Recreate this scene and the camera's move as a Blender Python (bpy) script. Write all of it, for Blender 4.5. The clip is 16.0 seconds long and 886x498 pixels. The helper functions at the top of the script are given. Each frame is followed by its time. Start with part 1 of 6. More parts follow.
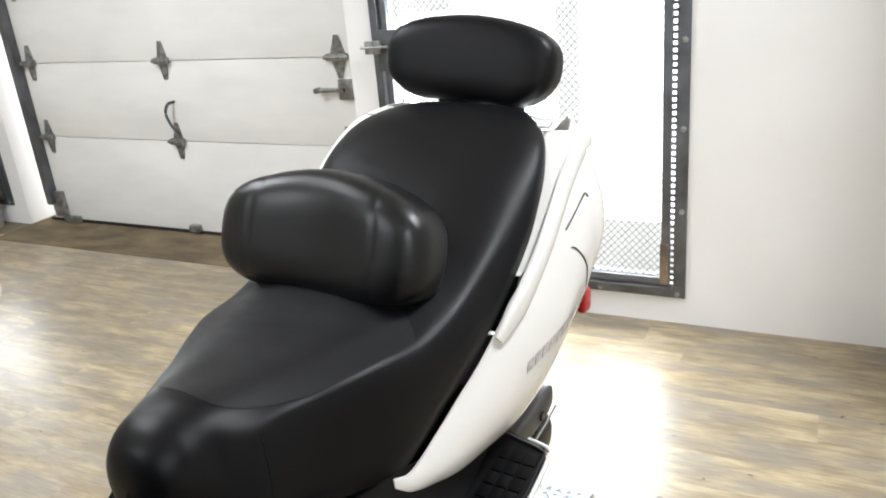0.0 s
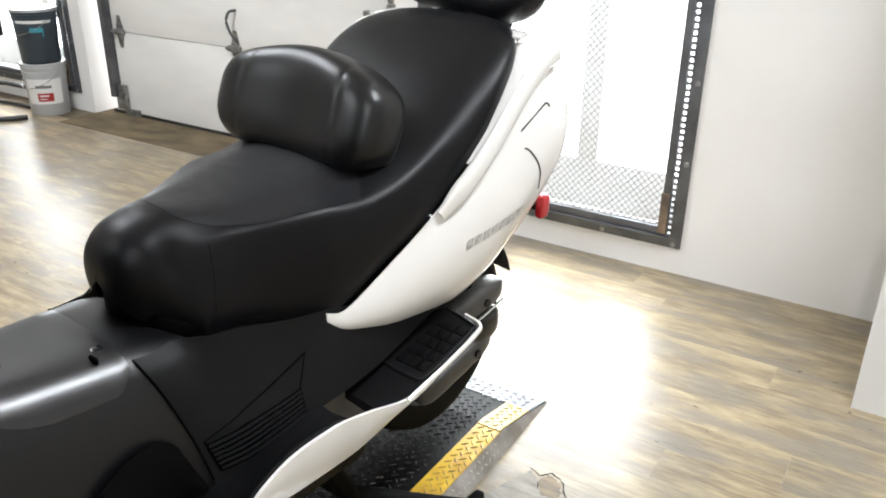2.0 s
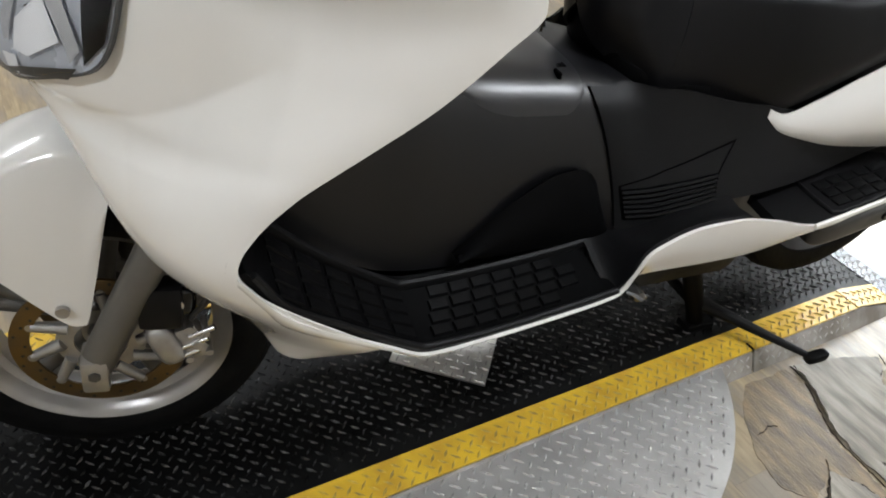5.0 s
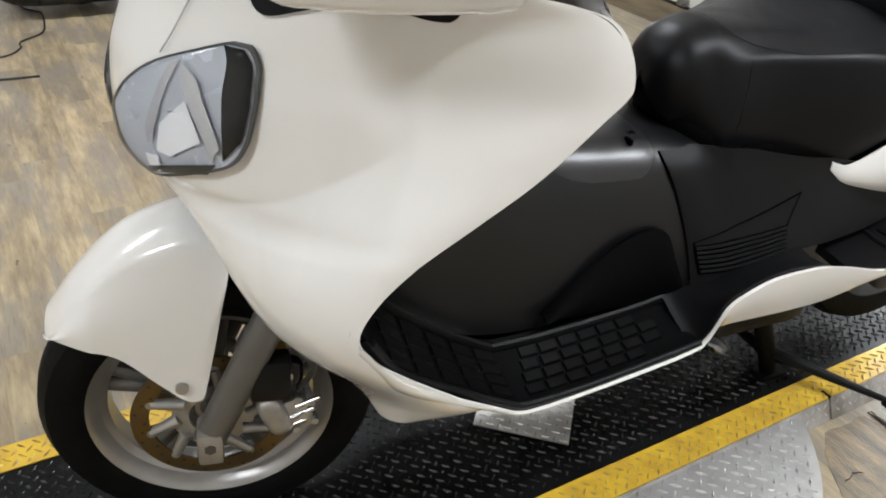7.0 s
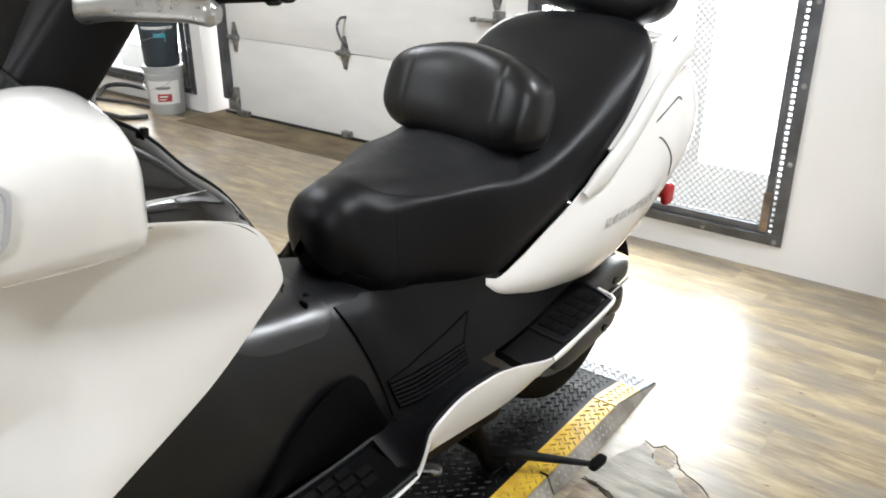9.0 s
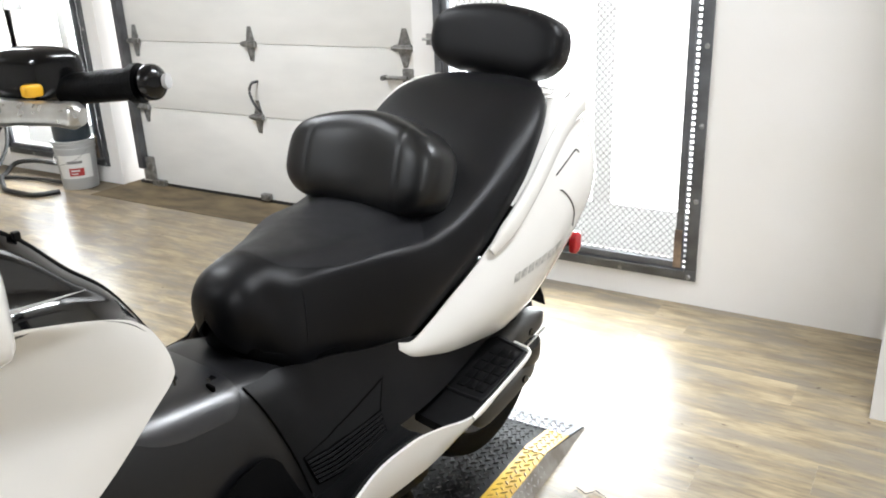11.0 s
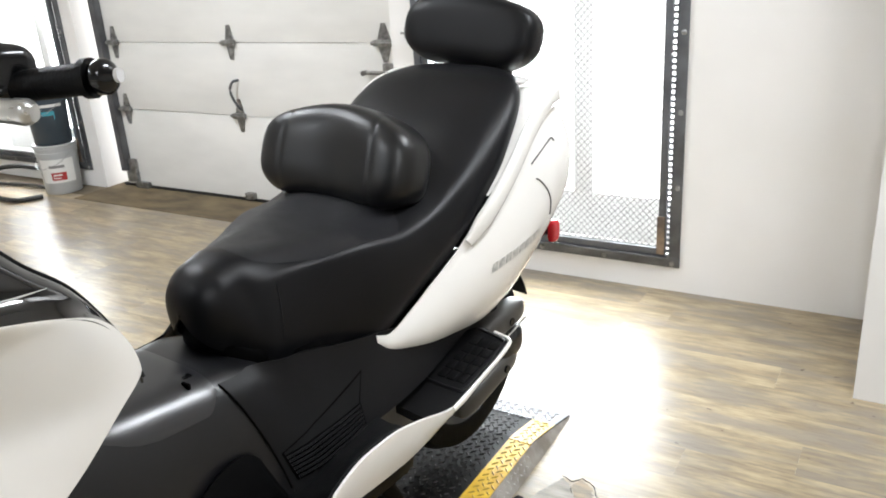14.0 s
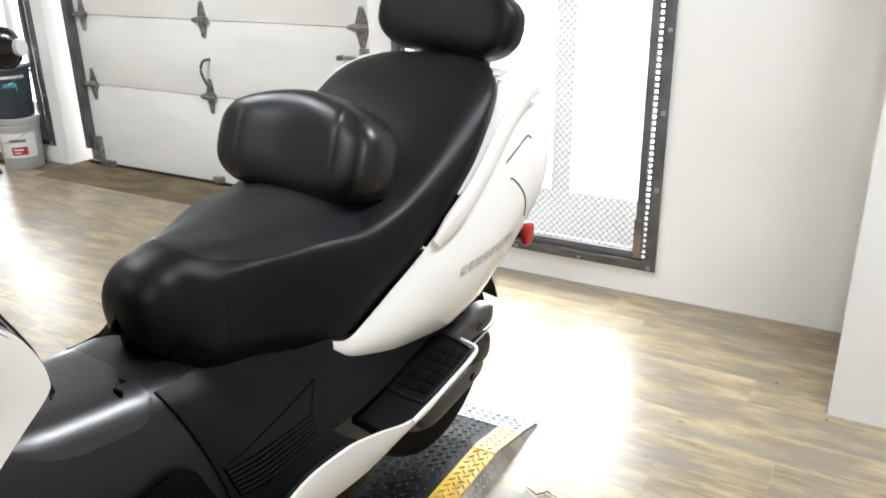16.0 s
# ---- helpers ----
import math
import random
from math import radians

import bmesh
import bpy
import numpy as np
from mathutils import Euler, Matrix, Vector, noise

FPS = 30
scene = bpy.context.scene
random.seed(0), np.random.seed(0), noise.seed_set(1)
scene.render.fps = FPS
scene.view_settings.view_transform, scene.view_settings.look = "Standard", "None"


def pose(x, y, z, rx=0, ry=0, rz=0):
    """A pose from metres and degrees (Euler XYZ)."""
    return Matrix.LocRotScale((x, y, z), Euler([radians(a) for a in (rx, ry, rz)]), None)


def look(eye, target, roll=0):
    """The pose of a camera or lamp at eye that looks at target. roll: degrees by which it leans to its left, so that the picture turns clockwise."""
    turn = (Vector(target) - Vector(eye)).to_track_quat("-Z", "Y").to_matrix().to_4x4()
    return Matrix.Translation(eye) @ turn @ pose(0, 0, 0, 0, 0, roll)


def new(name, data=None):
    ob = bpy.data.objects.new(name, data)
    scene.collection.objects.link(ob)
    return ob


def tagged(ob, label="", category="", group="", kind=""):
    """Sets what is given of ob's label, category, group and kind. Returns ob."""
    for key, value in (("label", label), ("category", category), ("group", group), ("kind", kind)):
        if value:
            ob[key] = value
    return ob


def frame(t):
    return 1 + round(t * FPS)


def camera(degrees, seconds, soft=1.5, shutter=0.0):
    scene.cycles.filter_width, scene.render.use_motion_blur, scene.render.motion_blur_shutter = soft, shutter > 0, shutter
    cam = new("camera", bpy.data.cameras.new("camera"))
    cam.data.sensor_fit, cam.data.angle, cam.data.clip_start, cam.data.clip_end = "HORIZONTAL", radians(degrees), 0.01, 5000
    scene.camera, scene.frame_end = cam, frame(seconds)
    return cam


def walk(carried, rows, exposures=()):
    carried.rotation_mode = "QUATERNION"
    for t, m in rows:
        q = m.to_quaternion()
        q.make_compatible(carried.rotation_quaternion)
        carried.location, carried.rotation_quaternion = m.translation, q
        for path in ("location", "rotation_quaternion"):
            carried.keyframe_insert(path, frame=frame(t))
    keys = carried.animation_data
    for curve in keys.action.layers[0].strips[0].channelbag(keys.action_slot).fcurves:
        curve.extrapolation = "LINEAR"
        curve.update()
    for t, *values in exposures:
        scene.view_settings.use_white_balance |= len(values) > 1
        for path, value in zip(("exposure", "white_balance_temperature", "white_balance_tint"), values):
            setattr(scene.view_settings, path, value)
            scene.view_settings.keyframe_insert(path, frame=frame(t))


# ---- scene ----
WIN, TUBE = 120.0, 72.5
cam = camera(57.3, 16.0, soft=1.9)
PATH = [
    (0, (0.863, 0.494, 1.467), (0.006, 2.15, 0.744), -5.3),
    (0.5, (0.986, 0.398, 1.462), (0.122, 2.084, 0.819), -4.2),
    (1, (1.093, 0.301, 1.482), (0.193, 1.988, 0.894), -2.9),
    (1.5, (1.125, 0.303, 1.449), (0.185, 1.933, 0.773), -1.3),
    (2, (1.143, 0.39, 1.392), (0.175, 1.94, 0.58), 0.7),
    (2.5, (1.157, 0.418, 1.345), (0.226, 1.921, 0.411), 2.7),
    (3, (1.149, 0.417, 1.332), (0.212, 1.88, 0.341), 3.2),
    (3.5, (1.126, 0.371, 1.306), (0.101, 1.721, 0.244), 4.9),
    (4, (1.1, 0.329, 1.298), (-0.015, 1.548, 0.171), 5.7),
    (4.5, (1.072, 0.257, 1.283), (-0.155, 1.328, 0.123), 7.5),
    (5, (1.052, 0.194, 1.273), (-0.249, 1.115, 0.066), 9.0),
    (7.5, (1.075, 0.083, 1.334), (-0.37, 1.026, 0.321), 3.2),
    (8, (1.106, 0.096, 1.383), (-0.248, 1.256, 0.478), -0.3),
    (8.5, (1.111, 0.097, 1.386), (-0.095, 1.444, 0.531), -0.3),
    (9, (1.116, 0.128, 1.399), (0.009, 1.593, 0.607), 0.1),
    (9.5, (1.125, 0.157, 1.417), (0.073, 1.697, 0.693), -1.9),
    (10, (1.135, 0.16, 1.429), (0.109, 1.726, 0.727), -2.1),
    (12.5, (1.182, 0.173, 1.432), (0.206, 1.784, 0.758), -2.9),
    (13, (1.184, 0.173, 1.425), (0.194, 1.771, 0.742), -2.7),
    (13.5, (1.189, 0.174, 1.43), (0.206, 1.781, 0.758), -3.6),
    (14, (1.186, 0.181, 1.421), (0.206, 1.78, 0.724), -3.7),
    (14.5, (1.189, 0.183, 1.42), (0.217, 1.784, 0.715), -3.6),
    (15, (1.183, 0.19, 1.416), (0.242, 1.802, 0.698), -3.0),
    (15.5, (1.176, 0.202, 1.406), (0.275, 1.823, 0.657), -1.1),
    (16, (1.145, 0.288, 1.405), (0.222, 1.908, 0.681), -0.9),
]
walk(cam, [(t, look(eye, target, roll)) for t, eye, target, roll in PATH],
     [(0, 0.0), (2.5, 0.0), (3.5, -0.25), (4.0, -0.35), (4.5, -0.42), (5.0, -0.38), (7.5, -0.10), (8.5, -0.08), (9.5, 0.0), (16, 0.0)])


# ---- world, sun, exposure ----
world = bpy.data.worlds.new("sky")
scene.world = world
world.use_nodes = True
wn = world.node_tree
bg = wn.nodes["Background"]
sky = wn.nodes.new("ShaderNodeTexSky")
sky.sky_type, sky.sun_disc = "NISHITA", False
sky.sun_elevation, sky.sun_rotation = radians(48), radians(20)
wn.links.new(sky.outputs[0], bg.inputs[0])
bg.inputs[1].default_value = 0.15
sun_data = bpy.data.lights.new("sun", "SUN")
sun_data.energy, sun_data.angle, sun_data.color = 2.5, radians(3.0), (1.0, 0.96, 0.9)
sun = new("sun", sun_data)
sun.matrix_world = look((0.5, 9.0, 9.0), (0.0, 1.0, 0.0))


def area_lamp(name, m, sx, sy, energy, color):
    d = bpy.data.lights.new(name, "AREA")
    d.shape, d.size, d.size_y, d.energy, d.color = "RECTANGLE", sx, sy, energy, color
    o = new(name, d)
    o.matrix_world = m
    return o


# daylight that comes in through the two windows
area_lamp("window_daylight", look((-0.22, 3.66, 0.78), (-0.245, 0.0, 0.45)), 1.1, 1.15, WIN, (0.90, 0.96, 1.0))
area_lamp("window_daylight", look((-4.2, 3.86, 0.78), (-4.0, 0.0, 0.4)), 1.1, 1.1, WIN * 0.8, (0.90, 0.96, 1.0))
# ceiling tubes of the workshop
for lx, ly, lk in ((-2.2, 1.5, 1.3), (1.5, 2.0, 1.25), (-2.2, -1.8, 1.2), (1.5, -2.0, 1.3)):
    area_lamp("ceiling_tube_light", look((lx, ly, 3.08), (lx, ly, 0)), 0.25, 1.2, TUBE * lk, (0.90, 0.945, 1.0))


# ---- materials ----
def material(name, color, rough=0.5, metal=0.0, var=0.15, scale=6.0, stretch=(1, 1, 1), bump=0.0, bump_scale=60.0,
             coat=0.0, per_object=0.0, color2=None, rough_var=0.1, spec=0.5, coords="Object"):
    m = bpy.data.materials.new(name)
    m.use_nodes = True
    nt = m.node_tree
    b = nt.nodes["Principled BSDF"]
    tc = nt.nodes.new("ShaderNodeTexCoord")
    mp = nt.nodes.new("ShaderNodeMapping")
    mp.inputs["Scale"].default_value = stretch
    nt.links.new(tc.outputs[coords], mp.inputs["Vector"])
    n1 = nt.nodes.new("ShaderNodeTexNoise")
    n1.inputs["Scale"].default_value, n1.inputs["Detail"].default_value = scale, 8.0
    nt.links.new(mp.outputs[0], n1.inputs["Vector"])
    ramp = nt.nodes.new("ShaderNodeValToRGB")
    c2 = color2 or tuple(c * (1 - var) for c in color)
    ramp.color_ramp.elements[0].position, ramp.color_ramp.elements[1].position = 0.35, 0.65
    ramp.color_ramp.elements[0].color, ramp.color_ramp.elements[1].color = (*c2, 1), (*color, 1)
    nt.links.new(n1.outputs["Fac"], ramp.inputs[0])
    out = ramp.outputs[0]
    if per_object:
        oi = nt.nodes.new("ShaderNodeObjectInfo")
        hs = nt.nodes.new("ShaderNodeHueSaturation")
        mr = nt.nodes.new("ShaderNodeMapRange")
        mr.inputs["To Min"].default_value, mr.inputs["To Max"].default_value = 1 - per_object, 1 + per_object
        nt.links.new(oi.outputs["Random"], mr.inputs["Value"])
        nt.links.new(mr.outputs[0], hs.inputs["Value"])
        nt.links.new(out, hs.inputs["Color"])
        out = hs.outputs[0]
    nt.links.new(out, b.inputs["Base Color"])
    b.inputs["Metallic"].default_value = metal
    b.inputs["Coat Weight"].default_value = coat
    b.inputs["Coat Roughness"].default_value = 0.05
    b.inputs["Specular IOR Level"].default_value = spec
    n2 = nt.nodes.new("ShaderNodeTexNoise")
    n2.inputs["Scale"].default_value, n2.inputs["Detail"].default_value = scale * 2.3, 5.0
    nt.links.new(mp.outputs[0], n2.inputs["Vector"])
    rr = nt.nodes.new("ShaderNodeMapRange")
    rr.inputs["To Min"].default_value, rr.inputs["To Max"].default_value = max(0.02, rough - rough_var), min(1, rough + rough_var)
    nt.links.new(n2.outputs["Fac"], rr.inputs["Value"])
    nt.links.new(rr.outputs[0], b.inputs["Roughness"])
    if bump:
        n3 = nt.nodes.new("ShaderNodeTexNoise")
        n3.inputs["Scale"].default_value, n3.inputs["Detail"].default_value = bump_scale, 4.0
        nt.links.new(mp.outputs[0], n3.inputs["Vector"])
        bp = nt.nodes.new("ShaderNodeBump")
        bp.inputs["Strength"].default_value, bp.inputs["Distance"].default_value = bump, 0.004
        nt.links.new(n3.outputs["Fac"], bp.inputs["Height"])
        nt.links.new(bp.outputs[0], b.inputs["Normal"])
    return m


def plank_material():
    """Printed vinyl plank: fine grain along x, blotches, a tone of its own for every plank."""
    m = bpy.data.materials.new("vinyl_plank")
    m.use_nodes = True
    nt = m.node_tree
    nd, ln = nt.nodes, nt.links
    b = nd["Principled BSDF"]
    geo, oi = nd.new("ShaderNodeNewGeometry"), nd.new("ShaderNodeObjectInfo")
    off = nd.new("ShaderNodeVectorMath")
    off.operation = "MULTIPLY_ADD"
    off.inputs[1].default_value = (1, 1, 1)
    comb = nd.new("ShaderNodeCombineXYZ")
    mul = nd.new("ShaderNodeMath")
    mul.operation, mul.inputs[1].default_value = "MULTIPLY", 37.0
    ln.new(oi.outputs["Random"], mul.inputs[0])
    ln.new(mul.outputs[0], comb.inputs[0])
    ln.new(mul.outputs[0], comb.inputs[1])
    ln.new(geo.outputs["Position"], off.inputs[0])
    ln.new(comb.outputs[0], off.inputs[2])

    def noise(scale, sx, sy, detail):
        mp, n = nd.new("ShaderNodeMapping"), nd.new("ShaderNodeTexNoise")
        mp.inputs["Scale"].default_value = (sx, sy, 1)
        n.inputs["Scale"].default_value, n.inputs["Detail"].default_value = scale, detail
        n.inputs["Roughness"].default_value = 0.65
        ln.new(off.outputs[0], mp.inputs["Vector"])
        ln.new(mp.outputs[0], n.inputs["Vector"])
        return n.outputs["Fac"]

    blotch, grain, fine = noise(1.0, 3.4, 14.0, 4), noise(6.0, 0.8, 6.5, 6), noise(30.0, 0.35, 4.0, 4)
    tint, spots = noise(1.0, 2.6, 9.0, 4), noise(22.0, 0.8, 1.5, 2)
    r1 = nd.new("ShaderNodeValToRGB")
    els = r1.color_ramp.elements
    els[0].position, els[0].color = 0.30, (0.150, 0.120, 0.086, 1)
    els[1].position, els[1].color = 0.70, (0.50, 0.405, 0.265, 1)
    e = els.new(0.46)
    e.color = (0.260, 0.205, 0.132, 1)
    e = els.new(0.55)
    e.color = (0.375, 0.297, 0.186, 1)
    mixf = nd.new("ShaderNodeMix")
    mixf.data_type, mixf.inputs[0].default_value = "FLOAT", 0.34
    ln.new(blotch, mixf.inputs[2])
    ln.new(grain, mixf.inputs[3])
    ln.new(mixf.outputs[0], r1.inputs[0])
    # grey weathered streaks
    gr, gm = nd.new("ShaderNodeValToRGB"), nd.new("ShaderNodeMix")
    gr.color_ramp.elements[0].position, gr.color_ramp.elements[1].position = 0.46, 0.60
    gm.data_type = "RGBA"
    gm.inputs[7].default_value = (0.215, 0.188, 0.156, 1)
    gs = nd.new("ShaderNodeMath")
    gs.operation, gs.inputs[1].default_value = "MULTIPLY", 0.82
    ln.new(tint, gr.inputs[0])
    ln.new(gr.outputs[0], gs.inputs[0])
    ln.new(gs.outputs[0], gm.inputs[0])
    ln.new(r1.outputs[0], gm.inputs[6])
    hs, mr = nd.new("ShaderNodeHueSaturation"), nd.new("ShaderNodeMapRange")
    mr.inputs["To Min"].default_value, mr.inputs["To Max"].default_value = 0.88, 1.08
    ln.new(oi.outputs["Random"], mr.inputs["Value"])
    ln.new(mr.outputs[0], hs.inputs["Value"])
    ln.new(gm.outputs[2], hs.inputs["Color"])

    def darken(src, fac, lo, hi, tone, amount):
        mx, rp = nd.new("ShaderNodeMix"), nd.new("ShaderNodeValToRGB")
        mx.data_type, mx.blend_type, mx.inputs[0].default_value = "RGBA", "MULTIPLY", amount
        rp.color_ramp.elements[0].position, rp.color_ramp.elements[0].color = lo, (*tone, 1)
        rp.color_ramp.elements[1].position = hi
        ln.new(fac, rp.inputs[0])
        ln.new(src, mx.inputs[6])
        ln.new(rp.outputs[0], mx.inputs[7])
        return mx.outputs[2]
    col = darken(hs.outputs[0], fine, 0.34, 0.50, (0.55, 0.50, 0.44), 0.40)
    col = darken(col, spots, 0.255, 0.295, (0.26, 0.20, 0.15), 0.9)
    ln.new(col, b.inputs["Base Color"])
    rr = nd.new("ShaderNodeMapRange")
    rr.inputs["To Min"].default_value, rr.inputs["To Max"].default_value = 0.27, 0.38
    ln.new(grain, rr.inputs["Value"])
    ln.new(rr.outputs[0], b.inputs["Roughness"])
    bp = nd.new("ShaderNodeBump")
    bp.inputs["Strength"].default_value, bp.inputs["Distance"].default_value = 0.05, 0.002
    ln.new(grain, bp.inputs["Height"])
    ln.new(bp.outputs[0], b.inputs["Normal"])
    return m


def clear_cover(name):
    """Thin clear plastic: see-through, with a gloss that grows at glancing angles."""
    m = bpy.data.materials.new(name)
    m.use_nodes = True
    nt = m.node_tree
    out = nt.nodes["Material Output"]
    tr, gl, mx, fr = (nt.nodes.new(k) for k in ("ShaderNodeBsdfTransparent", "ShaderNodeBsdfGlossy", "ShaderNodeMixShader", "ShaderNodeFresnel"))
    tr.inputs["Color"].default_value = (0.97, 0.97, 0.97, 1)
    gl.inputs["Roughness"].default_value = 0.03
    fr.inputs["IOR"].default_value = 1.45
    nt.links.new(fr.outputs[0], mx.inputs[0])
    nt.links.new(tr.outputs[0], mx.inputs[1])
    nt.links.new(gl.outputs[0], mx.inputs[2])
    nt.links.new(mx.outputs[0], out.inputs["Surface"])
    return m


def glow(name, color, strength):
    m = bpy.data.materials.new(name)
    m.use_nodes = True
    b = m.node_tree.nodes["Principled BSDF"]
    b.inputs["Base Color"].default_value = (0, 0, 0, 1)
    b.inputs["Emission Color"].default_value = (*color, 1)
    b.inputs["Emission Strength"].default_value = strength
    return m


M_PLANK = plank_material()
M_SUBFLOOR = material("subfloor", (0.17, 0.135, 0.09), 0.8, var=0.3)
M_THRESH = material("worn_plywood", (0.19, 0.145, 0.088), 0.85, var=0.5, scale=4, stretch=(1, 2, 1), bump=0.2, color2=(0.095, 0.075, 0.05), spec=0.2)
M_WALL = material("painted_wall", (0.80, 0.79, 0.775), 0.65, var=0.05, scale=1.1, bump=0.06, bump_scale=35, color2=(0.755, 0.735, 0.705))
M_CEIL = material("ceiling_paint", (0.72, 0.71, 0.69), 0.8, var=0.06, scale=1.0)
M_DOOR = material("garage_door_paint", (0.80, 0.79, 0.76), 0.5, var=0.09, scale=2.0, stretch=(1, 1, 3), bump=0.05, bump_scale=30)
M_STEEL = material("raw_steel", (0.16, 0.165, 0.175), 0.45, 0.7, var=0.35, scale=9, bump=0.08)
M_RUST = material("rusty_steel", (0.30, 0.22, 0.15), 0.6, 0.4, var=0.6, scale=14, color2=(0.12, 0.09, 0.07))
M_GALV = material("galvanised", (0.40, 0.40, 0.39), 0.38, 0.85, var=0.5, scale=34, bump=0.1, bump_scale=90)
M_MESH = material("expanded_metal", (0.24, 0.24, 0.24), 0.5, 0.5, var=0.4, scale=20)
M_WINFRAME = material("white_window_frame", (0.66, 0.66, 0.65), 0.5, var=0.04)
M_PAINTW = material("pearl_white_paint", (0.80, 0.785, 0.75), 0.22, var=0.035, scale=3, coat=0.9, rough_var=0.04)
M_BLACKP = material("black_textured_plastic", (0.0060, 0.0060, 0.0066), 0.45, var=0.25, scale=9, bump=0.12, bump_scale=420, rough_var=0.06, spec=0.16)
M_BLACKG = material("black_gloss_plastic", (0.003, 0.003, 0.0035), 0.18, var=0.2, scale=8, coat=0.12, rough_var=0.05, spec=0.3)
M_SATIN = material("satin_black_plastic", (0.0050, 0.0050, 0.0060), 0.38, var=0.2, scale=7, rough_var=0.05, spec=0.45, bump=0.03, bump_scale=300)
M_LID = material("satin_lid_plastic", (0.009, 0.009, 0.011), 0.31, var=0.1, scale=6, rough_var=0.03, spec=0.80)
M_TREAD = material("black_rubber_tread", (0.003, 0.003, 0.0033), 0.45, var=0.3, scale=20, bump=0.2, bump_scale=300, spec=0.10)
M_SEAT = material("black_vinyl_seat", (0.0040, 0.0040, 0.0048), 0.40, var=0.18, scale=11, bump=0.10, bump_scale=620, rough_var=0.05, spec=0.20)
# Ribbed seat vinyl, its black lightened for light falling on the top
M_SEATTOP = material("black_ribbed_vinyl", (0.0062, 0.0062, 0.0078), 0.44, var=0.15, scale=12, bump=0.25, bump_scale=380, stretch=(1, 2.5, 1), spec=0.29)
M_LEATHER = material("black_leather", (0.0018, 0.0018, 0.0024), 0.36, var=0.2, scale=8, bump=0.03, bump_scale=240, rough_var=0.04, spec=0.46)
M_RUBBER = material("tyre_rubber", (0.003, 0.003, 0.003), 0.75, var=0.3, scale=20, bump=0.2, bump_scale=150, spec=0.12)
M_RIM = material("silver_wheel_paint", (0.40, 0.39, 0.375), 0.35, 0.75, var=0.15, scale=14)
M_DISC = material("bronzed_brake_disc", (0.15, 0.095, 0.030), 0.38, 0.7, var=0.35, scale=25, color2=(0.12, 0.085, 0.045))
M_CAST = material("cast_aluminium", (0.42, 0.41, 0.39), 0.42, 0.7, var=0.25, scale=22, bump=0.1)
M_FORK = material("grey_fork_paint", (0.15, 0.145, 0.135), 0.4, 0.5, var=0.2, scale=10)
M_CASE = material("dark_engine_case", (0.10, 0.10, 0.10), 0.4, 0.5, var=0.3, scale=15)
M_GREYC = material("grey_cast_cover", (0.060, 0.058, 0.054), 0.36, 0.3, var=0.25, scale=18)
M_CHROME = material("polished_alloy", (0.70, 0.70, 0.69), 0.18, 1.0, var=0.1, scale=12)
M_RED = material("red_reflector", (0.50, 0.012, 0.018), 0.2, var=0.2, coat=0.6)
M_AMBER = material("amber_bulb", (0.36, 0.16, 0.09), 0.3, var=0.2)
M_YELLOWB = material("yellow_button", (0.85, 0.45, 0.02), 0.4, var=0.1)
M_HOLE = material("hole_dark", (0.02, 0.018, 0.015), 0.6, var=0.1)
M_LENS = clear_cover("clear_lens")
M_SMOKE = material("dark_smoked_screen", (0.004, 0.004, 0.0045), 0.10, var=0.1, coat=0.1, rough_var=0.03, spec=0.30)
M_DECAL = material("silver_decal", (0.38, 0.38, 0.37), 0.4, 0.3, var=0.5, scale=90, color2=(0.62, 0.61, 0.58))
M_PLATEB = material("black_painted_plate", (0.0020, 0.0020, 0.0020), 0.50, 0.0, var=0.4, scale=14, bump=0.12, color2=(0.0050, 0.0050, 0.0050), spec=0.10)
M_LUGB = material("worn_black_lug", (0.12, 0.12, 0.12), 0.26, 0.8, var=0.5, scale=26, color2=(0.015, 0.015, 0.015))
M_YELLOW = material("yellow_floor_paint", (0.66, 0.43, 0.03), 0.42, var=0.35, scale=18, bump=0.15, color2=(0.50, 0.30, 0.03))
M_LUGY = material("worn_yellow_lug", (0.62, 0.43, 0.07), 0.35, 0.2, var=0.6, scale=60, color2=(0.26, 0.19, 0.07))
M_PLATEW = material("worn_grey_plate", (0.42, 0.40, 0.37), 0.55, 0.30, var=0.45, scale=16, bump=0.15, color2=(0.24, 0.22, 0.19))
M_PLATES = material("bare_diamond_plate", (0.64, 0.63, 0.61), 0.42, 0.75, var=0.22, scale=12, bump=0.10)
M_LUGS = material("bare_lug", (0.72, 0.72, 0.72), 0.26, 0.9, var=0.2, scale=30)
M_CRACK = material("crack_dirt", (0.035, 0.028, 0.02), 0.9, var=0.4, scale=30)
M_PAILG = material("grey_pail_plastic", (0.42, 0.43, 0.43), 0.45, var=0.1, scale=5)
M_PAILB = material("dark_pail_plastic", (0.03, 0.045, 0.06), 0.4, var=0.2, scale=8)
M_LABEL = material("white_label", (0.72, 0.72, 0.70), 0.5, var=0.05)
M_LABELR = material("red_label", (0.36, 0.03, 0.03), 0.5, var=0.1)
M_BARS = material("label_print", (0.2, 0.2, 0.2), 0.5, var=0.1)
M_TEAL = material("teal_label", (0.05, 0.35, 0.45), 0.5, var=0.2)
M_HOSE = material("black_hose", (0.015, 0.015, 0.015), 0.5, var=0.2)
M_OUT = glow("bright_outdoors", (1.0, 1.0, 1.0), 3.2)
M_FARRED = material("red_bike_paint", (0.35, 0.015, 0.02), 0.25, var=0.1, coat=0.6)
M_ORANGE = material("orange_lens", (0.8, 0.2, 0.02), 0.3, var=0.1)
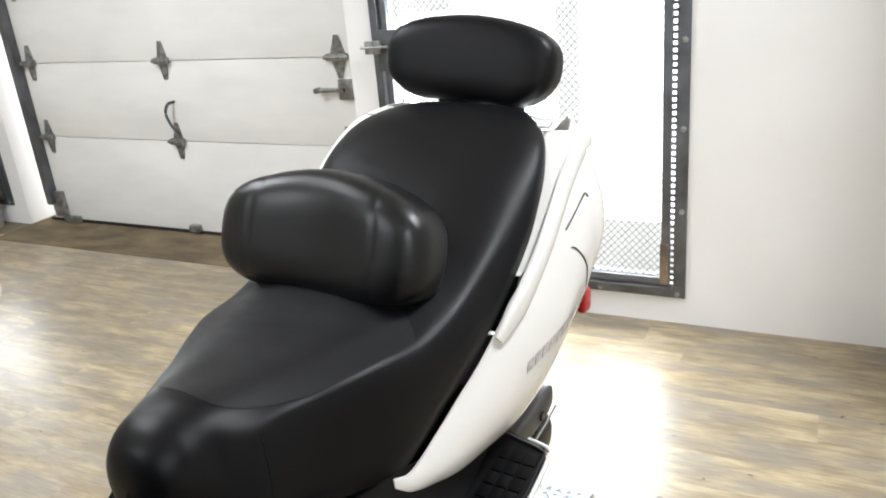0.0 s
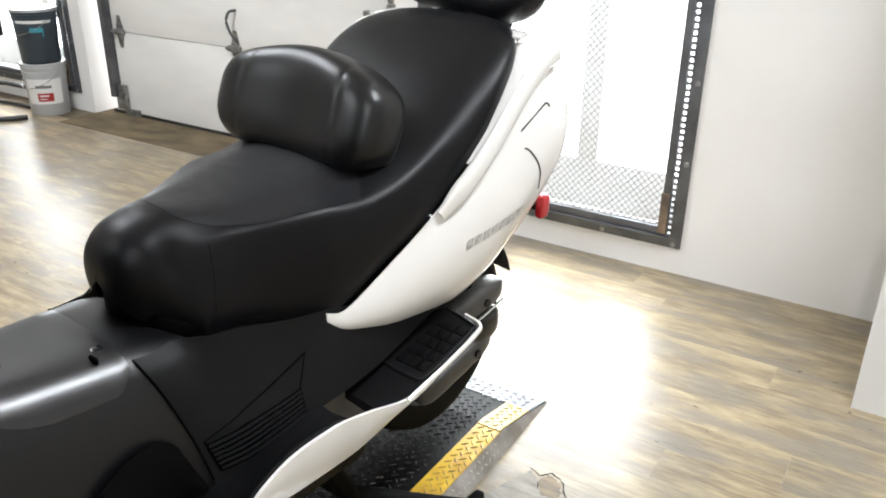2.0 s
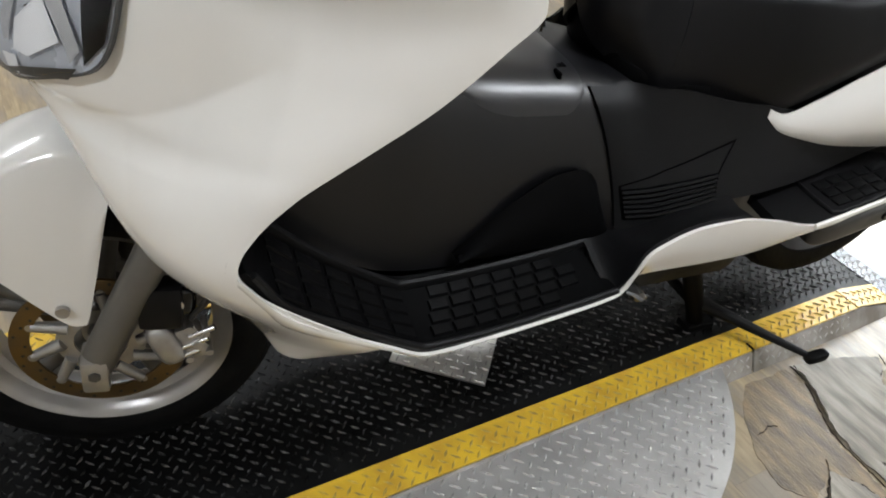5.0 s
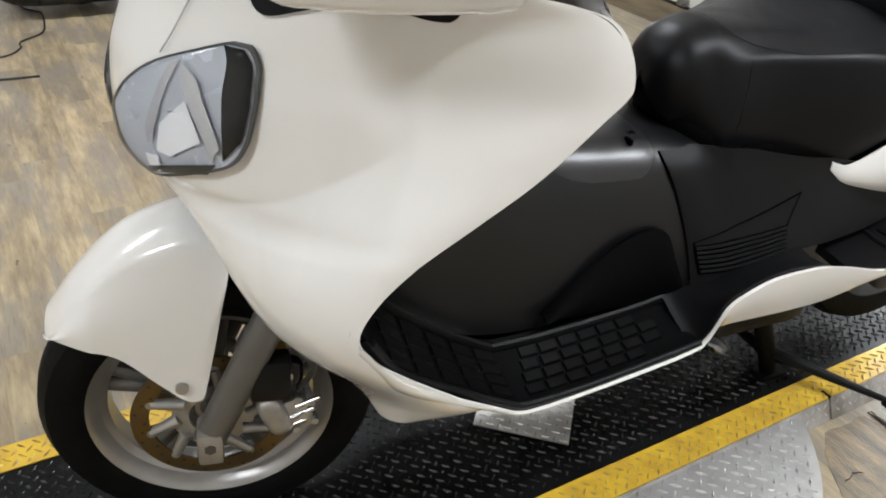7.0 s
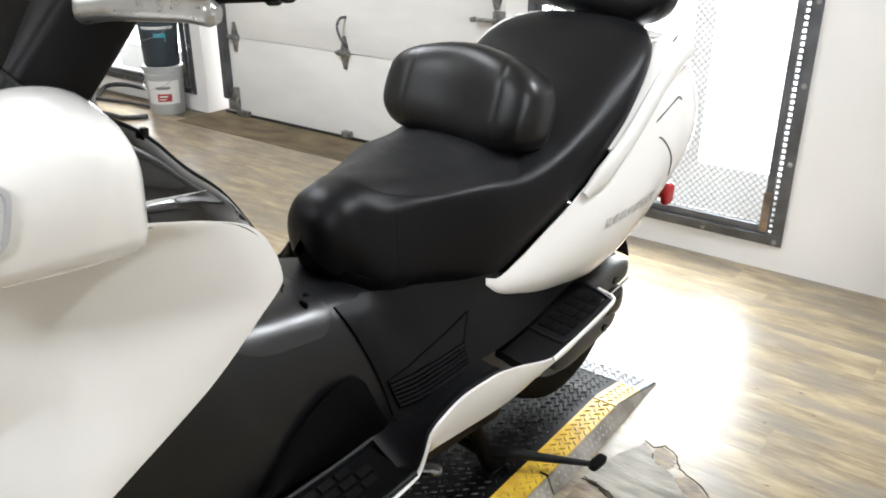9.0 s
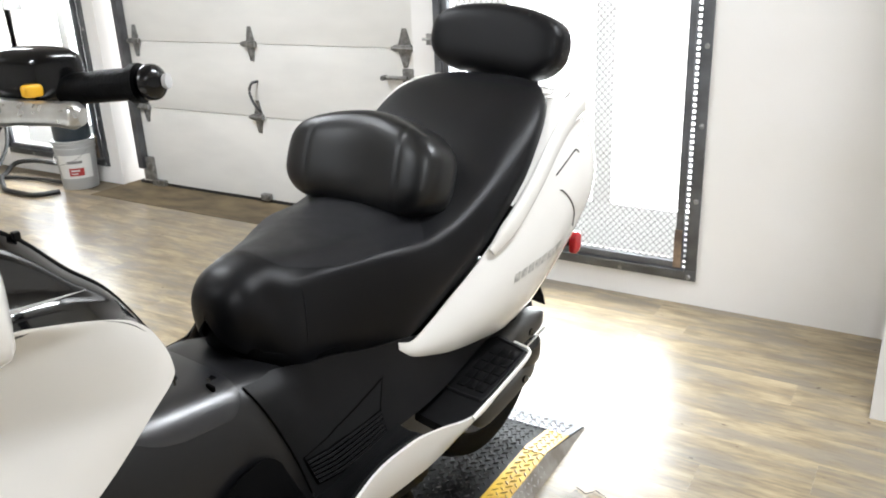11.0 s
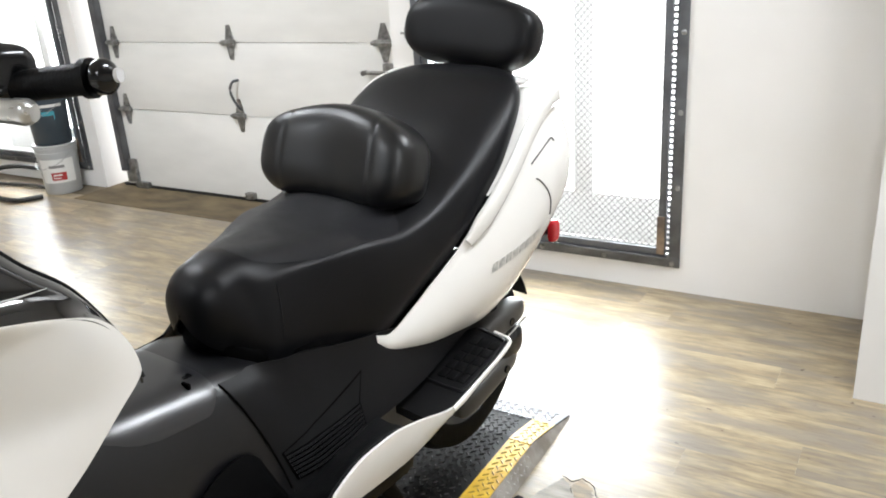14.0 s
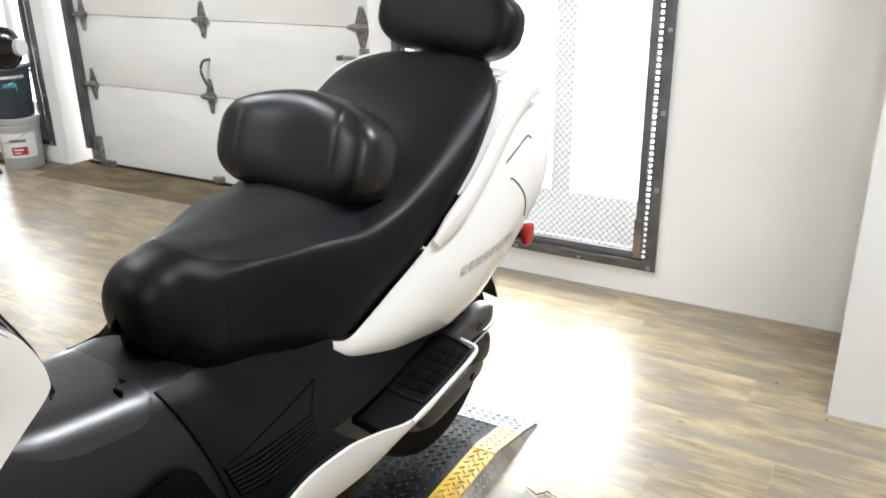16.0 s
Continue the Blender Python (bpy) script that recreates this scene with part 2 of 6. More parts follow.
# Darker, duller copy of the black plastic, for shade on low inner parts
M_BLACKSHADE = material("shaded_black_plastic", (0.0022, 0.0022, 0.0024), 0.55, var=0.25, scale=9, bump=0.15, bump_scale=420, spec=0.05)
M_PIANO = material("piano_black", (0.003, 0.003, 0.0035), 0.07, var=0.1, coat=0.4, rough_var=0.02, spec=0.6)
# Near-black for dark joints and for the shade in slots, grooves and gaps
M_GROOVE = material("dark_joint_and_shade", (0.0015, 0.0015, 0.0015), 0.9, var=0.1, spec=0.02)
M_MATTE = material("matte_black_steel", (0.004, 0.004, 0.004), 0.5, var=0.3, scale=18, spec=0.12)
M_BOWL = material("grey_lamp_bowl", (0.62, 0.65, 0.70), 0.26, 0.25, var=0.15, scale=6)
M_PRISM = material("white_prism", (0.88, 0.88, 0.88), 0.12, 0.1, var=0.05)
M_FACET = material("silvered_facet", (0.66, 0.66, 0.66), 0.15, 0.45, var=0.12, scale=30)
M_LAMPRIM = material("pale_lamp_rim", (0.50, 0.50, 0.50), 0.3, var=0.05)
M_LEVER = material("cast_lever", (0.60, 0.60, 0.58), 0.30, 0.9, var=0.2, scale=40, bump=0.06)
M_TAN = material("bare_underlay", (0.27, 0.195, 0.112), 0.5, var=0.4, scale=9, stretch=(1, 3.5, 1), bump=0.3, color2=(0.105, 0.085, 0.062), spec=0.3)
M_SHEET = material("grey_vinyl_sheet", (0.31, 0.28, 0.23), 0.55, var=0.3, scale=7, stretch=(1, 5, 1), bump=0.25, bump_scale=40, color2=(0.125, 0.108, 0.086), spec=0.3)


# ---- mesh helpers ----
def link(name, bm, mat, parent=None, label="", smooth=True):
    me = bpy.data.meshes.new(name)
    bmesh.ops.recalc_face_normals(bm, faces=bm.faces)
    bm.to_mesh(me)
    bm.free()
    if smooth:
        me.polygons.foreach_set("use_smooth", [True] * len(me.polygons))
        me.set_sharp_from_angle(angle=radians(38))
    for mm in (mat if isinstance(mat, (list, tuple)) else [mat]):
        me.materials.append(mm)
    ob = new(name, me)
    if parent is not None:
        ob.parent = parent
    if label:
        ob["label"] = label
    return ob


def part(name, bm, mat, parent, label=""):
    return link(name, bm, mat, parent, label)


def thing(name, label, category, m=None, group="", kind=""):
    e = new(name)
    if m is not None:
        e.matrix_world = m
    return tagged(e, label, category, group, kind)


def add_box(bm, x0, x1, y0, y1, z0, z1, bevel=0.0, m=None, segs=2):
    r = bmesh.ops.create_cube(bm, size=1.0)
    vs = r["verts"]
    for v in vs:
        v.co = Vector(((x0 + x1) / 2 + v.co.x * (x1 - x0), (y0 + y1) / 2 + v.co.y * (y1 - y0), (z0 + z1) / 2 + v.co.z * (z1 - z0)))
    if bevel:
        es = {e for v in vs for e in v.link_edges}
        out = bmesh.ops.bevel(bm, geom=list(es), offset=bevel, segments=segs, profile=0.6, affect="EDGES")
        vs = list({v for f in out["faces"] for v in f.verts} | {v for v in vs if v.is_valid})
    if m is not None:
        bmesh.ops.transform(bm, matrix=m, verts=vs)
    return bm


def box(x0, x1, y0, y1, z0, z1, bevel=0.0, m=None):
    return add_box(bmesh.new(), x0, x1, y0, y1, z0, z1, bevel, m)


def add_cyl(bm, p0, p1, r0, r1=None, seg=20, caps=True):
    p0, p1 = Vector(p0), Vector(p1)
    d = p1 - p0
    r1 = r0 if r1 is None else r1
    m = Matrix.Translation((p0 + p1) / 2) @ d.to_track_quat("Z", "Y").to_matrix().to_4x4()
    bmesh.ops.create_cone(bm, cap_ends=caps, segments=seg, radius1=r0, radius2=r1, depth=d.length, matrix=m)
    return bm


def cyl(p0, p1, r0, r1=None, seg=20):
    return add_cyl(bmesh.new(), p0, p1, r0, r1, seg)


def interp(table, y):
    """Smooth rows between the rows of a table whose first column is the station."""
    ks = [r[0] for r in table]
    if y <= ks[0]:
        return list(table[0][1:])
    if y >= ks[-1]:
        return list(table[-1][1:])
    i = max(k for k in range(len(ks) - 1) if ks[k] <= y)
    t = (y - ks[i]) / (ks[i + 1] - ks[i])
    out = []
    for c in range(1, len(table[0])):
        p1, p2 = table[i][c], table[i + 1][c]
        d = ks[i + 1] - ks[i]
        m1 = (p2 - table[i - 1][c]) / (ks[i + 1] - ks[i - 1]) * d if i > 0 else p2 - p1
        m2 = (table[i + 2][c] - p1) / (ks[i + 2] - ks[i]) * d if i + 2 < len(ks) else p2 - p1
        if (p2 - p1) * m1 <= 0:
            m1 = 0
        if (p2 - p1) * m2 <= 0:
            m2 = 0
        t2, t3 = t * t, t * t * t
        out.append((2 * t3 - 3 * t2 + 1) * p1 + (t3 - 2 * t2 + t) * m1 + (-2 * t3 + 3 * t2) * p2 + (t3 - t2) * m2)
    return out


def grid(rows, bm=None, loop=False, cap=False):
    """A sheet of quads through rows of points."""
    bm = bm or bmesh.new()
    vs = [[bm.verts.new(p) for p in r] for r in rows]
    n = len(rows[0])
    for i in range(len(rows) - 1):
        for j in range(n if loop else n - 1):
            k = (j + 1) % n
            quad = []
            for v in (vs[i][j], vs[i][k], vs[i + 1][k], vs[i + 1][j]):
                if v not in quad:
                    quad.append(v)
            if len(quad) > 2:
                bm.faces.new(quad)
    if cap and loop:
        bm.faces.new(list(reversed(vs[0])))
        bm.faces.new(vs[-1])
    return bm


def thick(bm, t):
    """Give a sheet thickness (inwards for positive t along its normals' far side)."""
    bmesh.ops.recalc_face_normals(bm, faces=bm.faces)
    bmesh.ops.solidify(bm, geom=list(bm.faces), thickness=t)
    return bm


def smooth_path(pts, n):
    tab = [(i, *p) for i, p in enumerate(pts)]
    return [Vector(interp(tab, (len(pts) - 1) * k / n)) for k in range(n + 1)]


def sweep(pts, rx, rz=None, n=24, seg=12, power=2.0, taper=None, up=(0, 0, 1)):
    """A tube of rounded section along a smooth path."""
    rz = rz or rx
    path = smooth_path(pts, n)
    rows = []
    for i, p in enumerate(path):
        d = (path[min(i + 1, n)] - path[max(i - 1, 0)]).normalized()
        side = d.cross(Vector(up))
        side = side.normalized() if side.length > 1e-4 else Vector((1, 0, 0))
        top = side.cross(d)
        k = taper(i / n) if taper else 1.0
        ring = []
        for j in range(seg):
            a = 2 * math.pi * j / seg
            ca, sa = math.cos(a), math.sin(a)
            q = 2 / power
            ring.append(p + side * (k * rx * math.copysign(abs(ca) ** q, ca)) + top * (k * rz * math.copysign(abs(sa) ** q, sa)))
        rows.append(ring)
    return grid(rows, loop=True, cap=True)


def lathe(profile, seg=48, axis="x", centre=(0, 0, 0), close=True):
    """Turn a list of (along, radius) round an axis."""
    rows = []
    for a, r in profile:
        ring = []
        for j in range(seg):
            t = 2 * math.pi * j / seg
            c, s = r * math.cos(t), r * math.sin(t)
            p = {"x": (a, c, s), "y": (c, a, s), "z": (c, s, a)}[axis]
            ring.append(Vector(p) + Vector(centre))
        rows.append(ring)
    if close:
        rows.append(rows[0])
    return grid(rows, loop=True)


def blob(rx, ry, rz, e1=0.7, e2=0.7, nu=40, nv=24, warp=None):
    """A cushion: a rounded box with soft edges, shaped by warp."""
    rows = []

    def pw(v, e):
        return math.copysign(abs(v) ** e, v)
    for i in range(nv + 1):
        v = -math.pi / 2 + math.pi * i / nv
        ring = []
        for j in range(nu):
            u = 2 * math.pi * j / nu
            p = Vector((rx * pw(math.cos(v), e1) * pw(math.cos(u), e2), ry * pw(math.cos(v), e1) * pw(math.sin(u), e2), rz * pw(math.sin(v), e1)))
            ring.append(warp(p) if warp else p)
        rows.append(ring)
    bm = grid(rows, loop=True)
    bmesh.ops.remove_doubles(bm, verts=bm.verts, dist=1e-5)
    return bm


def prism(outline, z0, z1, bm=None):
    """An upright block on a flat outline."""
    bm = bm or bmesh.new()
    lo = [bm.verts.new((x, y, z0)) for x, y in outline]
    hi = [bm.verts.new((x, y, z1)) for x, y in outline]
    bm.faces.new(hi)
    bm.faces.new(list(reversed(lo)))
    n = len(outline)
    for i in range(n):
        bm.faces.new((lo[i], lo[(i + 1) % n], hi[(i + 1) % n], hi[i]))
    return bm


# ---- the room ----
WALL_Y, DOOR_Y, LEFTWALL_Y = 3.355, 3.75, 3.65
JAMB_R, JAMB_L = -0.965, -3.63
WX0, WX1, WZ0, WZ1 = -0.843, 0.390, 0.120, 1.372   # window opening in the back wall


def structure(name, bm, mat, label=""):
    return tagged(link(name, bm, mat, smooth=False), label, kind="structure")


b = bmesh.new()
add_box(b, JAMB_R, WX0 + 0.03, WALL_Y, 3.9, 0, 3.1)
add_box(b, WX1 - 0.03, 4.2, WALL_Y, 3.9, 0, 3.1)
add_box(b, WX0 + 0.03, WX1 - 0.03, WALL_Y, 3.9, 0, WZ0 + 0.03)
add_box(b, WX0 + 0.03, WX1 - 0.03, WALL_Y, 3.9, WZ1 - 0.03, 3.1)
structure("wall_north", b, M_WALL, "white painted back wall with a barred window opening")
b = bmesh.new()
LX0, LX1, LZ0, LZ1 = -4.86, -3.80, 0.18, 1.30
add_box(b, LX1, JAMB_L, LEFTWALL_Y, 3.9, 0, 3.1)
add_box(b, -6.6, LX0, LEFTWALL_Y, 3.9, 0, 3.1)
add_box(b, LX0, LX1, LEFTWALL_Y, 3.9, 0, LZ0)
add_box(b, LX0, LX1, LEFTWALL_Y, 3.9, LZ1, 3.1)
structure("wall_north_left", b, M_WALL, "white painted wall beside the garage door")
structure("wall_lintel", box(JAMB_L, JAMB_R, 3.60, 3.9, 2.3, 3.1), M_WALL, "white wall over the garage door")
structure("wall_pier", box(1.107, 1.9, 2.740, WALL_Y - 0.003, 0, 3.1), M_WALL, "white painted pier standing out from the back wall")
structure("wall_east", box(4.2, 4.4, -5.2, 3.9, 0, 3.1), M_WALL, "white painted side wall")
structure("wall_west", box(-6.8, -6.6, -5.2, 3.9, 0, 3.1), M_WALL, "white painted side wall")
structure("wall_south", box(-6.8, 4.4, -5.4, -5.2, 0, 3.1), M_WALL, "white painted wall")
structure("ceiling", box(-6.8, 4.4, -5.4, 3.9, 3.1, 3.25), M_CEIL, "plain pale ceiling")
structure("ground", box(-30, 30, 3.96, 40, -0.5, -0.31), M_SUBFLOOR, "ground outside the workshop")
floor = structure("floor", box(-6.8, 4.4, -5.4, 3.95, -0.2, -0.004), M_SUBFLOOR, "worn vinyl plank floor in tan and grey wood print")
structure("garage_threshold", box(JAMB_L, JAMB_R, 3.38, 3.86, -0.002, 0.003), M_THRESH, "dark worn plywood strip before the garage door")

# bright outdoors behind the windows
structure("backdrop", box(-9, 6, 4.6, 4.7, -0.3, 4.0), M_OUT, "overexposed daylight outside the windows")


# ---- barred window ----
def expanded_metal(w, g0, g1, h0, h1, t, y):
    """Zigzag strands across the gate frame."""
    em = bmesh.new()
    px, pz, st = 0.027, 0.0145, 0.0018
    nx, nz = int((g1 - g0 - 2 * t) / px), int((h1 - h0 - 2 * t) / pz)
    ox, oz = g0 + t, h0 + t
    for r in range(nz + 1):
        z = oz + r * pz
        up = []
        for c in range(2 * nx + 1):
            zz = z + (pz / 2 if (c + r) % 2 else -pz / 2)
            zz = min(max(zz, oz), h1 - t)
            x = ox + c * px / 2 * (g1 - g0 - 2 * t) / (nx * px)
            up.append((em.verts.new((x, y - 0.0160, zz + st)), em.verts.new((x, y - 0.0155, zz - st))))
        for c in range(2 * nx):
            em.faces.new((up[c][0], up[c + 1][0], up[c + 1][1], up[c][1]))
    o = part("expanded_metal", em, M_MESH, w, "expanded steel mesh")
    o["kind"] = "stuff"


def barred_window(name, x0, x1, z0, z1, y, label, mesh=True):
    """Steel angle frame on the wall, an inner gate frame, expanded metal and bolts; behind it the white window."""
    w = thing(name, label, "window", pose(0, 0, 0), kind="structure")
    f = 0.045
    fr = bmesh.new()
    for a in ((x0, x1, z1 - f, z1), (x0, x1, z0, z0 + f), (x0, x0 + f, z0 + f, z1 - f), (x1 - f, x1, z0 + f, z1 - f)):
        add_box(fr, a[0], a[1], y - 0.012, y - 0.001, a[2], a[3], 0.002)
    for a in ((x0 + f, x1 - f, z1 - f - 0.008, z1 - f), (x0 + f, x1 - f, z0 + f, z0 + f + 0.008), (x0 + f, x0 + f + 0.008, z0 + f + 0.008, z1 - f - 0.008)):
        add_box(fr, a[0], a[1], y - 0.045, y - 0.001, a[2], a[3], 0.001)
    zt_ = z0 + f + 0.02
    while zt_ < z1 - f - 0.02:
        add_box(fr, x1 - f - 0.0125, x1 - f, y - 0.010, y - 0.002, zt_, zt_ + 0.011)
        zt_ += 0.024
    part("window_frame", fr, M_STEEL, w, "dark raw steel angle frame")
    g0, g1, h0, h1 = x0 + f + 0.012, x1 - f - 0.012, z0 + f + 0.010, z1 - f - 0.012
    gt = bmesh.new()
    t = 0.030
    for a in ((g0, g1, h1 - t, h1), (g0, g1, h0, h0 + t), (g0, g0 + t, h0 + t, h1 - t), (g1 - t, g1, h0 + t, h1 - t)):
        add_box(gt, a[0], a[1], y - 0.03, y - 0.004, a[2], a[3], 0.002)
    part("gate_frame", gt, M_STEEL, w, "inner steel gate frame")
    part("corner_plate", box(g1 - t - 0.004, g1 - 0.002, y - 0.034, y - 0.03, h0 + 0.005, h0 + 0.17, 0.001), M_RUST, w, "rusty brown welded strip")
    if mesh:
        expanded_metal(w, g0, g1, h0, h1, t, y)
    # bolts
    head = bmesh.new()
    bmesh.ops.create_uvsphere(head, u_segments=12, v_segments=8, radius=0.011, matrix=Matrix.Diagonal((1, 0.6, 1, 1)))
    first = part("bolt", head, M_GALV, w)
    spots = []
    for k in range(5):
        spots.append((x0 + 0.03 + (x1 - x0 - 0.06) * k / 4, z1 - 0.022))
        spots.append((x0 + 0.03 + (x1 - x0 - 0.06) * k / 4 , z0 + 0.016))
    for k in range(1, 4):
        spots.append((x0 + 0.016, z0 + 0.02 + (z1 - z0 - 0.04) * k / 4 + 0.02))
        spots.append((x1 - 0.018, z0 + 0.02 + (z1 - z0 - 0.04) * k / 4 + 0.02))
    for k, (bx, bz) in enumerate(spots):
        o = first if k == 0 else new("bolt", first.data)
        o.parent = w
        o.location = (bx, y - 0.013, bz)
    # the window behind the mesh
    yy = y + 0.14
    wf = bmesh.new()
    for a in ((x0, x1, z1 - 0.05, z1), (x0, x1, z0, z0 + 0.245), (x0 + 0.01, x0 + 0.06, z0, z1), (x1 - 0.05, x1 - 0.01, z0, z1)):
        add_box(wf, a[0], a[1], yy, yy + 0.05, a[2], a[3], 0.003)
    xm = x0 + 0.615 * (x1 - x0)
    add_box(wf, x0 + 0.05, x0 + 0.30, yy - 0.003, yy + 0.05, z1 - 0.19, z1 - 0.05, 0.003)
    add_box(wf, xm - 0.045, xm + 0.045, yy - 0.004, yy + 0.05, z0 + 0.245, z1 - 0.05, 0.003)
    part("window_sash", wf, M_WINFRAME, w, "white window frame behind the mesh")
    return w


win = barred_window("window_1", WX0, WX1, WZ0 - 0.01, WZ1, WALL_Y, "tall window behind a steel frame with expanded metal mesh")
lk = bmesh.new()
add_box(lk, WX0 + 0.05, WX0 + 0.16, WALL_Y - 0.06, WALL_Y - 0.046, 0.98, 1.14, 0.002)
plate = part("lock_plate", lk, M_STEEL, win, "dark steel lock plate")
hp = bmesh.new()
add_box(hp, WX0 + 0.0, WX0 + 0.07, WALL_Y - 0.075, WALL_Y - 0.061, 1.05, 1.10, 0.003)
add_cyl(hp, (WX0 - 0.02, WALL_Y - 0.07, 1.075), (WX0 + 0.1, WALL_Y - 0.07, 1.075), 0.006)
part("hasp", hp, M_GALV, win, "galvanised hasp and bolt")
win2 = barred_window("window_2", LX0 - 0.06, LX1 + 0.06, LZ0 - 0.06, LZ1 + 0.05, LEFTWALL_Y, "second barred window beside the garage door", mesh=False)


# ---- garage door ----
door = thing("door_1", "white sectional garage door with galvanised hinges, shut", "garage door", pose(0, 0, 0), kind="structure")
ZS = [0.02, 0.542, 0.974, 1.418, 1.86, 2.30]
for i in range(5):
    pb = box(JAMB_L + 0.10, JAMB_R + 0.06, DOOR_Y, DOOR_Y + 0.05, ZS[i], ZS[i + 1] - 0.004, 0.004)
    part("panel", pb, M_DOOR, door)
part("bottom_seal", box(JAMB_L + 0.06, JAMB_R, DOOR_Y - 0.004, DOOR_Y + 0.03, 0.001, 0.0199, 0.003), M_HOSE, door, "black rubber bottom seal")


def hinge(cx, cz, wide=0.05, tall=0.10):
    """Diamond shaped stamped hinge with a rolled knuckle."""
    bm = bmesh.new()
    y = DOOR_Y - 0.001
    for s in (1, -1):
        pts = [(cx - wide * 0.55, cz + s * 0.012), (cx + wide * 0.55, cz + s * 0.012), (cx + 0.012, cz + s * tall), (cx - 0.012, cz + s * tall)]
        fr = [bm.verts.new((x, y - 0.006, z)) for x, z in pts]
        bk = [bm.verts.new((x, y, z)) for x, z in pts]
        bm.faces.new(fr)
        for k in range(4):
            bm.faces.new((fr[k], fr[(k + 1) % 4], bk[(k + 1) % 4], bk[k]))
    add_box(bm, cx - wide * 0.75, cx + wide * 0.75, y - 0.03, y, cz - 0.016, cz + 0.016, 0.004)
    add_cyl(bm, (cx - wide * 0.9, y - 0.026, cz), (cx + wide * 0.9, y - 0.026, cz), 0.010, seg=12)
    for s in (1, -1):
        for dx in (-0.014, 0.014):
            add_cyl(bm, (cx + dx, y - 0.012, cz + s * 0.035), (cx + dx, y - 0.005, cz + s * 0.035), 0.006, seg=6)
    return bm


for hz in (ZS[1], ZS[2], ZS[3], ZS[4]):
    for hx in (-3.385, -2.368, -1.275):
        part("hinge", hinge(hx, hz, 0.06 if hx < -2 else 0.075), M_GALV, door, "galvanised diamond hinge")
hx = -2.39
part("lift_handle", sweep([(-2.350, DOOR_Y, 0.755), (-2.362, DOOR_Y - 0.04, 0.748), (-2.378, DOOR_Y - 0.05, 0.700), (-2.362, DOOR_Y - 0.045, 0.64), (-2.346, DOOR_Y - 0.03, 0.60), (-2.35, DOOR_Y - 0.002, 0.575)], 0.008, n=24, seg=10), M_STEEL, door, "bent steel lift handle")
lt = bmesh.new()
add_box(lt, -1.285, -1.195, DOOR_Y - 0.025, DOOR_Y, 0.775, 0.870, 0.005)
add_cyl(lt, (-1.405, DOOR_Y - 0.03, 0.822), (-1.25, DOOR_Y - 0.03, 0.822), 0.011, seg=12)
add_cyl(lt, (-1.395, DOOR_Y - 0.055, 0.822), (-1.395, DOOR_Y - 0.02, 0.822), 0.014, seg=12)
part("slide_bolt", lt, M_GALV, door, "galvanised slide latch")
tr = bmesh.new()
add_box(tr, JAMB_L + 0.125, JAMB_L + 0.175, DOOR_Y - 0.055, DOOR_Y - 0.002, 0.12, 2.4, 0.004)
part("track", tr, M_STEEL, door, "dark steel roller track")
fb_ = bmesh.new()
add_box(fb_, JAMB_L + 0.15, JAMB_L + 0.24, DOOR_Y - 0.03, DOOR_Y - 0.003, 0.04, 0.20, 0.003)
add_box(fb_, JAMB_L + 0.22, JAMB_L + 0.34, DOOR_Y - 0.035, DOOR_Y - 0.004, 0.005, 0.045, 0.003)
part("foot_bracket", fb_, M_GALV, door, "galvanised corner bracket")
fb_ = box(-2.395, -2.330, DOOR_Y - 0.04, DOOR_Y - 0.004, 0.022, 0.062, 0.004)
part("foot_bracket", fb_, M_GALV, door, "small galvanised bracket")


# ---- lift platform with diamond plate ----
def lug(bm, c, d, n, up, size, wid, high):
    """One raised lozenge."""
    e0, e1 = bm.verts.new(c - d * size), bm.verts.new(c + d * size)
    s0, s1 = bm.verts.new(c - n * wid), bm.verts.new(c + n * wid)
    t0, t1 = bm.verts.new(c - d * size * 0.5 + up * high), bm.verts.new(c + d * size * 0.5 + up * high)
    for f in ((e0, s0, t0), (s0, t1, t0), (s0, e1, t1), (e1, s1, t1), (s1, t0, t1), (s1, e0, t0)):
        bm.faces.new(f)


def add_lugs(bm, inside, x0, x1, y0, y1, z, pitch=0.0200, size=0.0122, wid=0.0030, high=0.0034):
    """Raised lozenges in a basket weave, as one set."""
    h = pitch * math.sqrt(0.5)
    nx, ny = int((x1 - x0) / h) + 1, int((y1 - y0) / h) + 1
    up = Vector((0, 0, 1))
    for i in range(nx):
        for j in range(i % 2, ny, 2):
            cx, cy = x0 + h * i, y0 + h * j
            if not inside(cx, cy):
                continue
            a = radians(45) if i % 2 else radians(135)
            d, n = Vector((math.cos(a), math.sin(a), 0)), Vector((-math.sin(a), math.cos(a), 0))
            lug(bm, Vector((cx, cy, z(cx, cy))), d, n, up, size, wid, high)
    return bm


PX0, PX1, PY0, PYF, PY1, PZ = -0.335, 0.325, -0.26, 2.02, 2.27, 0.055
YB = 0.070
RE = PYF + 0.150
lift = thing("motorcycle_platform", "low black diamond plate platform with yellow painted edges", "platform", pose(0, 0, 0))


def plat_outline(x0, x1, y0, y1, r):
    pts = []
    for k in range(9):
        a = math.pi + math.pi / 2 * k / 8
        pts.append((x0 + r + r * math.cos(a), y0 + r + r * math.sin(a)))
    for k in range(9):
        a = 1.5 * math.pi + math.pi / 2 * k / 8
        pts.append((x1 - r + r * math.cos(a), y0 + r + r * math.sin(a)))
    return pts + [(x1, y1), (x0, y1)]


bm = prism(plat_outline(PX0, PX1, PY0, PYF, 0.16), 0.024, PZ - 0.004)
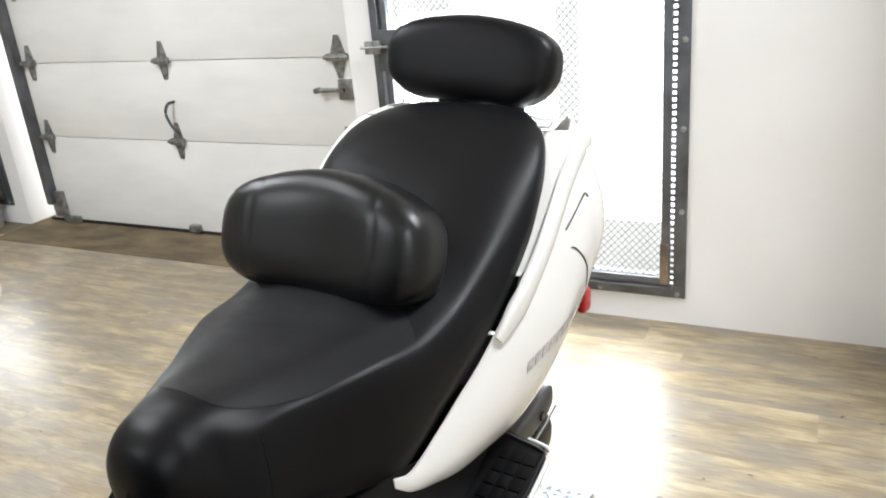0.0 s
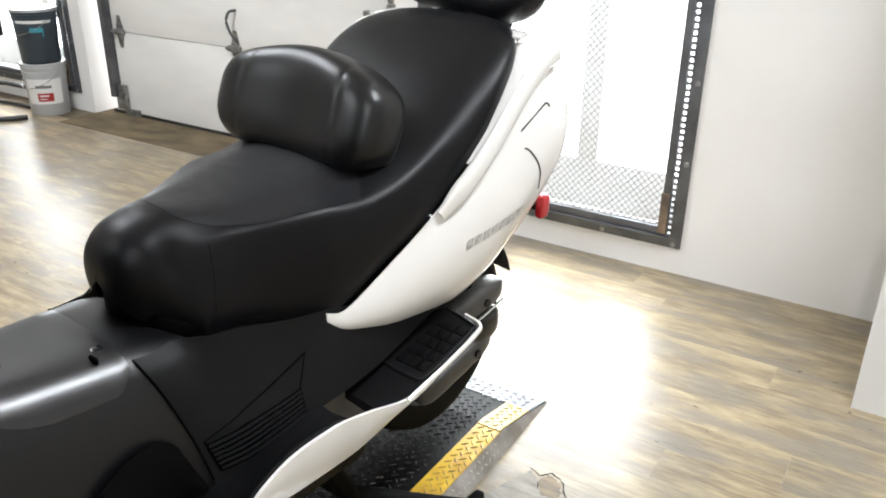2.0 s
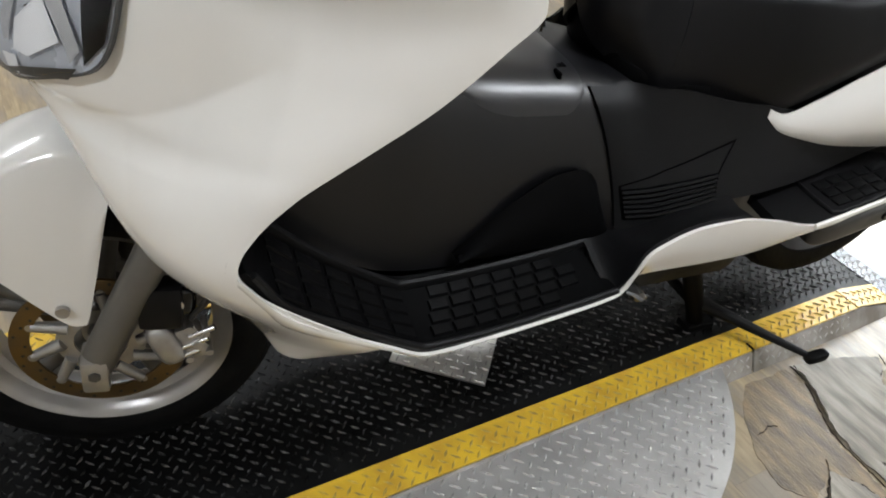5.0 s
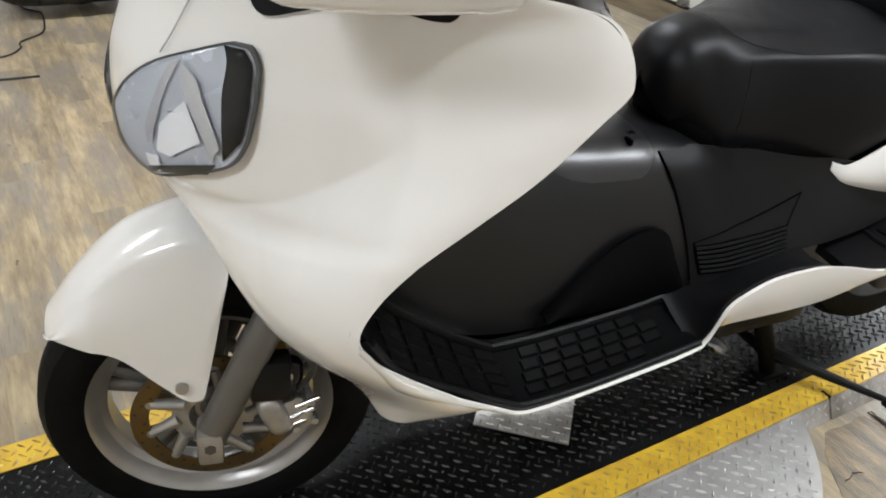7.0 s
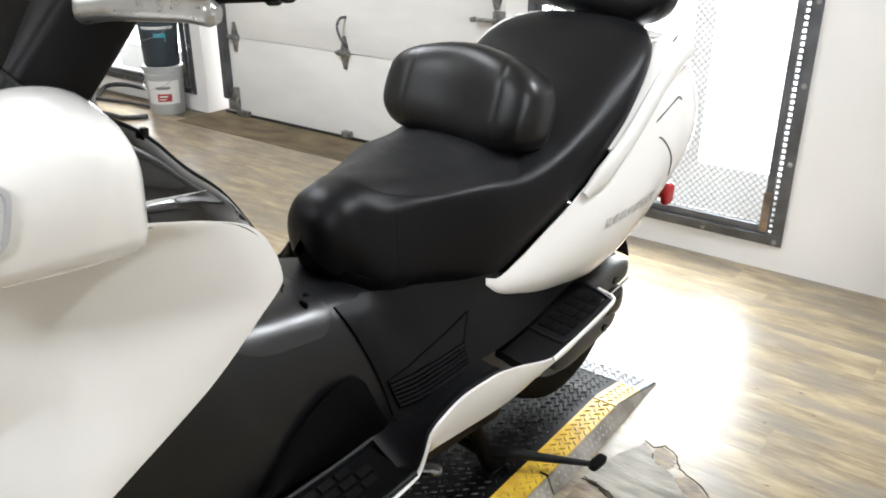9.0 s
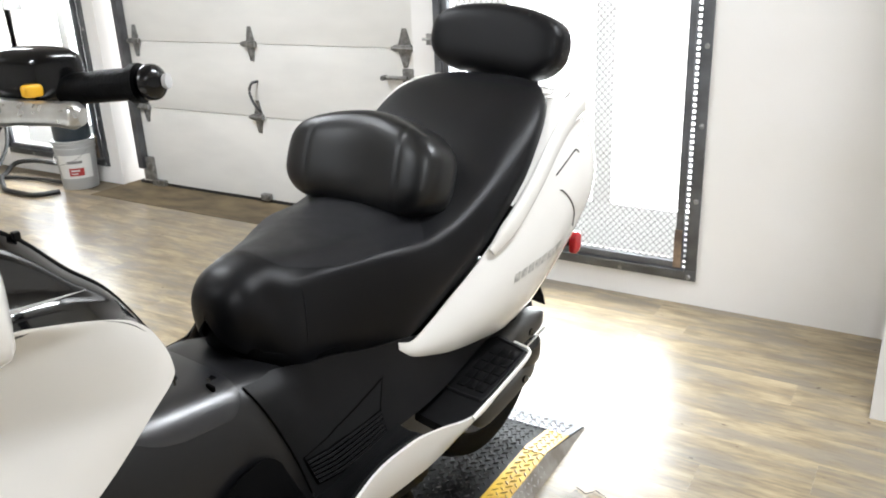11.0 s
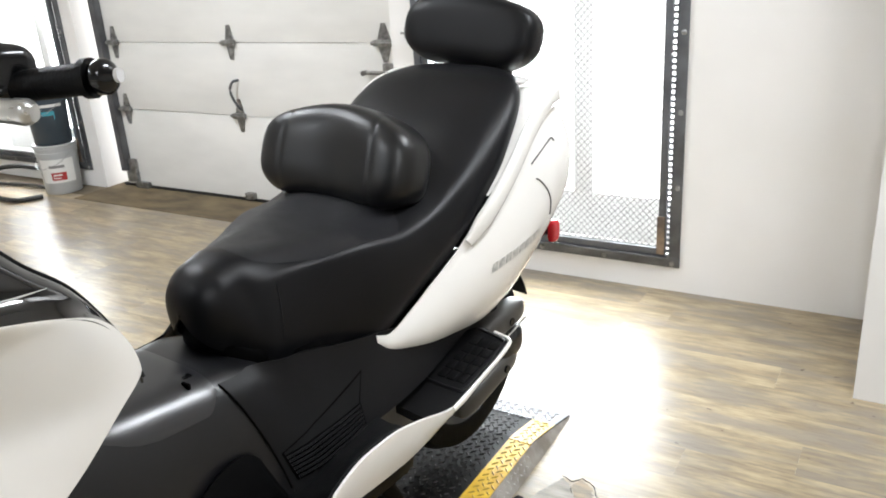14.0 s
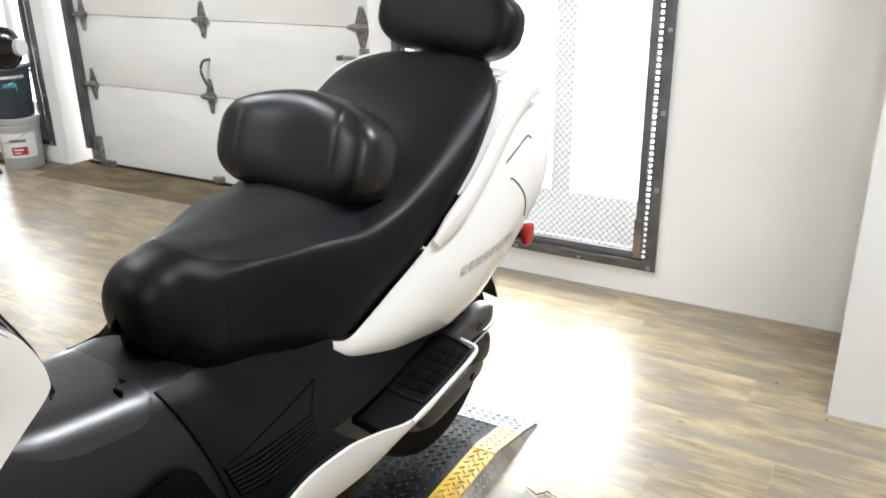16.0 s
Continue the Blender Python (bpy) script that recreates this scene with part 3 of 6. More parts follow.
# sloping rear ramp
v = [bm.verts.new(p) for p in ((PX0, PYF, PZ - 0.004), (PX1, PYF, PZ - 0.004), (PX1 + 0.012, PY1, 0.004), (PX0 - 0.012, PY1, 0.004), (PX0, PYF, 0.001), (PX1, PYF, 0.001), (PX1 + 0.012, PY1, 0.001), (PX0 - 0.012, PY1, 0.001))]
for f in ((0, 1, 2, 3), (0, 4, 5, 1), (1, 5, 6, 2), (2, 6, 7, 3), (3, 7, 4, 0)):
    bm.faces.new([v[i] for i in f])
part("deck", bm, M_PLATEB, lift, "black painted diamond plate deck")
def zdeck(x, y):
    return PZ if y <= PYF else PZ - (PZ - 0.004) * (y - PYF) / (PY1 - PYF)


# bevelled bare side skirts, running down along the ramp
for s, xa in ((1, PX1), (-1, PX0)):
    bm = bmesh.new()
    for y0, y1, n in ((PY0 + 0.16, 1.612, 1), (1.620, PYF, 1), (PYF, PY1, 6)):
        rows = []
        for k in range(n + 1):
            y = y0 + (y1 - y0) * k / n
            h, xo = zdeck(xa, y), xa + s * 0.012 * max(0, y - PYF) / (PY1 - PYF)
            rows.append([(x, y, z) for x, z in ((xo, h - 0.004), (xo + s * 0.002, h - 0.003), (xo + s * 0.004 + s * 0.020 * h / PZ, 0.001), (xo - s * 0.004, 0.001))])
        grid(rows, bm, loop=True, cap=True)
    part("side_skirt", bm, M_PLATEW, lift, "bare metal side of the platform")
    bm = bmesh.new()
    up = Vector((s * 0.055, 0, 0.022)).normalized()
    v = Vector((s * 0.022, 0, -0.055)).normalized()
    u = Vector((0, 1, 0))
    for k in range(96):
        for q in range(2):
            y = PY0 + 0.18 + 0.0215 * k + 0.002 * q
            if 1.600 < y < 1.630 or y > PYF + (0.12 if q == 0 else 0.02):
                continue
            h = zdeck(xa, y)
            c = Vector((xa + s * 0.003, y, h - 0.003)) + v * (0.013 + 0.0215 * q)
            a = radians(45) if (k + q) % 2 else radians(135)
            d, n = u * math.cos(a) + v * math.sin(a), v * math.cos(a) - u * math.sin(a)
            lug(bm, c, d, n, up, 0.0090, 0.0026, 0.0011)
    part("raised_pattern", bm, M_PLATES, lift, "bare raised lozenges")["kind"] = "stuff"


def deck_strip(name, outline, mat, dz, label):
    """A painted area, a hair above the deck, that follows the ramp."""
    bm = bmesh.new()
    vs = [bm.verts.new((x, y, zdeck(x, y) + dz)) for x, y in outline]
    bm.faces.new(vs)
    r = bmesh.ops.extrude_face_region(bm, geom=bm.faces[:])
    bmesh.ops.translate(bm, vec=(0, 0, -0.003), verts=[g for g in r["geom"] if isinstance(g, bmesh.types.BMVert)])
    return part(name, bm, mat, lift, label)


def ring_band(x0, x1, y0, r, w):
    out = plat_outline(x0, x1, y0, PYF, r)[:18]
    inn = plat_outline(x0 + w, x1 - w, y0 + w, PYF, r - w)[:18]
    return out, inn


bm = bmesh.new()
out, inn = ring_band(PX0, PX1, PY0, 0.16, YB)
out, inn = [(PX0, PYF - 0.02)] + out + [(PX1, PYF - 0.02)], [(PX0 + YB, PYF - 0.02)] + inn + [(PX1 - YB, PYF - 0.02)]
grid([[(x, y, PZ) for x, y in out], [(x, y, PZ) for x, y in inn]], bm)
thick(bm, 0.003)
part("yellow_band", bm, M_YELLOW, lift, "worn yellow safety paint")
for s, xa, xb in ((1, PX1 - YB, PX1), (-1, PX0, PX0 + YB)):
    deck_strip("yellow_band", [(xa, PYF - 0.018), (xb, PYF - 0.018), (xb, PYF), (xb + s * 0.004, RE), (xa, RE), (xa, PYF)], M_YELLOW, 0.0012, "worn yellow safety paint")
deck_strip("bare_ramp_end", [(PX0 - 0.004, RE), (PX1 + 0.004, RE), (PX1 + 0.010, PY1 - 0.004), (PX0 - 0.010, PY1 - 0.004)], M_STEEL, 0.0010, "worn bare metal ramp end")
# Dark strip just proud of the deck, standing for the slot's shade
part("edge_slot", box(PX1 - 0.022, PX1 + 0.001, 1.6125, 1.6195, PZ - 0.02, PZ + 0.0012), M_GROOVE, lift, "dark strip for the shade in the sawn slot")
SQ = [(0.172, 0.975), (0.02, 1.115), (-0.12, 0.965), (0.032, 0.825)]
deck_strip("bare_patch", SQ, M_PLATES, 0.0015, "bare metal square in the deck")


def in_quad(x, y):
    return abs(x - 0.026) + abs(y - 0.970) < 0.135


def corner_ok(x, y, m):
    if y > PY0 + 0.16:
        return PX0 + m < x < PX1 - m
    cx = min(max(x, PX0 + 0.16), PX1 - 0.16)
    return (x - cx) ** 2 + (y - PY0 - 0.16) ** 2 < (0.16 - m) ** 2


bl = add_lugs(bmesh.new(), lambda x, y: corner_ok(x, y, YB + 0.012) and y < RE - 0.01 and not in_quad(x, y), PX0, PX1, PY0, PY1, lambda x, y: zdeck(x, y) - 0.004)
part("raised_pattern", bl, M_LUGB, lift, "worn raised lozenges")["kind"] = "stuff"
bl = add_lugs(bmesh.new(), lambda x, y: corner_ok(x, y, 0.008) and not corner_ok(x, y, YB - 0.008) and y < RE - 0.005, PX0, PX1, PY0, PY1, lambda x, y: zdeck(x, y))
part("raised_pattern", bl, M_LUGY, lift, "worn raised lozenges")["kind"] = "stuff"
bl = add_lugs(bmesh.new(), lambda x, y: in_quad(x, y) or (PX0 + 0.01 < x < PX1 - 0.01 and RE < y < PY1 - 0.015), PX0, PX1, PY0, PY1, lambda x, y: zdeck(x, y) + 0.0006)
part("raised_pattern", bl, M_LUGS, lift, "bare raised lozenges")["kind"] = "stuff"

# round bare plate under the platform
DCX, DCY, DR = 0.06, 0.99, 0.59
disc = thing("turntable_plate", "round bare diamond plate lying under the platform", "turntable", pose(0, 0, 0))
bm = bmesh.new()
bmesh.ops.create_cone(bm, cap_ends=True, segments=96, radius1=DR, radius2=DR - 0.004, depth=0.045, matrix=pose(DCX, DCY, 0.0235))
part("plate", bm, M_PLATES, disc)
bl = add_lugs(bmesh.new(), lambda x, y: (x - DCX) ** 2 + (y - DCY) ** 2 < (DR - 0.02) ** 2 and (x > PX1 + 0.010 or x < PX0 - 0.010), DCX - DR, DCX + DR, DCY - DR, DCY + DR, lambda x, y: 0.046, pitch=0.0245, size=0.0140, wid=0.0033)
part("raised_pattern", bl, M_LUGS, disc, "bare raised lozenges")["kind"] = "stuff"


# ---- the scooter; its own axes: x to its left, y towards its tail, z up from the deck ----
bike = thing("motor_scooter", "large white and black touring scooter parked on the platform", "scooter", pose(-0.0243, 0.269, 0.0859, -1.64, 1.68, -5.25))


def mirror_x(bm):
    r = bmesh.ops.duplicate(bm, geom=bm.verts[:] + bm.edges[:] + bm.faces[:])
    for g in r["geom"]:
        if isinstance(g, bmesh.types.BMVert):
            g.co.x = -g.co.x
    return bm


# fairing: height, front edge x and y, rear edge x and y, fullness
FAIR = [
    (0.325, 0.215, 0.245, 0.255, 0.290, 0.8),
    (0.380, 0.210, 0.215, 0.314, 0.378, 0.7),
    (0.434, 0.205, 0.172, 0.328, 0.318, 0.7),
    (0.504, 0.200, 0.102, 0.338, 0.233, 0.7),
    (0.550, 0.197, 0.062, 0.342, 0.185, 0.7),
    (0.597, 0.190, 0.036, 0.345, 0.160, 0.7),
    (0.645, 0.160, 0.012, 0.348, 0.180, 0.6),
    (0.692, 0.085, -0.018, 0.352, 0.223, 0.5),
    (0.720, 0.0, -0.046, 0.354, 0.262, 0.5),
    (0.744, 0.0, -0.060, 0.356, 0.297, 0.5),
    (0.797, 0.0, -0.066, 0.359, 0.372, 0.5),
    (0.862, 0.0, -0.061, 0.362, 0.440, 0.5),
    (0.903, 0.0, -0.048, 0.362, 0.478, 0.5),
    (0.950, 0.0, -0.030, 0.358, 0.466, 0.5),
    (0.985, 0.0, -0.010, 0.352, 0.436, 0.5),
    (1.003, 0.0, 0.004, 0.348, 0.380, 0.5),
    (1.015, 0.0, 0.014, 0.345, 0.320, 0.5),
]


def fair_point(z, s, off=0.0):
    """A point of the left fairing at height z, s from its front (0) to its rear edge (1)."""
    xf, yf, xb, yb, q = interp(FAIR, z)
    a = s * math.pi / 2
    x = xf + (xb - xf) * math.sin(a) ** 0.82
    y = yf + (yb - yf) * (1 - math.cos(a)) ** (0.72 + 0.0 * q)
    return Vector((x, y, z))


def fair_normal(z, s):
    e = 0.004
    du = fair_point(z, min(s + e, 1)) - fair_point(z, max(s - e, 0))
    dv = fair_point(z + e, s) - fair_point(z - e, s)
    n = du.cross(dv).normalized()
    return n if n.x - n.y * 0.3 > 0 else -n


def fair_patch(z0, z1, s0, s1, nz, ns, lift=0.0, shape=None):
    rows = []
    for i in range(nz + 1):
        z = z0 + (z1 - z0) * i / nz
        row = []
        for j in range(ns + 1):
            s = s0 + (s1 - s0) * j / ns
            row.append(fair_point(z, s) + fair_normal(z, s) * lift)
        rows.append(row)
    return grid(rows)


for side in (1, -1):
    zz = [0.325 + (1.015 - 0.325) * i / 170 for i in range(171)]
    ss = [j / 80 for j in range(81)]
    bm = bmesh.new()
    rows = []
    for z in zz:
        row = []
        for s in ss:
            p = fair_point(z, s)
            # crease that divides the lower leg shield from the flank
            d = (p.z - 0.705) - 0.60 * p.y
            k = min(1, max(0, (p.y + 0.05) / 0.10)) * min(1, max(0, (0.225 - p.y + 0.35 * min(0, d)) / 0.10))
            p = p - fair_normal(z, s) * (0.022 * k * math.exp(-abs(d) / (0.07 if d > 0 else 0.13)))
            row.append(Vector((side * p.x, p.y, p.z)))
        rows.append(row)
    grid(rows, bm)
    thick(bm, 0.004)
    part("front_fairing", bm, M_PAINTW, bike, "pearl white front fairing")


def decal(points, mat, name, label="", lift=0.002, side=1):
    """A shape laid on the fairing; points are (z, s)."""
    bm = bmesh.new()
    c = [fair_point(z, s) + fair_normal(z, s) * lift for z, s in points]
    vs = [bm.verts.new((side * p.x, p.y, p.z)) for p in c]
    bm.faces.new(vs)
    return part(name, bm, mat, bike, label)


# headlights: grey bowl with a white prism, dark corner, clear cover; outline as height and station on the fairing
LAMP = [(0.793, 0.034), (0.808, 0.045), (0.847, 0.095), (0.880, 0.156), (0.906, 0.231), (0.921, 0.286), (0.921, 0.317), (0.906, 0.337), (0.880, 0.352), (0.862, 0.362), (0.820, 0.370), (0.787, 0.352), (0.766, 0.286), (0.745, 0.20), (0.736, 0.14), (0.738, 0.09), (0.751, 0.045)]
LAMPC = (0.828, 0.205)


def lamp_sheet(corners, lift, side, steps=5):
    """A flat-sided panel laid along the fairing, some way above it."""
    cz, cs = sum(c[0] for c in corners) / len(corners), sum(c[1] for c in corners) / len(corners)
    ring = []
    for k in range(len(corners)):
        (za, sa), (zb, sb) = corners[k], corners[(k + 1) % len(corners)]
        ring += [(za + (zb - za) * q / 4, sa + (sb - sa) * q / 4) for q in range(4)]
    rows = []
    for f in [1 - i / steps * 0.98 for i in range(steps + 1)]:
        row = []
        for z, s in ring:
            z, s = cz + (z - cz) * f, cs + (s - cs) * f
            p = fair_point(z, s) + fair_normal(z, s) * (lift + 0.0042)
            row.append(Vector((side * p.x, p.y, p.z)))
        rows.append(row)
    return grid(rows, loop=True)


def headlight(side):
    tab = [(k, *p) for k, p in enumerate(LAMP + LAMP[:1])]
    out = [interp(tab, len(LAMP) * k / 68) for k in range(68)]

    def ring(k, lift):
        q = [(LAMPC[0] + (z - LAMPC[0]) * k, max(0.005, LAMPC[1] + (s - LAMPC[1]) * k)) for z, s in out]
        return [fair_point(z, s) + fair_normal(z, s) * (lift + 0.0042) for z, s in q]
    mir = Matrix.Diagonal((side, 1, 1, 1))
    bm = grid([[mir @ p for p in r] for r in (ring(1.035, -0.003), ring(1.03, 0.0028), ring(1.0, 0.0030), ring(0.985, 0.001))], loop=True)
    hl = part("headlight", bm, M_CASE, bike, "clear headlight set into the white fairing")
    bm = grid([[mir @ p for p in r] for r in (ring(1.0, 0.0012), ring(0.9, 0.0018), ring(0.75, 0.0018), ring(0.6, 0.0018), ring(0.45, 0.0018), ring(0.3, 0.0018), ring(0.15, 0.0018), ring(0.02, 0.0018))], loop=True)
    part("bowl", bm, M_BOWL, hl, "silver grey reflector bowl")
    part("prism", lamp_sheet([(0.849, 0.240), (0.812, 0.192), (0.776, 0.188), (0.776, 0.225), (0.806, 0.288)], 0.0070, side), M_PRISM, hl, "bright white prism")
    part("prism", lamp_sheet([(0.765, 0.150), (0.769, 0.190), (0.748, 0.198), (0.750, 0.160)], 0.0060, side), M_PRISM, hl, "bright white prism")
    part("facet", lamp_sheet([(0.888, 0.205), (0.884, 0.190), (0.800, 0.152), (0.780, 0.160), (0.784, 0.172)], 0.0060, side), M_FACET, hl, "silvered facet")
    part("facet", lamp_sheet([(0.890, 0.210), (0.876, 0.252), (0.806, 0.330), (0.788, 0.318), (0.812, 0.292), (0.856, 0.238)], 0.0085, side), M_FACET, hl, "silvered facet")
    part("foot_trim", lamp_sheet([(0.760, 0.205), (0.748, 0.155), (0.741, 0.150), (0.770, 0.318), (0.785, 0.330), (0.772, 0.262)], 0.0062, side), M_GREYC, hl, "brown grey lower trim")
    part("dark_corner", lamp_sheet([(0.919, 0.278), (0.905, 0.288), (0.870, 0.302), (0.829, 0.320), (0.790, 0.340), (0.820, 0.366), (0.862, 0.358), (0.880, 0.348), (0.906, 0.333), (0.919, 0.315)], 0.0050, side), M_BLACKG, hl, "dark corner of the lamp housing")
    bm = grid([[mir @ p for p in r] for r in (ring(0.995, 0.0032), ring(0.93, 0.008), ring(0.8, 0.0105), ring(0.6, 0.0115), ring(0.4, 0.012), ring(0.2, 0.0125), ring(0.01, 0.0125))], loop=True)
    o = part("lens", bm, M_LENS, hl, "clear curved lens")
    o.visible_shadow = False


for side in (1, -1):
    headlight(side)
    gp = [fair_point(z, q) + fair_normal(z, q) * 0.0046 for z, q in ((1.010, 0.181), (0.990, 0.190), (0.966, 0.191), (0.918, 0.171), (0.890, 0.156))]
    part("fairing_joint", sweep([Vector((side * p.x, p.y, p.z)) for p in gp], 0.0011, n=24, seg=6), M_LAMPRIM, bike, "thin grey joint in the fairing")

# black windscreen over the nose
SCREEN = [
    (0.00, -0.068, 1.008, 0.100),
    (0.10, -0.040, 1.046, 0.170),
    (0.35, 0.060, 1.130, 0.215),
    (0.65, 0.180, 1.215, 0.220),
    (0.90, 0.280, 1.285, 0.190),
    (1.00, 0.310, 1.305, 0.130),
]
rows = []
for i in range(25):
    y, z, w = interp(SCREEN, i / 24)
    row = []
    for j in range(25):
        u = -1 + 2 * j / 24
        row.append(Vector((w * math.sin(u * 1.25) / math.sin(1.25), y + 0.09 * u * u, z - 0.055 * u * u)))
    rows.append(row)
bm = thick(grid(rows), 0.006)
part("windscreen", bm, M_SMOKE, bike, "short dark smoked windscreen")
BASE = [(0.0, 0.0, -0.050, 0.957), (0.25, 0.071, -0.018, 0.982), (0.45, 0.122, 0.024, 1.007), (0.62, 0.174, 0.055, 1.013), (0.82, 0.224, 0.094, 1.016), (1.0, 0.262, 0.132, 1.020)]
rows = [[], [], [], []]
for j in range(41):
    u = -1 + 2 * j / 40
    x, y, z = interp(BASE, abs(u))
    lo = Vector((math.copysign(x, u), y - 0.004, z + 0.004))
    sy, sz, sw = interp(SCREEN, 0.14)
    hi = Vector((sw * math.sin(u * 1.25) / math.sin(1.25), sy + 0.09 * u * u - 0.003, sz - 0.055 * u * u + 0.003))
    for k, f in enumerate((0.0, 0.33, 0.66, 1.0)):
        rows[k].append(lo.lerp(hi, f) + Vector((0, -0.007, 0.006)) * math.sin(f * math.pi))
part("screen_base", thick(grid(rows), 0.004), M_BLACKP, bike, "satin black foot of the windscreen")

# mirror pods with turn signals
POD = [
    (0.034, 0.290, 0.405, 1.050, 1.090),
    (0.044, 0.272, 0.430, 1.036, 1.112),
    (0.076, 0.258, 0.448, 1.032, 1.130),
    (0.130, 0.252, 0.461, 1.028, 1.145),
    (0.184, 0.250, 0.466, 1.026, 1.161),
    (0.218, 0.252, 0.466, 1.025, 1.167),
    (0.252, 0.256, 0.462, 1.024, 1.162),
    (0.274, 0.260, 0.456, 1.024, 1.150),
    (0.284, 0.266, 0.446, 1.028, 1.136),
]
for side in (1, -1):
    rows = []
    for i in range(29):
        y = POD[0][0] + (POD[-1][0] - POD[0][0]) * i / 28
        x0, x1, z0, z1 = interp(POD, y)
        ring = []
        for j in range(32):
            a = 2 * math.pi * j / 32
            ca, sa = math.cos(a), math.sin(a)
            u = math.copysign(abs(ca) ** 0.50, ca)
            w = math.copysign(abs(sa) ** (0.50 if sa > 0 else 0.38), sa)
            x = (x0 + x1) / 2 + (x1 - x0) / 2 * u
            z = (z0 + z1) / 2 + (z1 - z0) / 2 * w - (0.006 * max(0, u) * w + 0.030 * max(0, -u) * w * min(1, max(0, (0.20 - y) / 0.09)) if w > 0 else 0)
            ring.append(Vector((side * x, y - 0.018 * u * min(1, max(0, (y - 0.17) / 0.08)) + 0.040 * max(0, 0.2 - u) * min(1, max(0, (0.13 - y) / 0.08)), z)))
        rows.append(ring)
    pod = part("mirror_pod", grid(rows, loop=True, cap=True), M_PAINTW, bike, "white mirror pod with a turn signal")
    # signal lamp on the pod's outer flank
    def lamp_pt(u, w, lift):
        y = 0.093 + 0.045 * u + 0.006 * w
        z = 1.096 + 0.030 * w + 0.004 * u
        x1 = interp(POD, y)[1]
        k = abs((z - 1.10) / 0.075)
        x = (x1 + 0.265) / 2 + (x1 - 0.265) / 2 * max(0, 1 - k ** 3.2) ** 0.275
        return Vector((side * (x + lift), y, z))
    def lamp_ring(k, lift):
        r = []
        for j in range(32):
            a = 2 * math.pi * j / 32
            ca, sa = math.cos(a), math.sin(a)
            r.append(lamp_pt(k * math.copysign(abs(ca) ** 0.5, ca), k * math.copysign(abs(sa) ** 0.5, sa), lift))
        return r
    bm = grid([lamp_ring(1.12, 0.0005), lamp_ring(1.10, 0.0055), lamp_ring(1.02, 0.0055), lamp_ring(0.98, 0.0025)], loop=True)
    part("signal_rim", bm, M_LAMPRIM, pod, "pale grey lamp rim")
    bm = grid([lamp_ring(1.05, 0.0030), lamp_ring(0.8, 0.0030), lamp_ring(0.6, 0.0030), lamp_ring(0.3, 0.0030), lamp_ring(0.02, 0.0030)], loop=True)
    part("signal_bowl", bm, M_PRISM, pod, "silver lamp bowl")
    bm = bmesh.new()
    bmesh.ops.create_uvsphere(bm, u_segments=14, v_segments=10, radius=0.015, matrix=Matrix.Translation(lamp_pt(-0.12, 0.0, 0.0032)) @ Matrix.Diagonal((0.3, 1.0, 1.3, 1)))
    part("bulb", bm, M_AMBER, pod, "amber bulb")
    bm = bmesh.new()
    bm.faces.new([bm.verts.new(lamp_pt(u, w, 0.0048)) for u, w in ((0.30, 0.78), (0.88, 0.80), (0.86, -0.2), (0.70, -0.72), (0.36, -0.72))])
    part("white_reflector", thick(bm, 0.001), M_LABEL, pod, "white reflector block")
    for k in range(11):
        q = -0.85 + 0.105 * k
        bm = sweep([lamp_pt(q, -0.8, 0.0062), lamp_pt(q, 0.0, 0.0065), lamp_pt(q, 0.8, 0.0062)], 0.0007, n=6, seg=6)
        part("lens_rib", bm, M_LAMPRIM, pod)
    bm = grid([lamp_ring(1.0, 0.0075), lamp_ring(0.6, 0.009), lamp_ring(0.02, 0.009)], loop=True)
    part("signal_lens", bm, M_LENS, pod, "clear lens").visible_shadow = False
    # black foot between pod and fairing: a wedge before the pod, a slot behind it
    lowz = [(0.288, 0.990), (0.306, 0.968), (0.335, 0.958), (0.39, 0.968), (0.467, 0.984), (0.553, 0.988), (0.610, 0.980), (0.650, 0.979), (0.685, 0.990)]
    hiz = [(0.288, 0.996), (0.306, 1.008), (0.345, 1.014), (0.39, 1.014), (0.467, 1.012), (0.553, 1.006), (0.610, 1.013), (0.650, 1.0145), (0.685, 1.008)]
    rows = []
    for i in range(37):
        q = 0.288 + 0.397 * i / 36
        za, zb = interp(lowz, q)[0], interp(hiz, q)[0]
        row = []
        for j in range(7):
            z = za + (zb - za) * j / 6
            p = fair_point(z, q) + fair_normal(z, q) * 0.003
            row.append(Vector((side * p.x, p.y, p.z)))
        rows.append(row)
    part("pod_foot", thick(grid(rows), 0.002), M_BLACKP, bike, "black foot of the mirror pod")

# black side of the dash between pod and fairing edge
DASHU = [(0.0, 0.262, 0.250, 1.150), (0.17, 0.272, 0.315, 1.118), (0.30, 0.278, 0.360, 1.090), (0.45, 0.286, 0.400, 1.047), (0.60, 0.294, 0.440, 1.011), (0.75, 0.306, 0.467, 0.969), (0.9, 0.326, 0.486, 0.922), (1.0, 0.350, 0.486, 0.885)]
DASHL = [(0.0, 0.345, 0.250, 1.002), (0.17, 0.345, 0.315, 1.010), (0.30, 0.346, 0.352, 1.006), (0.45, 0.349, 0.395, 0.998), (0.60, 0.353, 0.434, 0.982), (0.75, 0.357, 0.458, 0.955), (0.9, 0.361, 0.474, 0.918), (1.0, 0.361, 0.478, 0.885)]
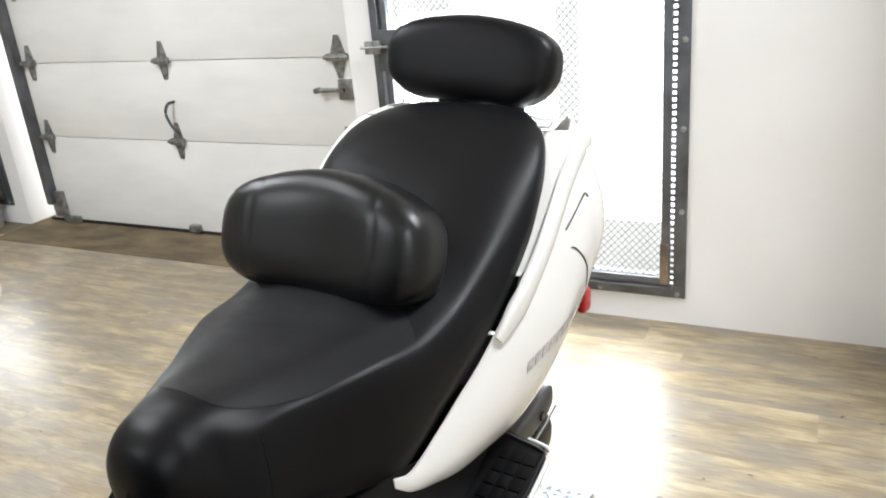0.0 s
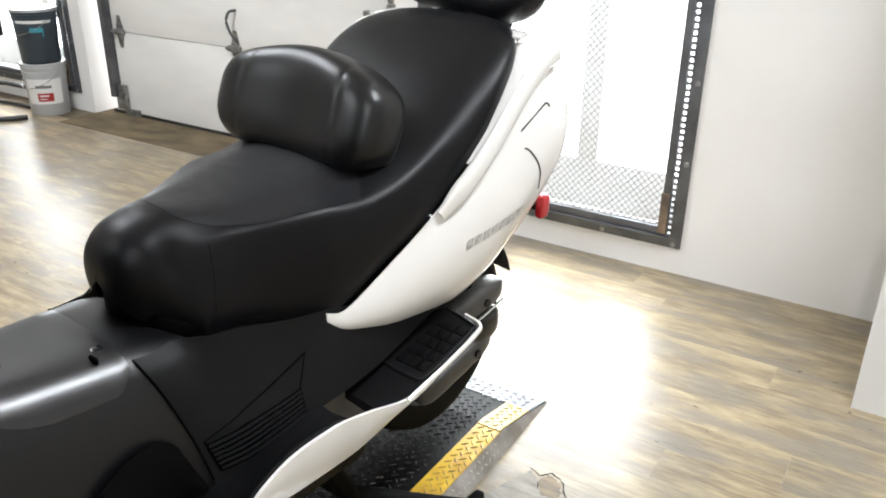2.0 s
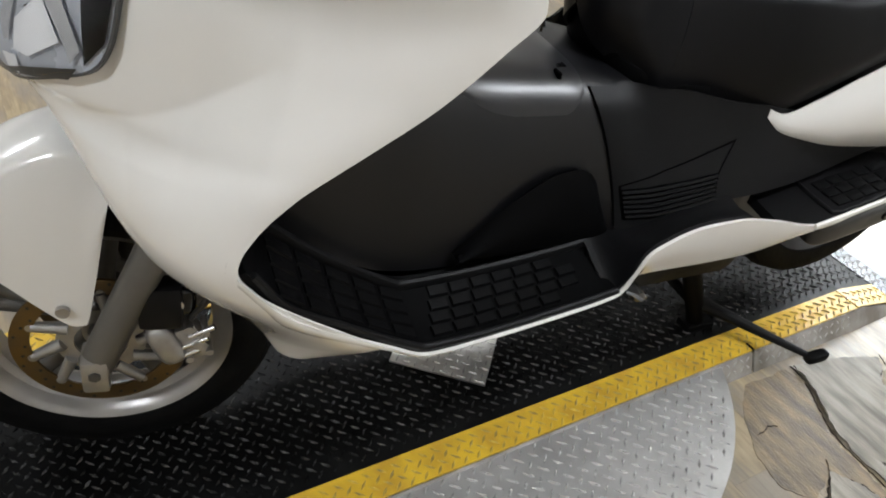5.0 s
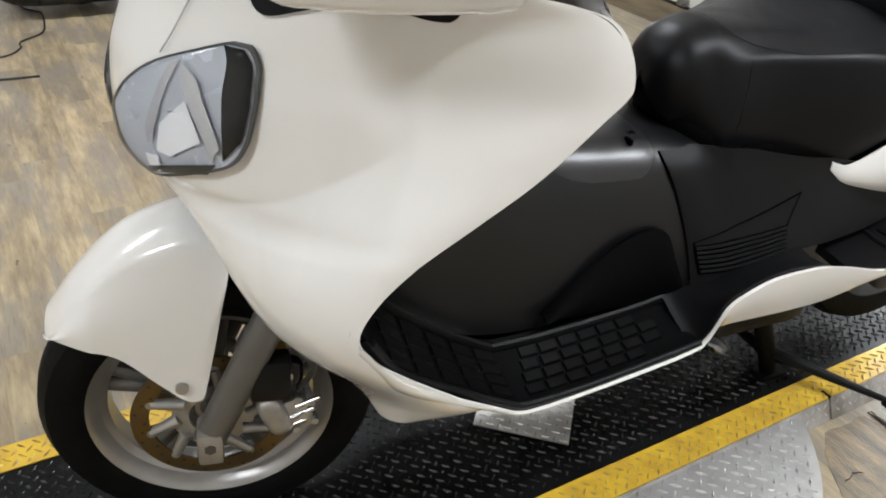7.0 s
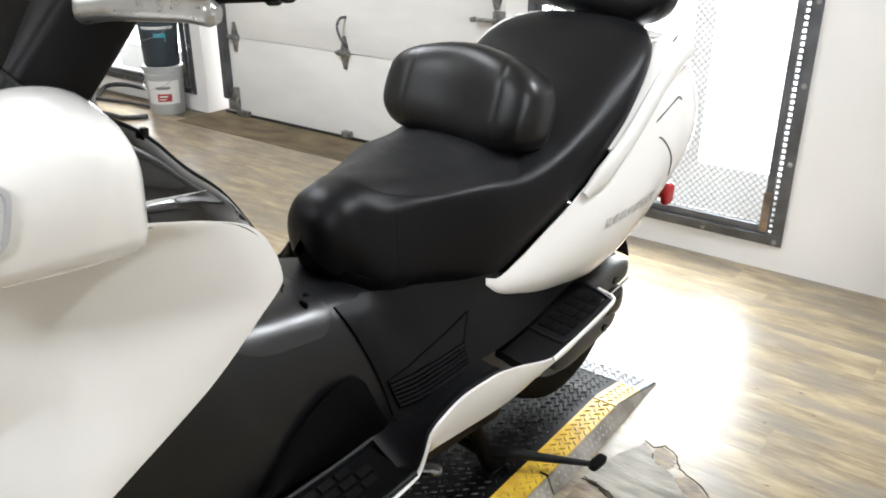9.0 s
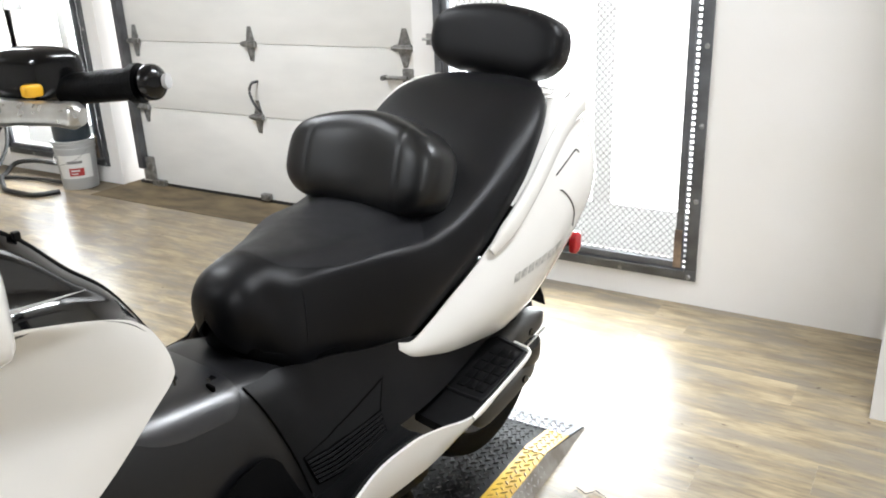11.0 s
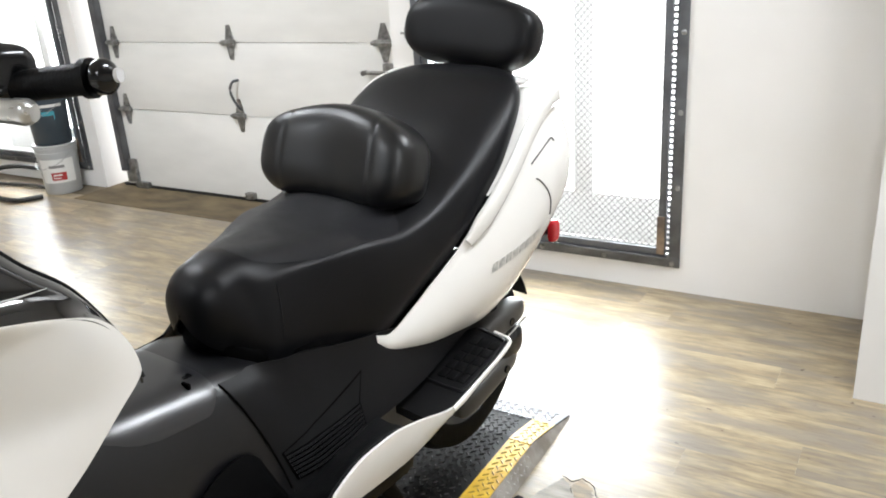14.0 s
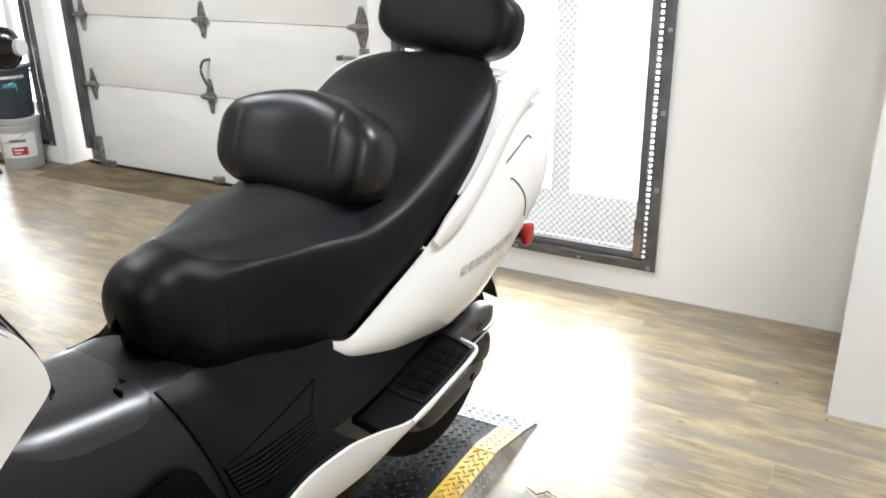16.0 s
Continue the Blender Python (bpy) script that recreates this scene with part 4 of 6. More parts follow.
for side in (1, -1):
    rows = []
    for i in range(31):
        lo, hi = Vector(interp(DASHL, i / 30)), Vector(interp(DASHU, i / 30))
        row = []
        for j in range(15):
            u = j / 14
            p = lo.lerp(hi, u)
            # a hollow under a rounded brow
            p.x += -0.012 * math.sin(min(1, u / 0.55) * math.pi) * (1 - i / 30) if u < 0.55 else 0.012 * math.sin((u - 0.55) / 0.45 * math.pi) * (1 - i / 30)
            row.append(Vector((side * p.x, p.y, p.z)))
        rows.append(row)
    part("dash_side", thick(grid(rows), 0.003), M_PIANO, bike, "gloss black dash side panel")
    part("dash_edge", sweep([Vector((side * p[1], p[2], p[3])) for p in DASHU], 0.0025, 0.0025, n=30, seg=8), M_BLACKP, bike, "black edge moulding")
# Pale wedges standing for the reflection on the gloss dash sides
for side in (1, -1):
    bm = sweep([(side * 0.338, 0.268, 1.036), (side * 0.336, 0.33, 1.034), (side * 0.330, 0.40, 1.030)], 0.0025, 0.0045, n=10, seg=8, taper=lambda k: 1.0 - 0.92 * k)
    part("dash_accent", bm, M_LAMPRIM, bike, "pale wedge for a reflection on the gloss dash")
part("dash_clip", box(0.276, 0.285, 0.354, 0.362, 1.090, 1.100, 0.002), M_BLACKP, bike, "small black clip")
bm = grid([[Vector((0.268 * (-1 + 2 * j / 16), 0.24 + 0.215 * i / 12, 1.160 - 0.16 * i / 12 - 0.05 * (i / 12) ** 2 + 0.03 * (1 - (-1 + 2 * j / 16) ** 2))) for j in range(17)] for i in range(13)])
part("dashboard", thick(bm, 0.004), M_BLACKG, bike, "black dashboard")
part("dash_knob", blob(0.012, 0.008, 0.012, warp=lambda p: p + Vector((0.10, 0.36, 1.11))), M_BLACKG, bike, "small black knob")

# black inner leg shield behind the fairing edge
for side in (1, -1):
    rows = []
    for i in range(49):
        z = 0.392 + (1.0 - 0.392) * i / 48
        xb, yb = interp(FAIR, z)[2:4]
        row = []
        for j in range(15):
            u = j / 14
            x = xb * (1 - u) + u * (0.13 if z < 0.68 else max(0.0, 0.13 - (z - 0.68) * 0.9)) - 0.004 * (1 - u)
            y = yb - 0.012 - 0.035 * math.sin(min(1, u * 3.5) * math.pi / 2) + (0.05 + 0.10 * max(0, (z - 0.6))) * u * u
            row.append(Vector((side * x, y, z)))
        rows.append(row)
    part("leg_shield", thick(grid(rows), 0.003), M_BLACKSHADE, bike, "black textured inner leg shield")

# centre tunnel
TUN = [
    (0.20, 0.150, 0.560, 0.150, 0.98),
    (0.30, 0.165, 0.470, 0.140, 0.93),
    (0.40, 0.172, 0.410, 0.120, 0.845),
    (0.470, 0.180, 0.398, 0.140, 0.748),
    (0.550, 0.184, 0.396, 0.143, 0.702),
    (0.660, 0.188, 0.400, 0.150, 0.690),
    (0.760, 0.195, 0.408, 0.160, 0.688),
    (0.820, 0.210, 0.420, 0.175, 0.682),
    (0.880, 0.240, 0.445, 0.165, 0.668),
]


def tunnel_ring(y, n=36, grow=0.0):
    wb, zb, wt, zt = interp(TUN, y)
    ring = []
    for j in range(n + 1):
        a = math.pi * j / n
        ca, sa = math.cos(a), math.sin(a)
        q = abs(sa) ** 0.55
        w = wb + (wt - wb) * min(1, q * 1.05)
        x = w * math.copysign(abs(ca) ** 0.40, ca)
        z = zb + (zt - zb) * q
        ring.append(Vector((x, y, z)))
    return ring


rows = [tunnel_ring(0.20 + 0.68 * i / 48) for i in range(49)]
bm = grid(rows)
part("centre_tunnel", bm, M_SATIN, bike, "black plastic centre tunnel")
# arched plate on the tunnel's flank; its deeper black stands for a recess's shade
for side in (1, -1):
    bm = bmesh.new()
    rows = []
    for i in range(21):
        t = i / 20
        y = 0.540 + 0.290 * t
        h = interp(((0.0, 0.0), (0.27, 0.073), (0.52, 0.123), (0.71, 0.133), (0.83, 0.112), (0.94, 0.055), (1.0, 0.005)), t)[0]
        zb = 0.425
        row = []
        for j in range(9):
            u = j / 8
            row.append(Vector((side * (0.207 - 0.024 * u * u + 0.008 * math.sin(u * math.pi)), y, zb + h * u)))
        rows.append(row)
    grid(rows, bm)
    part("side_hatch", thick(bm, 0.012), M_BLACKSHADE, bike, "arched hatch in the tunnel, darker for the recess's shade")
# satin lid on the tunnel, lock before the seat
rows = []
for i in range(25):
    t = i / 24
    y = 0.480 + 0.276 * t
    k = 0.0022 * min(1, i / 3, (24 - i) / 2 + 0.2)
    a0 = (14.5 + 8.0 * max(0, (0.55 - t) / 0.55) ** 1.6 + 5.0 * max(0, (t - 0.86) / 0.14) ** 2) / 60
    cc = Vector((0, y, 0.60))
    rg = tunnel_ring(y, 240)
    row = []
    for j in range(37):
        p = rg[round(240 * (a0 + (1 - 2 * a0) * j / 36))]
        row.append(p + (p - cc).normalized() * k * min(1, j / 1.5 + 0.2, (36 - j) / 1.5 + 0.2))
    rows.append(row)
part("fuel_lid", thick(grid(rows), 0.003), M_LID, bike, "satin black lid on the tunnel")
part("key_slot", box(0.088, 0.108, 0.712, 0.718, 0.680, 0.6905, 0.002), M_GROOVE, bike, "dark key slot")
part("lock_tab", box(0.058, 0.082, 0.724, 0.742, 0.680, 0.6890, 0.002), M_BLACKG, bike, "small dark lock tab")
part("seat_base_front", blob(0.082, 0.060, 0.045, 0.6, 0.8, 24, 12, warp=lambda p: Vector((p.x, 0.876 + p.y, 0.70 + p.z))), M_BLACKSHADE, bike, "black seat base")
part("seat_base", sweep([(0.146, 0.99, 0.650), (0.122, 0.91, 0.660), (0.094, 0.865, 0.668), (0.050, 0.838, 0.678), (0.0, 0.830, 0.680), (-0.050, 0.838, 0.678), (-0.094, 0.865, 0.668), (-0.122, 0.91, 0.660), (-0.146, 0.99, 0.650)], 0.008, 0.024, n=50, seg=12, power=3), M_BLACKSHADE, bike, "black seat base")

# lower body under the seat
LOW = [
    (0.80, 0.212, 0.425, 0.150, 0.672),
    (0.85, 0.232, 0.446, 0.155, 0.680),
    (0.92, 0.241, 0.478, 0.166, 0.680),
    (1.02, 0.243, 0.498, 0.184, 0.662),
    (1.12, 0.240, 0.503, 0.196, 0.650),
    (1.22, 0.232, 0.512, 0.203, 0.630),
    (1.34, 0.216, 0.528, 0.200, 0.620),
    (1.46, 0.200, 0.545, 0.195, 0.610),
]


def low_pt(y, u, lift=0.0):
    wb, zb, wt, zt = interp(LOW, y)
    z = zb + (zt - zb) * u
    x = wb + (wt - wb) * (1 - (1 - u) ** 1.25)
    if y < 0.90:
        # never inside the tunnel that it overlaps
        tb, tz, tw, th = interp(TUN, y)
        q = min(0.985, max(0.0, (z - tz) / (th - tz)))
        sa = q ** (1 / 0.55)
        xt = (tb + (tw - tb) * min(1, q * 1.05)) * (1 - sa * sa) ** 0.2 + 0.0035
        x = max(xt, xt + (x - xt) * min(1, max(0, (y - 0.800) / 0.080)))
    return Vector((x + lift, y, z))


for side in (1, -1):
    rows = [[Vector((side * p.x, p.y, p.z)) for p in [low_pt(1.46 - (1.46 - 0.830 + 0.064 * (j / 20) ** 1.4) * (1 - i / 44), j / 20) for j in range(21)]] for i in range(45)]
    body = part("lower_body", thick(grid(rows), 0.004), M_BLACKP, bike, "black textured lower side body")
    jp = [low_pt(0.8285 - 0.064 * (k / 12) ** 1.4, k / 12, 0.0004) for k in range(1, 13)]
    part("body_joint", sweep([Vector((side * p.x, p.y, p.z)) for p in jp], 0.0017, n=36, seg=6), M_GROOVE, bike, "joint in the black bodywork")
    # triangular louvred vent
    def vent_pt(y, z, lift):
        wb, zb, wt, zt = interp(LOW, y)
        p = low_pt(y, (z - zb) / (zt - zb), lift)
        return Vector((side * p.x, p.y, p.z))
    tri = [(0.838, 0.468), (0.822, 0.526), (1.040, 0.600), (1.012, 0.548), (1.008, 0.502)]
    pts = []
    for a in range(5):
        for k in range(8):
            t = k / 8
            pts.append((tri[a][0] * (1 - t) + tri[(a + 1) % 5][0] * t, tri[a][1] * (1 - t) + tri[(a + 1) % 5][1] * t))
    cy, cz = sum(q[0] for q in pts) / len(pts), sum(q[1] for q in pts) / len(pts)
    r1 = [vent_pt(y, z, 0.0014) for y, z in pts]
    r2 = [vent_pt(cy + (y - cy) * 0.968, cz + (z - cz) * 0.94, 0.0014) for y, z in pts]
    # Black ring laid on the body, standing for the groove's shade
    part("vent_outline", thick(grid([r1, r2], loop=True), 0.0010), M_GROOVE, bike, "dark line for the shade in the vent groove")
    lo, hi = [(0.842, 0.471), (1.004, 0.503)], [(0.828, 0.520), (1.008, 0.546)]
    def vent_at(f, g, lift):
        ya, za = lo[0][0] + (hi[0][0] - lo[0][0]) * g, lo[0][1] + (hi[0][1] - lo[0][1]) * g
        yb, zb = lo[1][0] + (hi[1][0] - lo[1][0]) * g, lo[1][1] + (hi[1][1] - lo[1][1]) * g
        return vent_pt(ya + (yb - ya) * f, za + (zb - za) * f, lift)
    # Near-black sheet on the body, standing for shade between the slats
    part("vent_hollow", thick(grid([[vent_at(q / 8, g / 4, 0.0012) for q in range(9)] for g in range(5)]), 0.0008), M_GROOVE, bike, "black sheet for the shade behind the slats")
    for k in range(6):
        bm = sweep([vent_at(q / 4, (k + 0.5) / 6, 0.003) for q in range(5)], 0.0030, 0.0027, n=8, seg=6)
        part("vent_slat", bm, M_BLACKP, bike)

# floorboards: station y, outer z, inner z
FB = [
    (0.170, 0.590, 0.600),
    (0.225, 0.507, 0.556),
    (0.300, 0.448, 0.490),
    (0.390, 0.392, 0.425),
    (0.450, 0.362, 0.398),
    (0.530, 0.364, 0.398),
    (0.680, 0.384, 0.408),
    (0.800, 0.404, 0.425),
]


def board_pt(y, u, lift=0.0):
    zo, zi = interp(FB, y)
    xo = 0.318 + 0.022 * max(0, (0.30 - y) / 0.13)
    return Vector((xo + (0.19 - xo) * u, y, zo + (zi - zo) * (u ** 1.6) + lift))


for side in (1, -1):
    def S(p):
        return Vector((side * p.x, p.y, p.z))
    rows = [[S(board_pt(0.170 + 0.63 * i / 44, j / 10)) for j in range(11)] for i in range(45)]
    fb = part("floorboard", thick(grid(rows), 0.008), M_BLACKSHADE, bike, "black moulded floorboard")
    # raised lip round the tread and the tread blocks
    lip = [S(board_pt(y, 0.86, 0.006)) for y in (0.20, 0.30, 0.42, 0.46, 0.55, 0.70, 0.78)]
    part("board_lip", sweep(lip, 0.007, 0.009, n=26, seg=8), M_BLACKP, fb)
    lip = [S(board_pt(y, 0.03, 0.003)) for y in (0.18, 0.23, 0.32, 0.42, 0.46, 0.56, 0.70, 0.785)]
    part("board_lip", sweep(lip, 0.006, 0.006, n=30, seg=8), M_BLACKP, fb)

    def block(y0, y1, u0, u1):
        bm = bmesh.new()
        q = [(y0, u0), (y1, u0), (y1, u1), (y0, u1)]
        lo = [bm.verts.new(S(board_pt(y, u, 0.0))) for y, u in q]
        d = 0.0016
        q2 = [(y0 + d, u0 + 0.012), (y1 - d, u0 + 0.012), (y1 - d, u1 - 0.012), (y0 + d, u1 - 0.012)]
        hi = [bm.verts.new(S(board_pt(y, u, 0.0045))) for y, u in q2]
        bm.faces.new(hi)
        for k in range(4):
            bm.faces.new((lo[k], lo[(k + 1) % 4], hi[(k + 1) % 4], hi[k]))
        return bm
    for c in range(4):
        u0 = 0.16 + 0.17 * c
        for r in range(7):
            y0 = 0.468 + 0.038 * r + 0.006 * c
            if r == 6 and c in (0, 3):
                continue
            part("tread_block", block(y0, y0 + 0.033, u0, u0 + 0.145), M_TREAD, fb)
        for r in range(5):
            y0 = 0.222 + 0.045 * r
            part("tread_block", block(y0, y0 + 0.039, u0, u0 + 0.145), M_TREAD, fb)

# white skirt: thin strip along the floorboard, wider panel behind the step
SK = [
    (0.160, 0.346, 0.586, 0.560),
    (0.190, 0.342, 0.545, 0.515),
    (0.225, 0.338, 0.503, 0.470),
    (0.300, 0.327, 0.444, 0.412),
    (0.390, 0.322, 0.387, 0.366),
    (0.440, 0.321, 0.359, 0.342),
    (0.490, 0.321, 0.357, 0.343),
    (0.680, 0.321, 0.380, 0.368),
    (0.785, 0.320, 0.401, 0.389),
    (0.800, 0.320, 0.425, 0.402),
    (0.815, 0.319, 0.470, 0.414),
    (0.850, 0.318, 0.494, 0.418),
    (0.910, 0.316, 0.512, 0.415),
    (1.006, 0.314, 0.514, 0.411),
    (1.090, 0.312, 0.497, 0.412),
    (1.176, 0.318, 0.478, 0.436),
    (1.230, 0.324, 0.482, 0.460),
    (1.300, 0.322, 0.499, 0.486),
    (1.410, 0.314, 0.524, 0.514),
]
for side in (1, -1):
    rows = []
    for i in range(121):
        y = 0.160 + 1.25 * i / 120
        x, zt, zb = interp(SK, y)
        rows.append([Vector((side * (x + 0.003 - 0.02 * u * u), y, zt + (zb - zt) * u)) for u in (0, 0.12, 0.3, 0.5, 0.75, 1)])
    part("side_skirt", thick(grid(rows), 0.006), M_PAINTW, bike, "white lower side skirt")

# black ledge that joins the lower body to the skirt
for side in (1, -1):
    rows = []
    for i in range(31):
        y = 0.775 + 0.265 * i / 30
        x, zt, zb = interp(SK, y)
        a_ = Vector((x - 0.003, y, zt - 0.004))
        e_ = 0.005 * min(1, (1.045 - y) / 0.08)
        b_ = low_pt(max(y, 0.80), 0.02) if y > 0.80 else Vector((0.205, y, 0.430))
        rows.append([Vector((side * p.x, p.y, p.z)) for p in (a_, a_ + Vector((-0.006, 0, 0.002 + e_)), a_ + Vector((-0.014, 0, 0.001)), a_.lerp(b_, 0.6) + Vector((0, 0, -0.002)), b_ + Vector((-0.004, 0, 0.004)))])
    part("body_ledge", thick(grid(rows), 0.003), M_BLACKP, bike, "black ledge above the white skirt")

# passenger boards
for side in (1, -1):
    o = [(0.205, 1.14), (0.300, 1.13), (0.321, 1.20), (0.322, 1.24), (0.318, 1.33), (0.312, 1.41), (0.300, 1.435), (0.215, 1.452), (0.195, 1.42)]
    def pb_z(x, y, lift=0):
        return 0.482 + 0.044 * (y - 1.19) / 0.22 + lift
    bm = bmesh.new()
    lo = [bm.verts.new((side * x, y, pb_z(x, y, -0.02))) for x, y in o]
    hi = [bm.verts.new((side * x, y, pb_z(x, y))) for x, y in o]
    bm.faces.new(hi)
    bm.faces.new(list(reversed(lo)))
    for k in range(len(o)):
        bm.faces.new((lo[k], lo[(k + 1) % len(o)], hi[(k + 1) % len(o)], hi[k]))
    pbd = part("passenger_board", bm, M_BLACKP, bike, "black passenger footboard")
    for r in range(5):
        for c in range(3):
            x0, y0 = 0.229 + 0.025 * c, 1.256 + 0.0315 * r
            bm = bmesh.new()
            add_box(bm, x0, x0 + 0.0225, y0, y0 + 0.0285, 0, 0.005, 0.002)
            for v in bm.verts:
                v.co = Vector((side * v.co.x, v.co.y, pb_z(v.co.x, v.co.y, v.co.z - 0.001)))
            part("tread_block", bm, M_TREAD, pbd)
    rim_ = [(0.212, 1.236), (0.26, 1.232), (0.310, 1.232), (0.3145, 1.30), (0.306, 1.405), (0.296, 1.424), (0.216, 1.440)]
    part("board_rim", sweep([Vector((side * x, y, pb_z(x, y, 0.002))) for x, y in rim_], 0.004, 0.004, n=50, seg=8), M_BLACKP, pbd)
    part("board_edge", sweep([Vector((side * x, y, pb_z(x, y, -0.004))) for x, y in ((0.324, 1.185), (0.322, 1.30), (0.316, 1.41), (0.303, 1.438), (0.26, 1.448))], 0.0045, 0.006, n=30, seg=8), M_PAINTW, pbd, "white edge of the board")

# ---- seat ----
SEAT = [
    (0.788, 0.002, 0.758, 0.766),
    (0.790, 0.032, 0.738, 0.785),
    (0.796, 0.058, 0.722, 0.804),
    (0.808, 0.081, 0.706, 0.823),
    (0.830, 0.102, 0.690, 0.841),
    (0.860, 0.117, 0.676, 0.851),
    (0.890, 0.129, 0.662, 0.857),
    (0.930, 0.143, 0.658, 0.854),
    (1.000, 0.162, 0.655, 0.853),
    (1.060, 0.184, 0.648, 0.861),
    (1.110, 0.204, 0.640, 0.870),
    (1.160, 0.217, 0.660, 0.878),
    (1.240, 0.229, 0.712, 0.892),
    (1.320, 0.239, 0.766, 0.914),
    (1.400, 0.245, 0.832, 0.952),
    (1.480, 0.246, 0.902, 1.008),
    (1.555, 0.240, 0.985, 1.055),
    (1.615, 0.222, 1.033, 1.086),
    (1.670, 0.190, 1.052, 1.102),
    (1.715, 0.150, 1.062, 1.104),
    (1.735, 0.100, 1.072, 1.096),
]
# height of the crease that bounds the ribbed top, and the section from the middle (0) to the lower edge (1)
CREASE = [(0.80, 0.816), (0.90, 0.824), (1.00, 0.829), (1.10, 0.842), (1.20, 0.844), (1.30, 0.870), (1.45, 0.955), (1.75, 1.085)]
SECTION = [(0.0, 0.0, 0.0, 0.0), (0.26, 0.46, 0.12, 0.0), (0.42, 0.78, 0.80, 0.0), (0.50, 0.89, 1.0, 0.01), (0.55, 0.94, 1.0, 0.075), (0.62, 0.968, 1.0, 0.20), (0.74, 0.992, 1.0, 0.46), (0.88, 0.985, 1.0, 0.76), (1.0, 0.93, 1.0, 1.0)]


def seat_pt(y, a):
    w, zb, zt = interp(SEAT, y)
    ca, sa = math.cos(a), math.sin(a)
    # rounded section for the nose and the passenger's part
    q = 0.90 if y < 1.2 else 0.62
    xe = w * math.copysign(abs(ca) ** (0.85 if y < 1.2 else 0.55), ca)
    ze = zb + (zt - zb) * abs(sa) ** q
    # creased section for the rider's part
    xf, top, fall = interp(SECTION, min(1.0, abs(a - math.pi / 2) / (math.pi / 2)))
    zc = min(interp(CREASE, y)[0], zt)
    xs = w * math.copysign(xf, ca)
    dish = 0.008 * min(1, max(0, (y - 1.00) / 0.12))
    zs = (zt - dish) * (1 - top) + zc * top
    zs = zs + (zb - zc) * fall
    k = min(1, max(0, (y - 0.850) / 0.130))
    k = k * k * (3 - 2 * k) * (1 - min(1, max(0, (y - 1.20) / 0.30)))
    x, z = xe + (xs - xe) * k, ze + (zs - ze) * k
    # hollow cheeks behind the rounded horn
    g = math.exp(-((y - 0.872) / 0.022) ** 2) * math.exp(-((abs(a - math.pi / 2) - 0.98) / 0.30) ** 2)
    x -= math.copysign(0.010 * g, ca)
    # the horn tucks in below its widest part
    tk = min(1, max(0, (0.900 - y) / 0.070))
    x *= 1 - 0.42 * tk * tk * (3 - 2 * tk) * (1 - abs(sa)) ** 2
    # narrow waist between the horn and the rider's part
    x *= 1 - 0.11 * math.exp(-((y - 0.955) / 0.065) ** 2) * (1 - fall)
    return Vector((x, y, z))


def seat_sheet(y0, y1, a0, a1, ny, na, lift=0.0):
    rows = []
    for i in range(ny + 1):
        t = i / ny
        y = y0 + (y1 - y0) * (t if y0 > 0.80 else t ** 1.9)
        rows.append([seat_pt(y, a0 + (a1 - a0) * j / na) + Vector((0, 0, lift)) for j in range(na + 1)])
    return grid(rows)


bm = seat_sheet(0.788, 1.735, 0.0, math.pi, 130, 72)
seat = part("seat", thick(bm, 0.006), M_SEAT, bike, "black vinyl two-person seat")
rows = []
for i in range(41):
    row = []
    for j in range(31):
        v = -1 + 2 * j / 30
        y = 0.900 + 0.110 * v ** 4 * (1 - i / 40) + (0.375 - 0.09 * v * v) * i / 40
        aa = 0.80
        row.append(seat_pt(y, math.pi / 2 - (math.pi / 2 - aa) * v) + Vector((0, 0, 0.0009)))
    rows.append(row)
for side in (1, -1):
    pp = [seat_pt(0.925 - 0.012 * k / 8, math.pi / 2 - side * (math.pi / 2 - (0.78 - 0.60 * k / 8))) for k in range(9)]
    part("seam", sweep(pp, 0.0009, n=24, seg=6), M_SEAT, seat, "stitched seam")
part("seat_insert", thick(grid(rows), 0.0006), M_SEATTOP, seat, "ribbed vinyl insert, lightened for the light on the seat top")


# rider's backrest: a rounded pillow with a raised middle
def pillow(rx, ry, rz, hump, dip, groove, e=0.62):
    def warp(p):
        u = p.x / rx
        z = p.z + (hump * math.exp(-(u / 0.58) ** 2) if p.z > 0 else -0.008 * math.exp(-((abs(u) - 0.72) / 0.25) ** 2)) * min(1, abs(p.z) / rz)
        y = p.y - 0.022 * (u * u) * 0.7 + dip * math.exp(-(u / 0.5) ** 2) * max(0, -p.y / ry) * (1 - 0.4 * min(1, max(0, p.z / rz)))
        valley = math.exp(-((abs(u) - 0.60) / 0.030) ** 2)
        z -= groove * valley * max(0, p.z / rz)
        y += 0.9 * groove * valley * max(0, -p.y / ry)
        x = p.x
        if p.z > 0:
            x *= 1 - 0.10 * (p.z / rz) ** 2
        return Vector((x, y, z))
    return blob(rx, ry, rz, e, e, 200, 44, warp)


bm = pillow(0.217, 0.078, 0.098, 0.020, 0.014, 0.0013, 0.58)
bmesh.ops.transform(bm, matrix=pose(-0.028, 1.287, 0.946, -18, 0, 0), verts=bm.verts)
br = part("rider_backrest", bm, M_LEATHER, bike, "glossy black leather rider backrest")
part("backrest_bracket", box(-0.05, 0.05, 1.26, 1.33, 0.86, 0.91, 0.01), M_BLACKP, bike, "black backrest bracket")

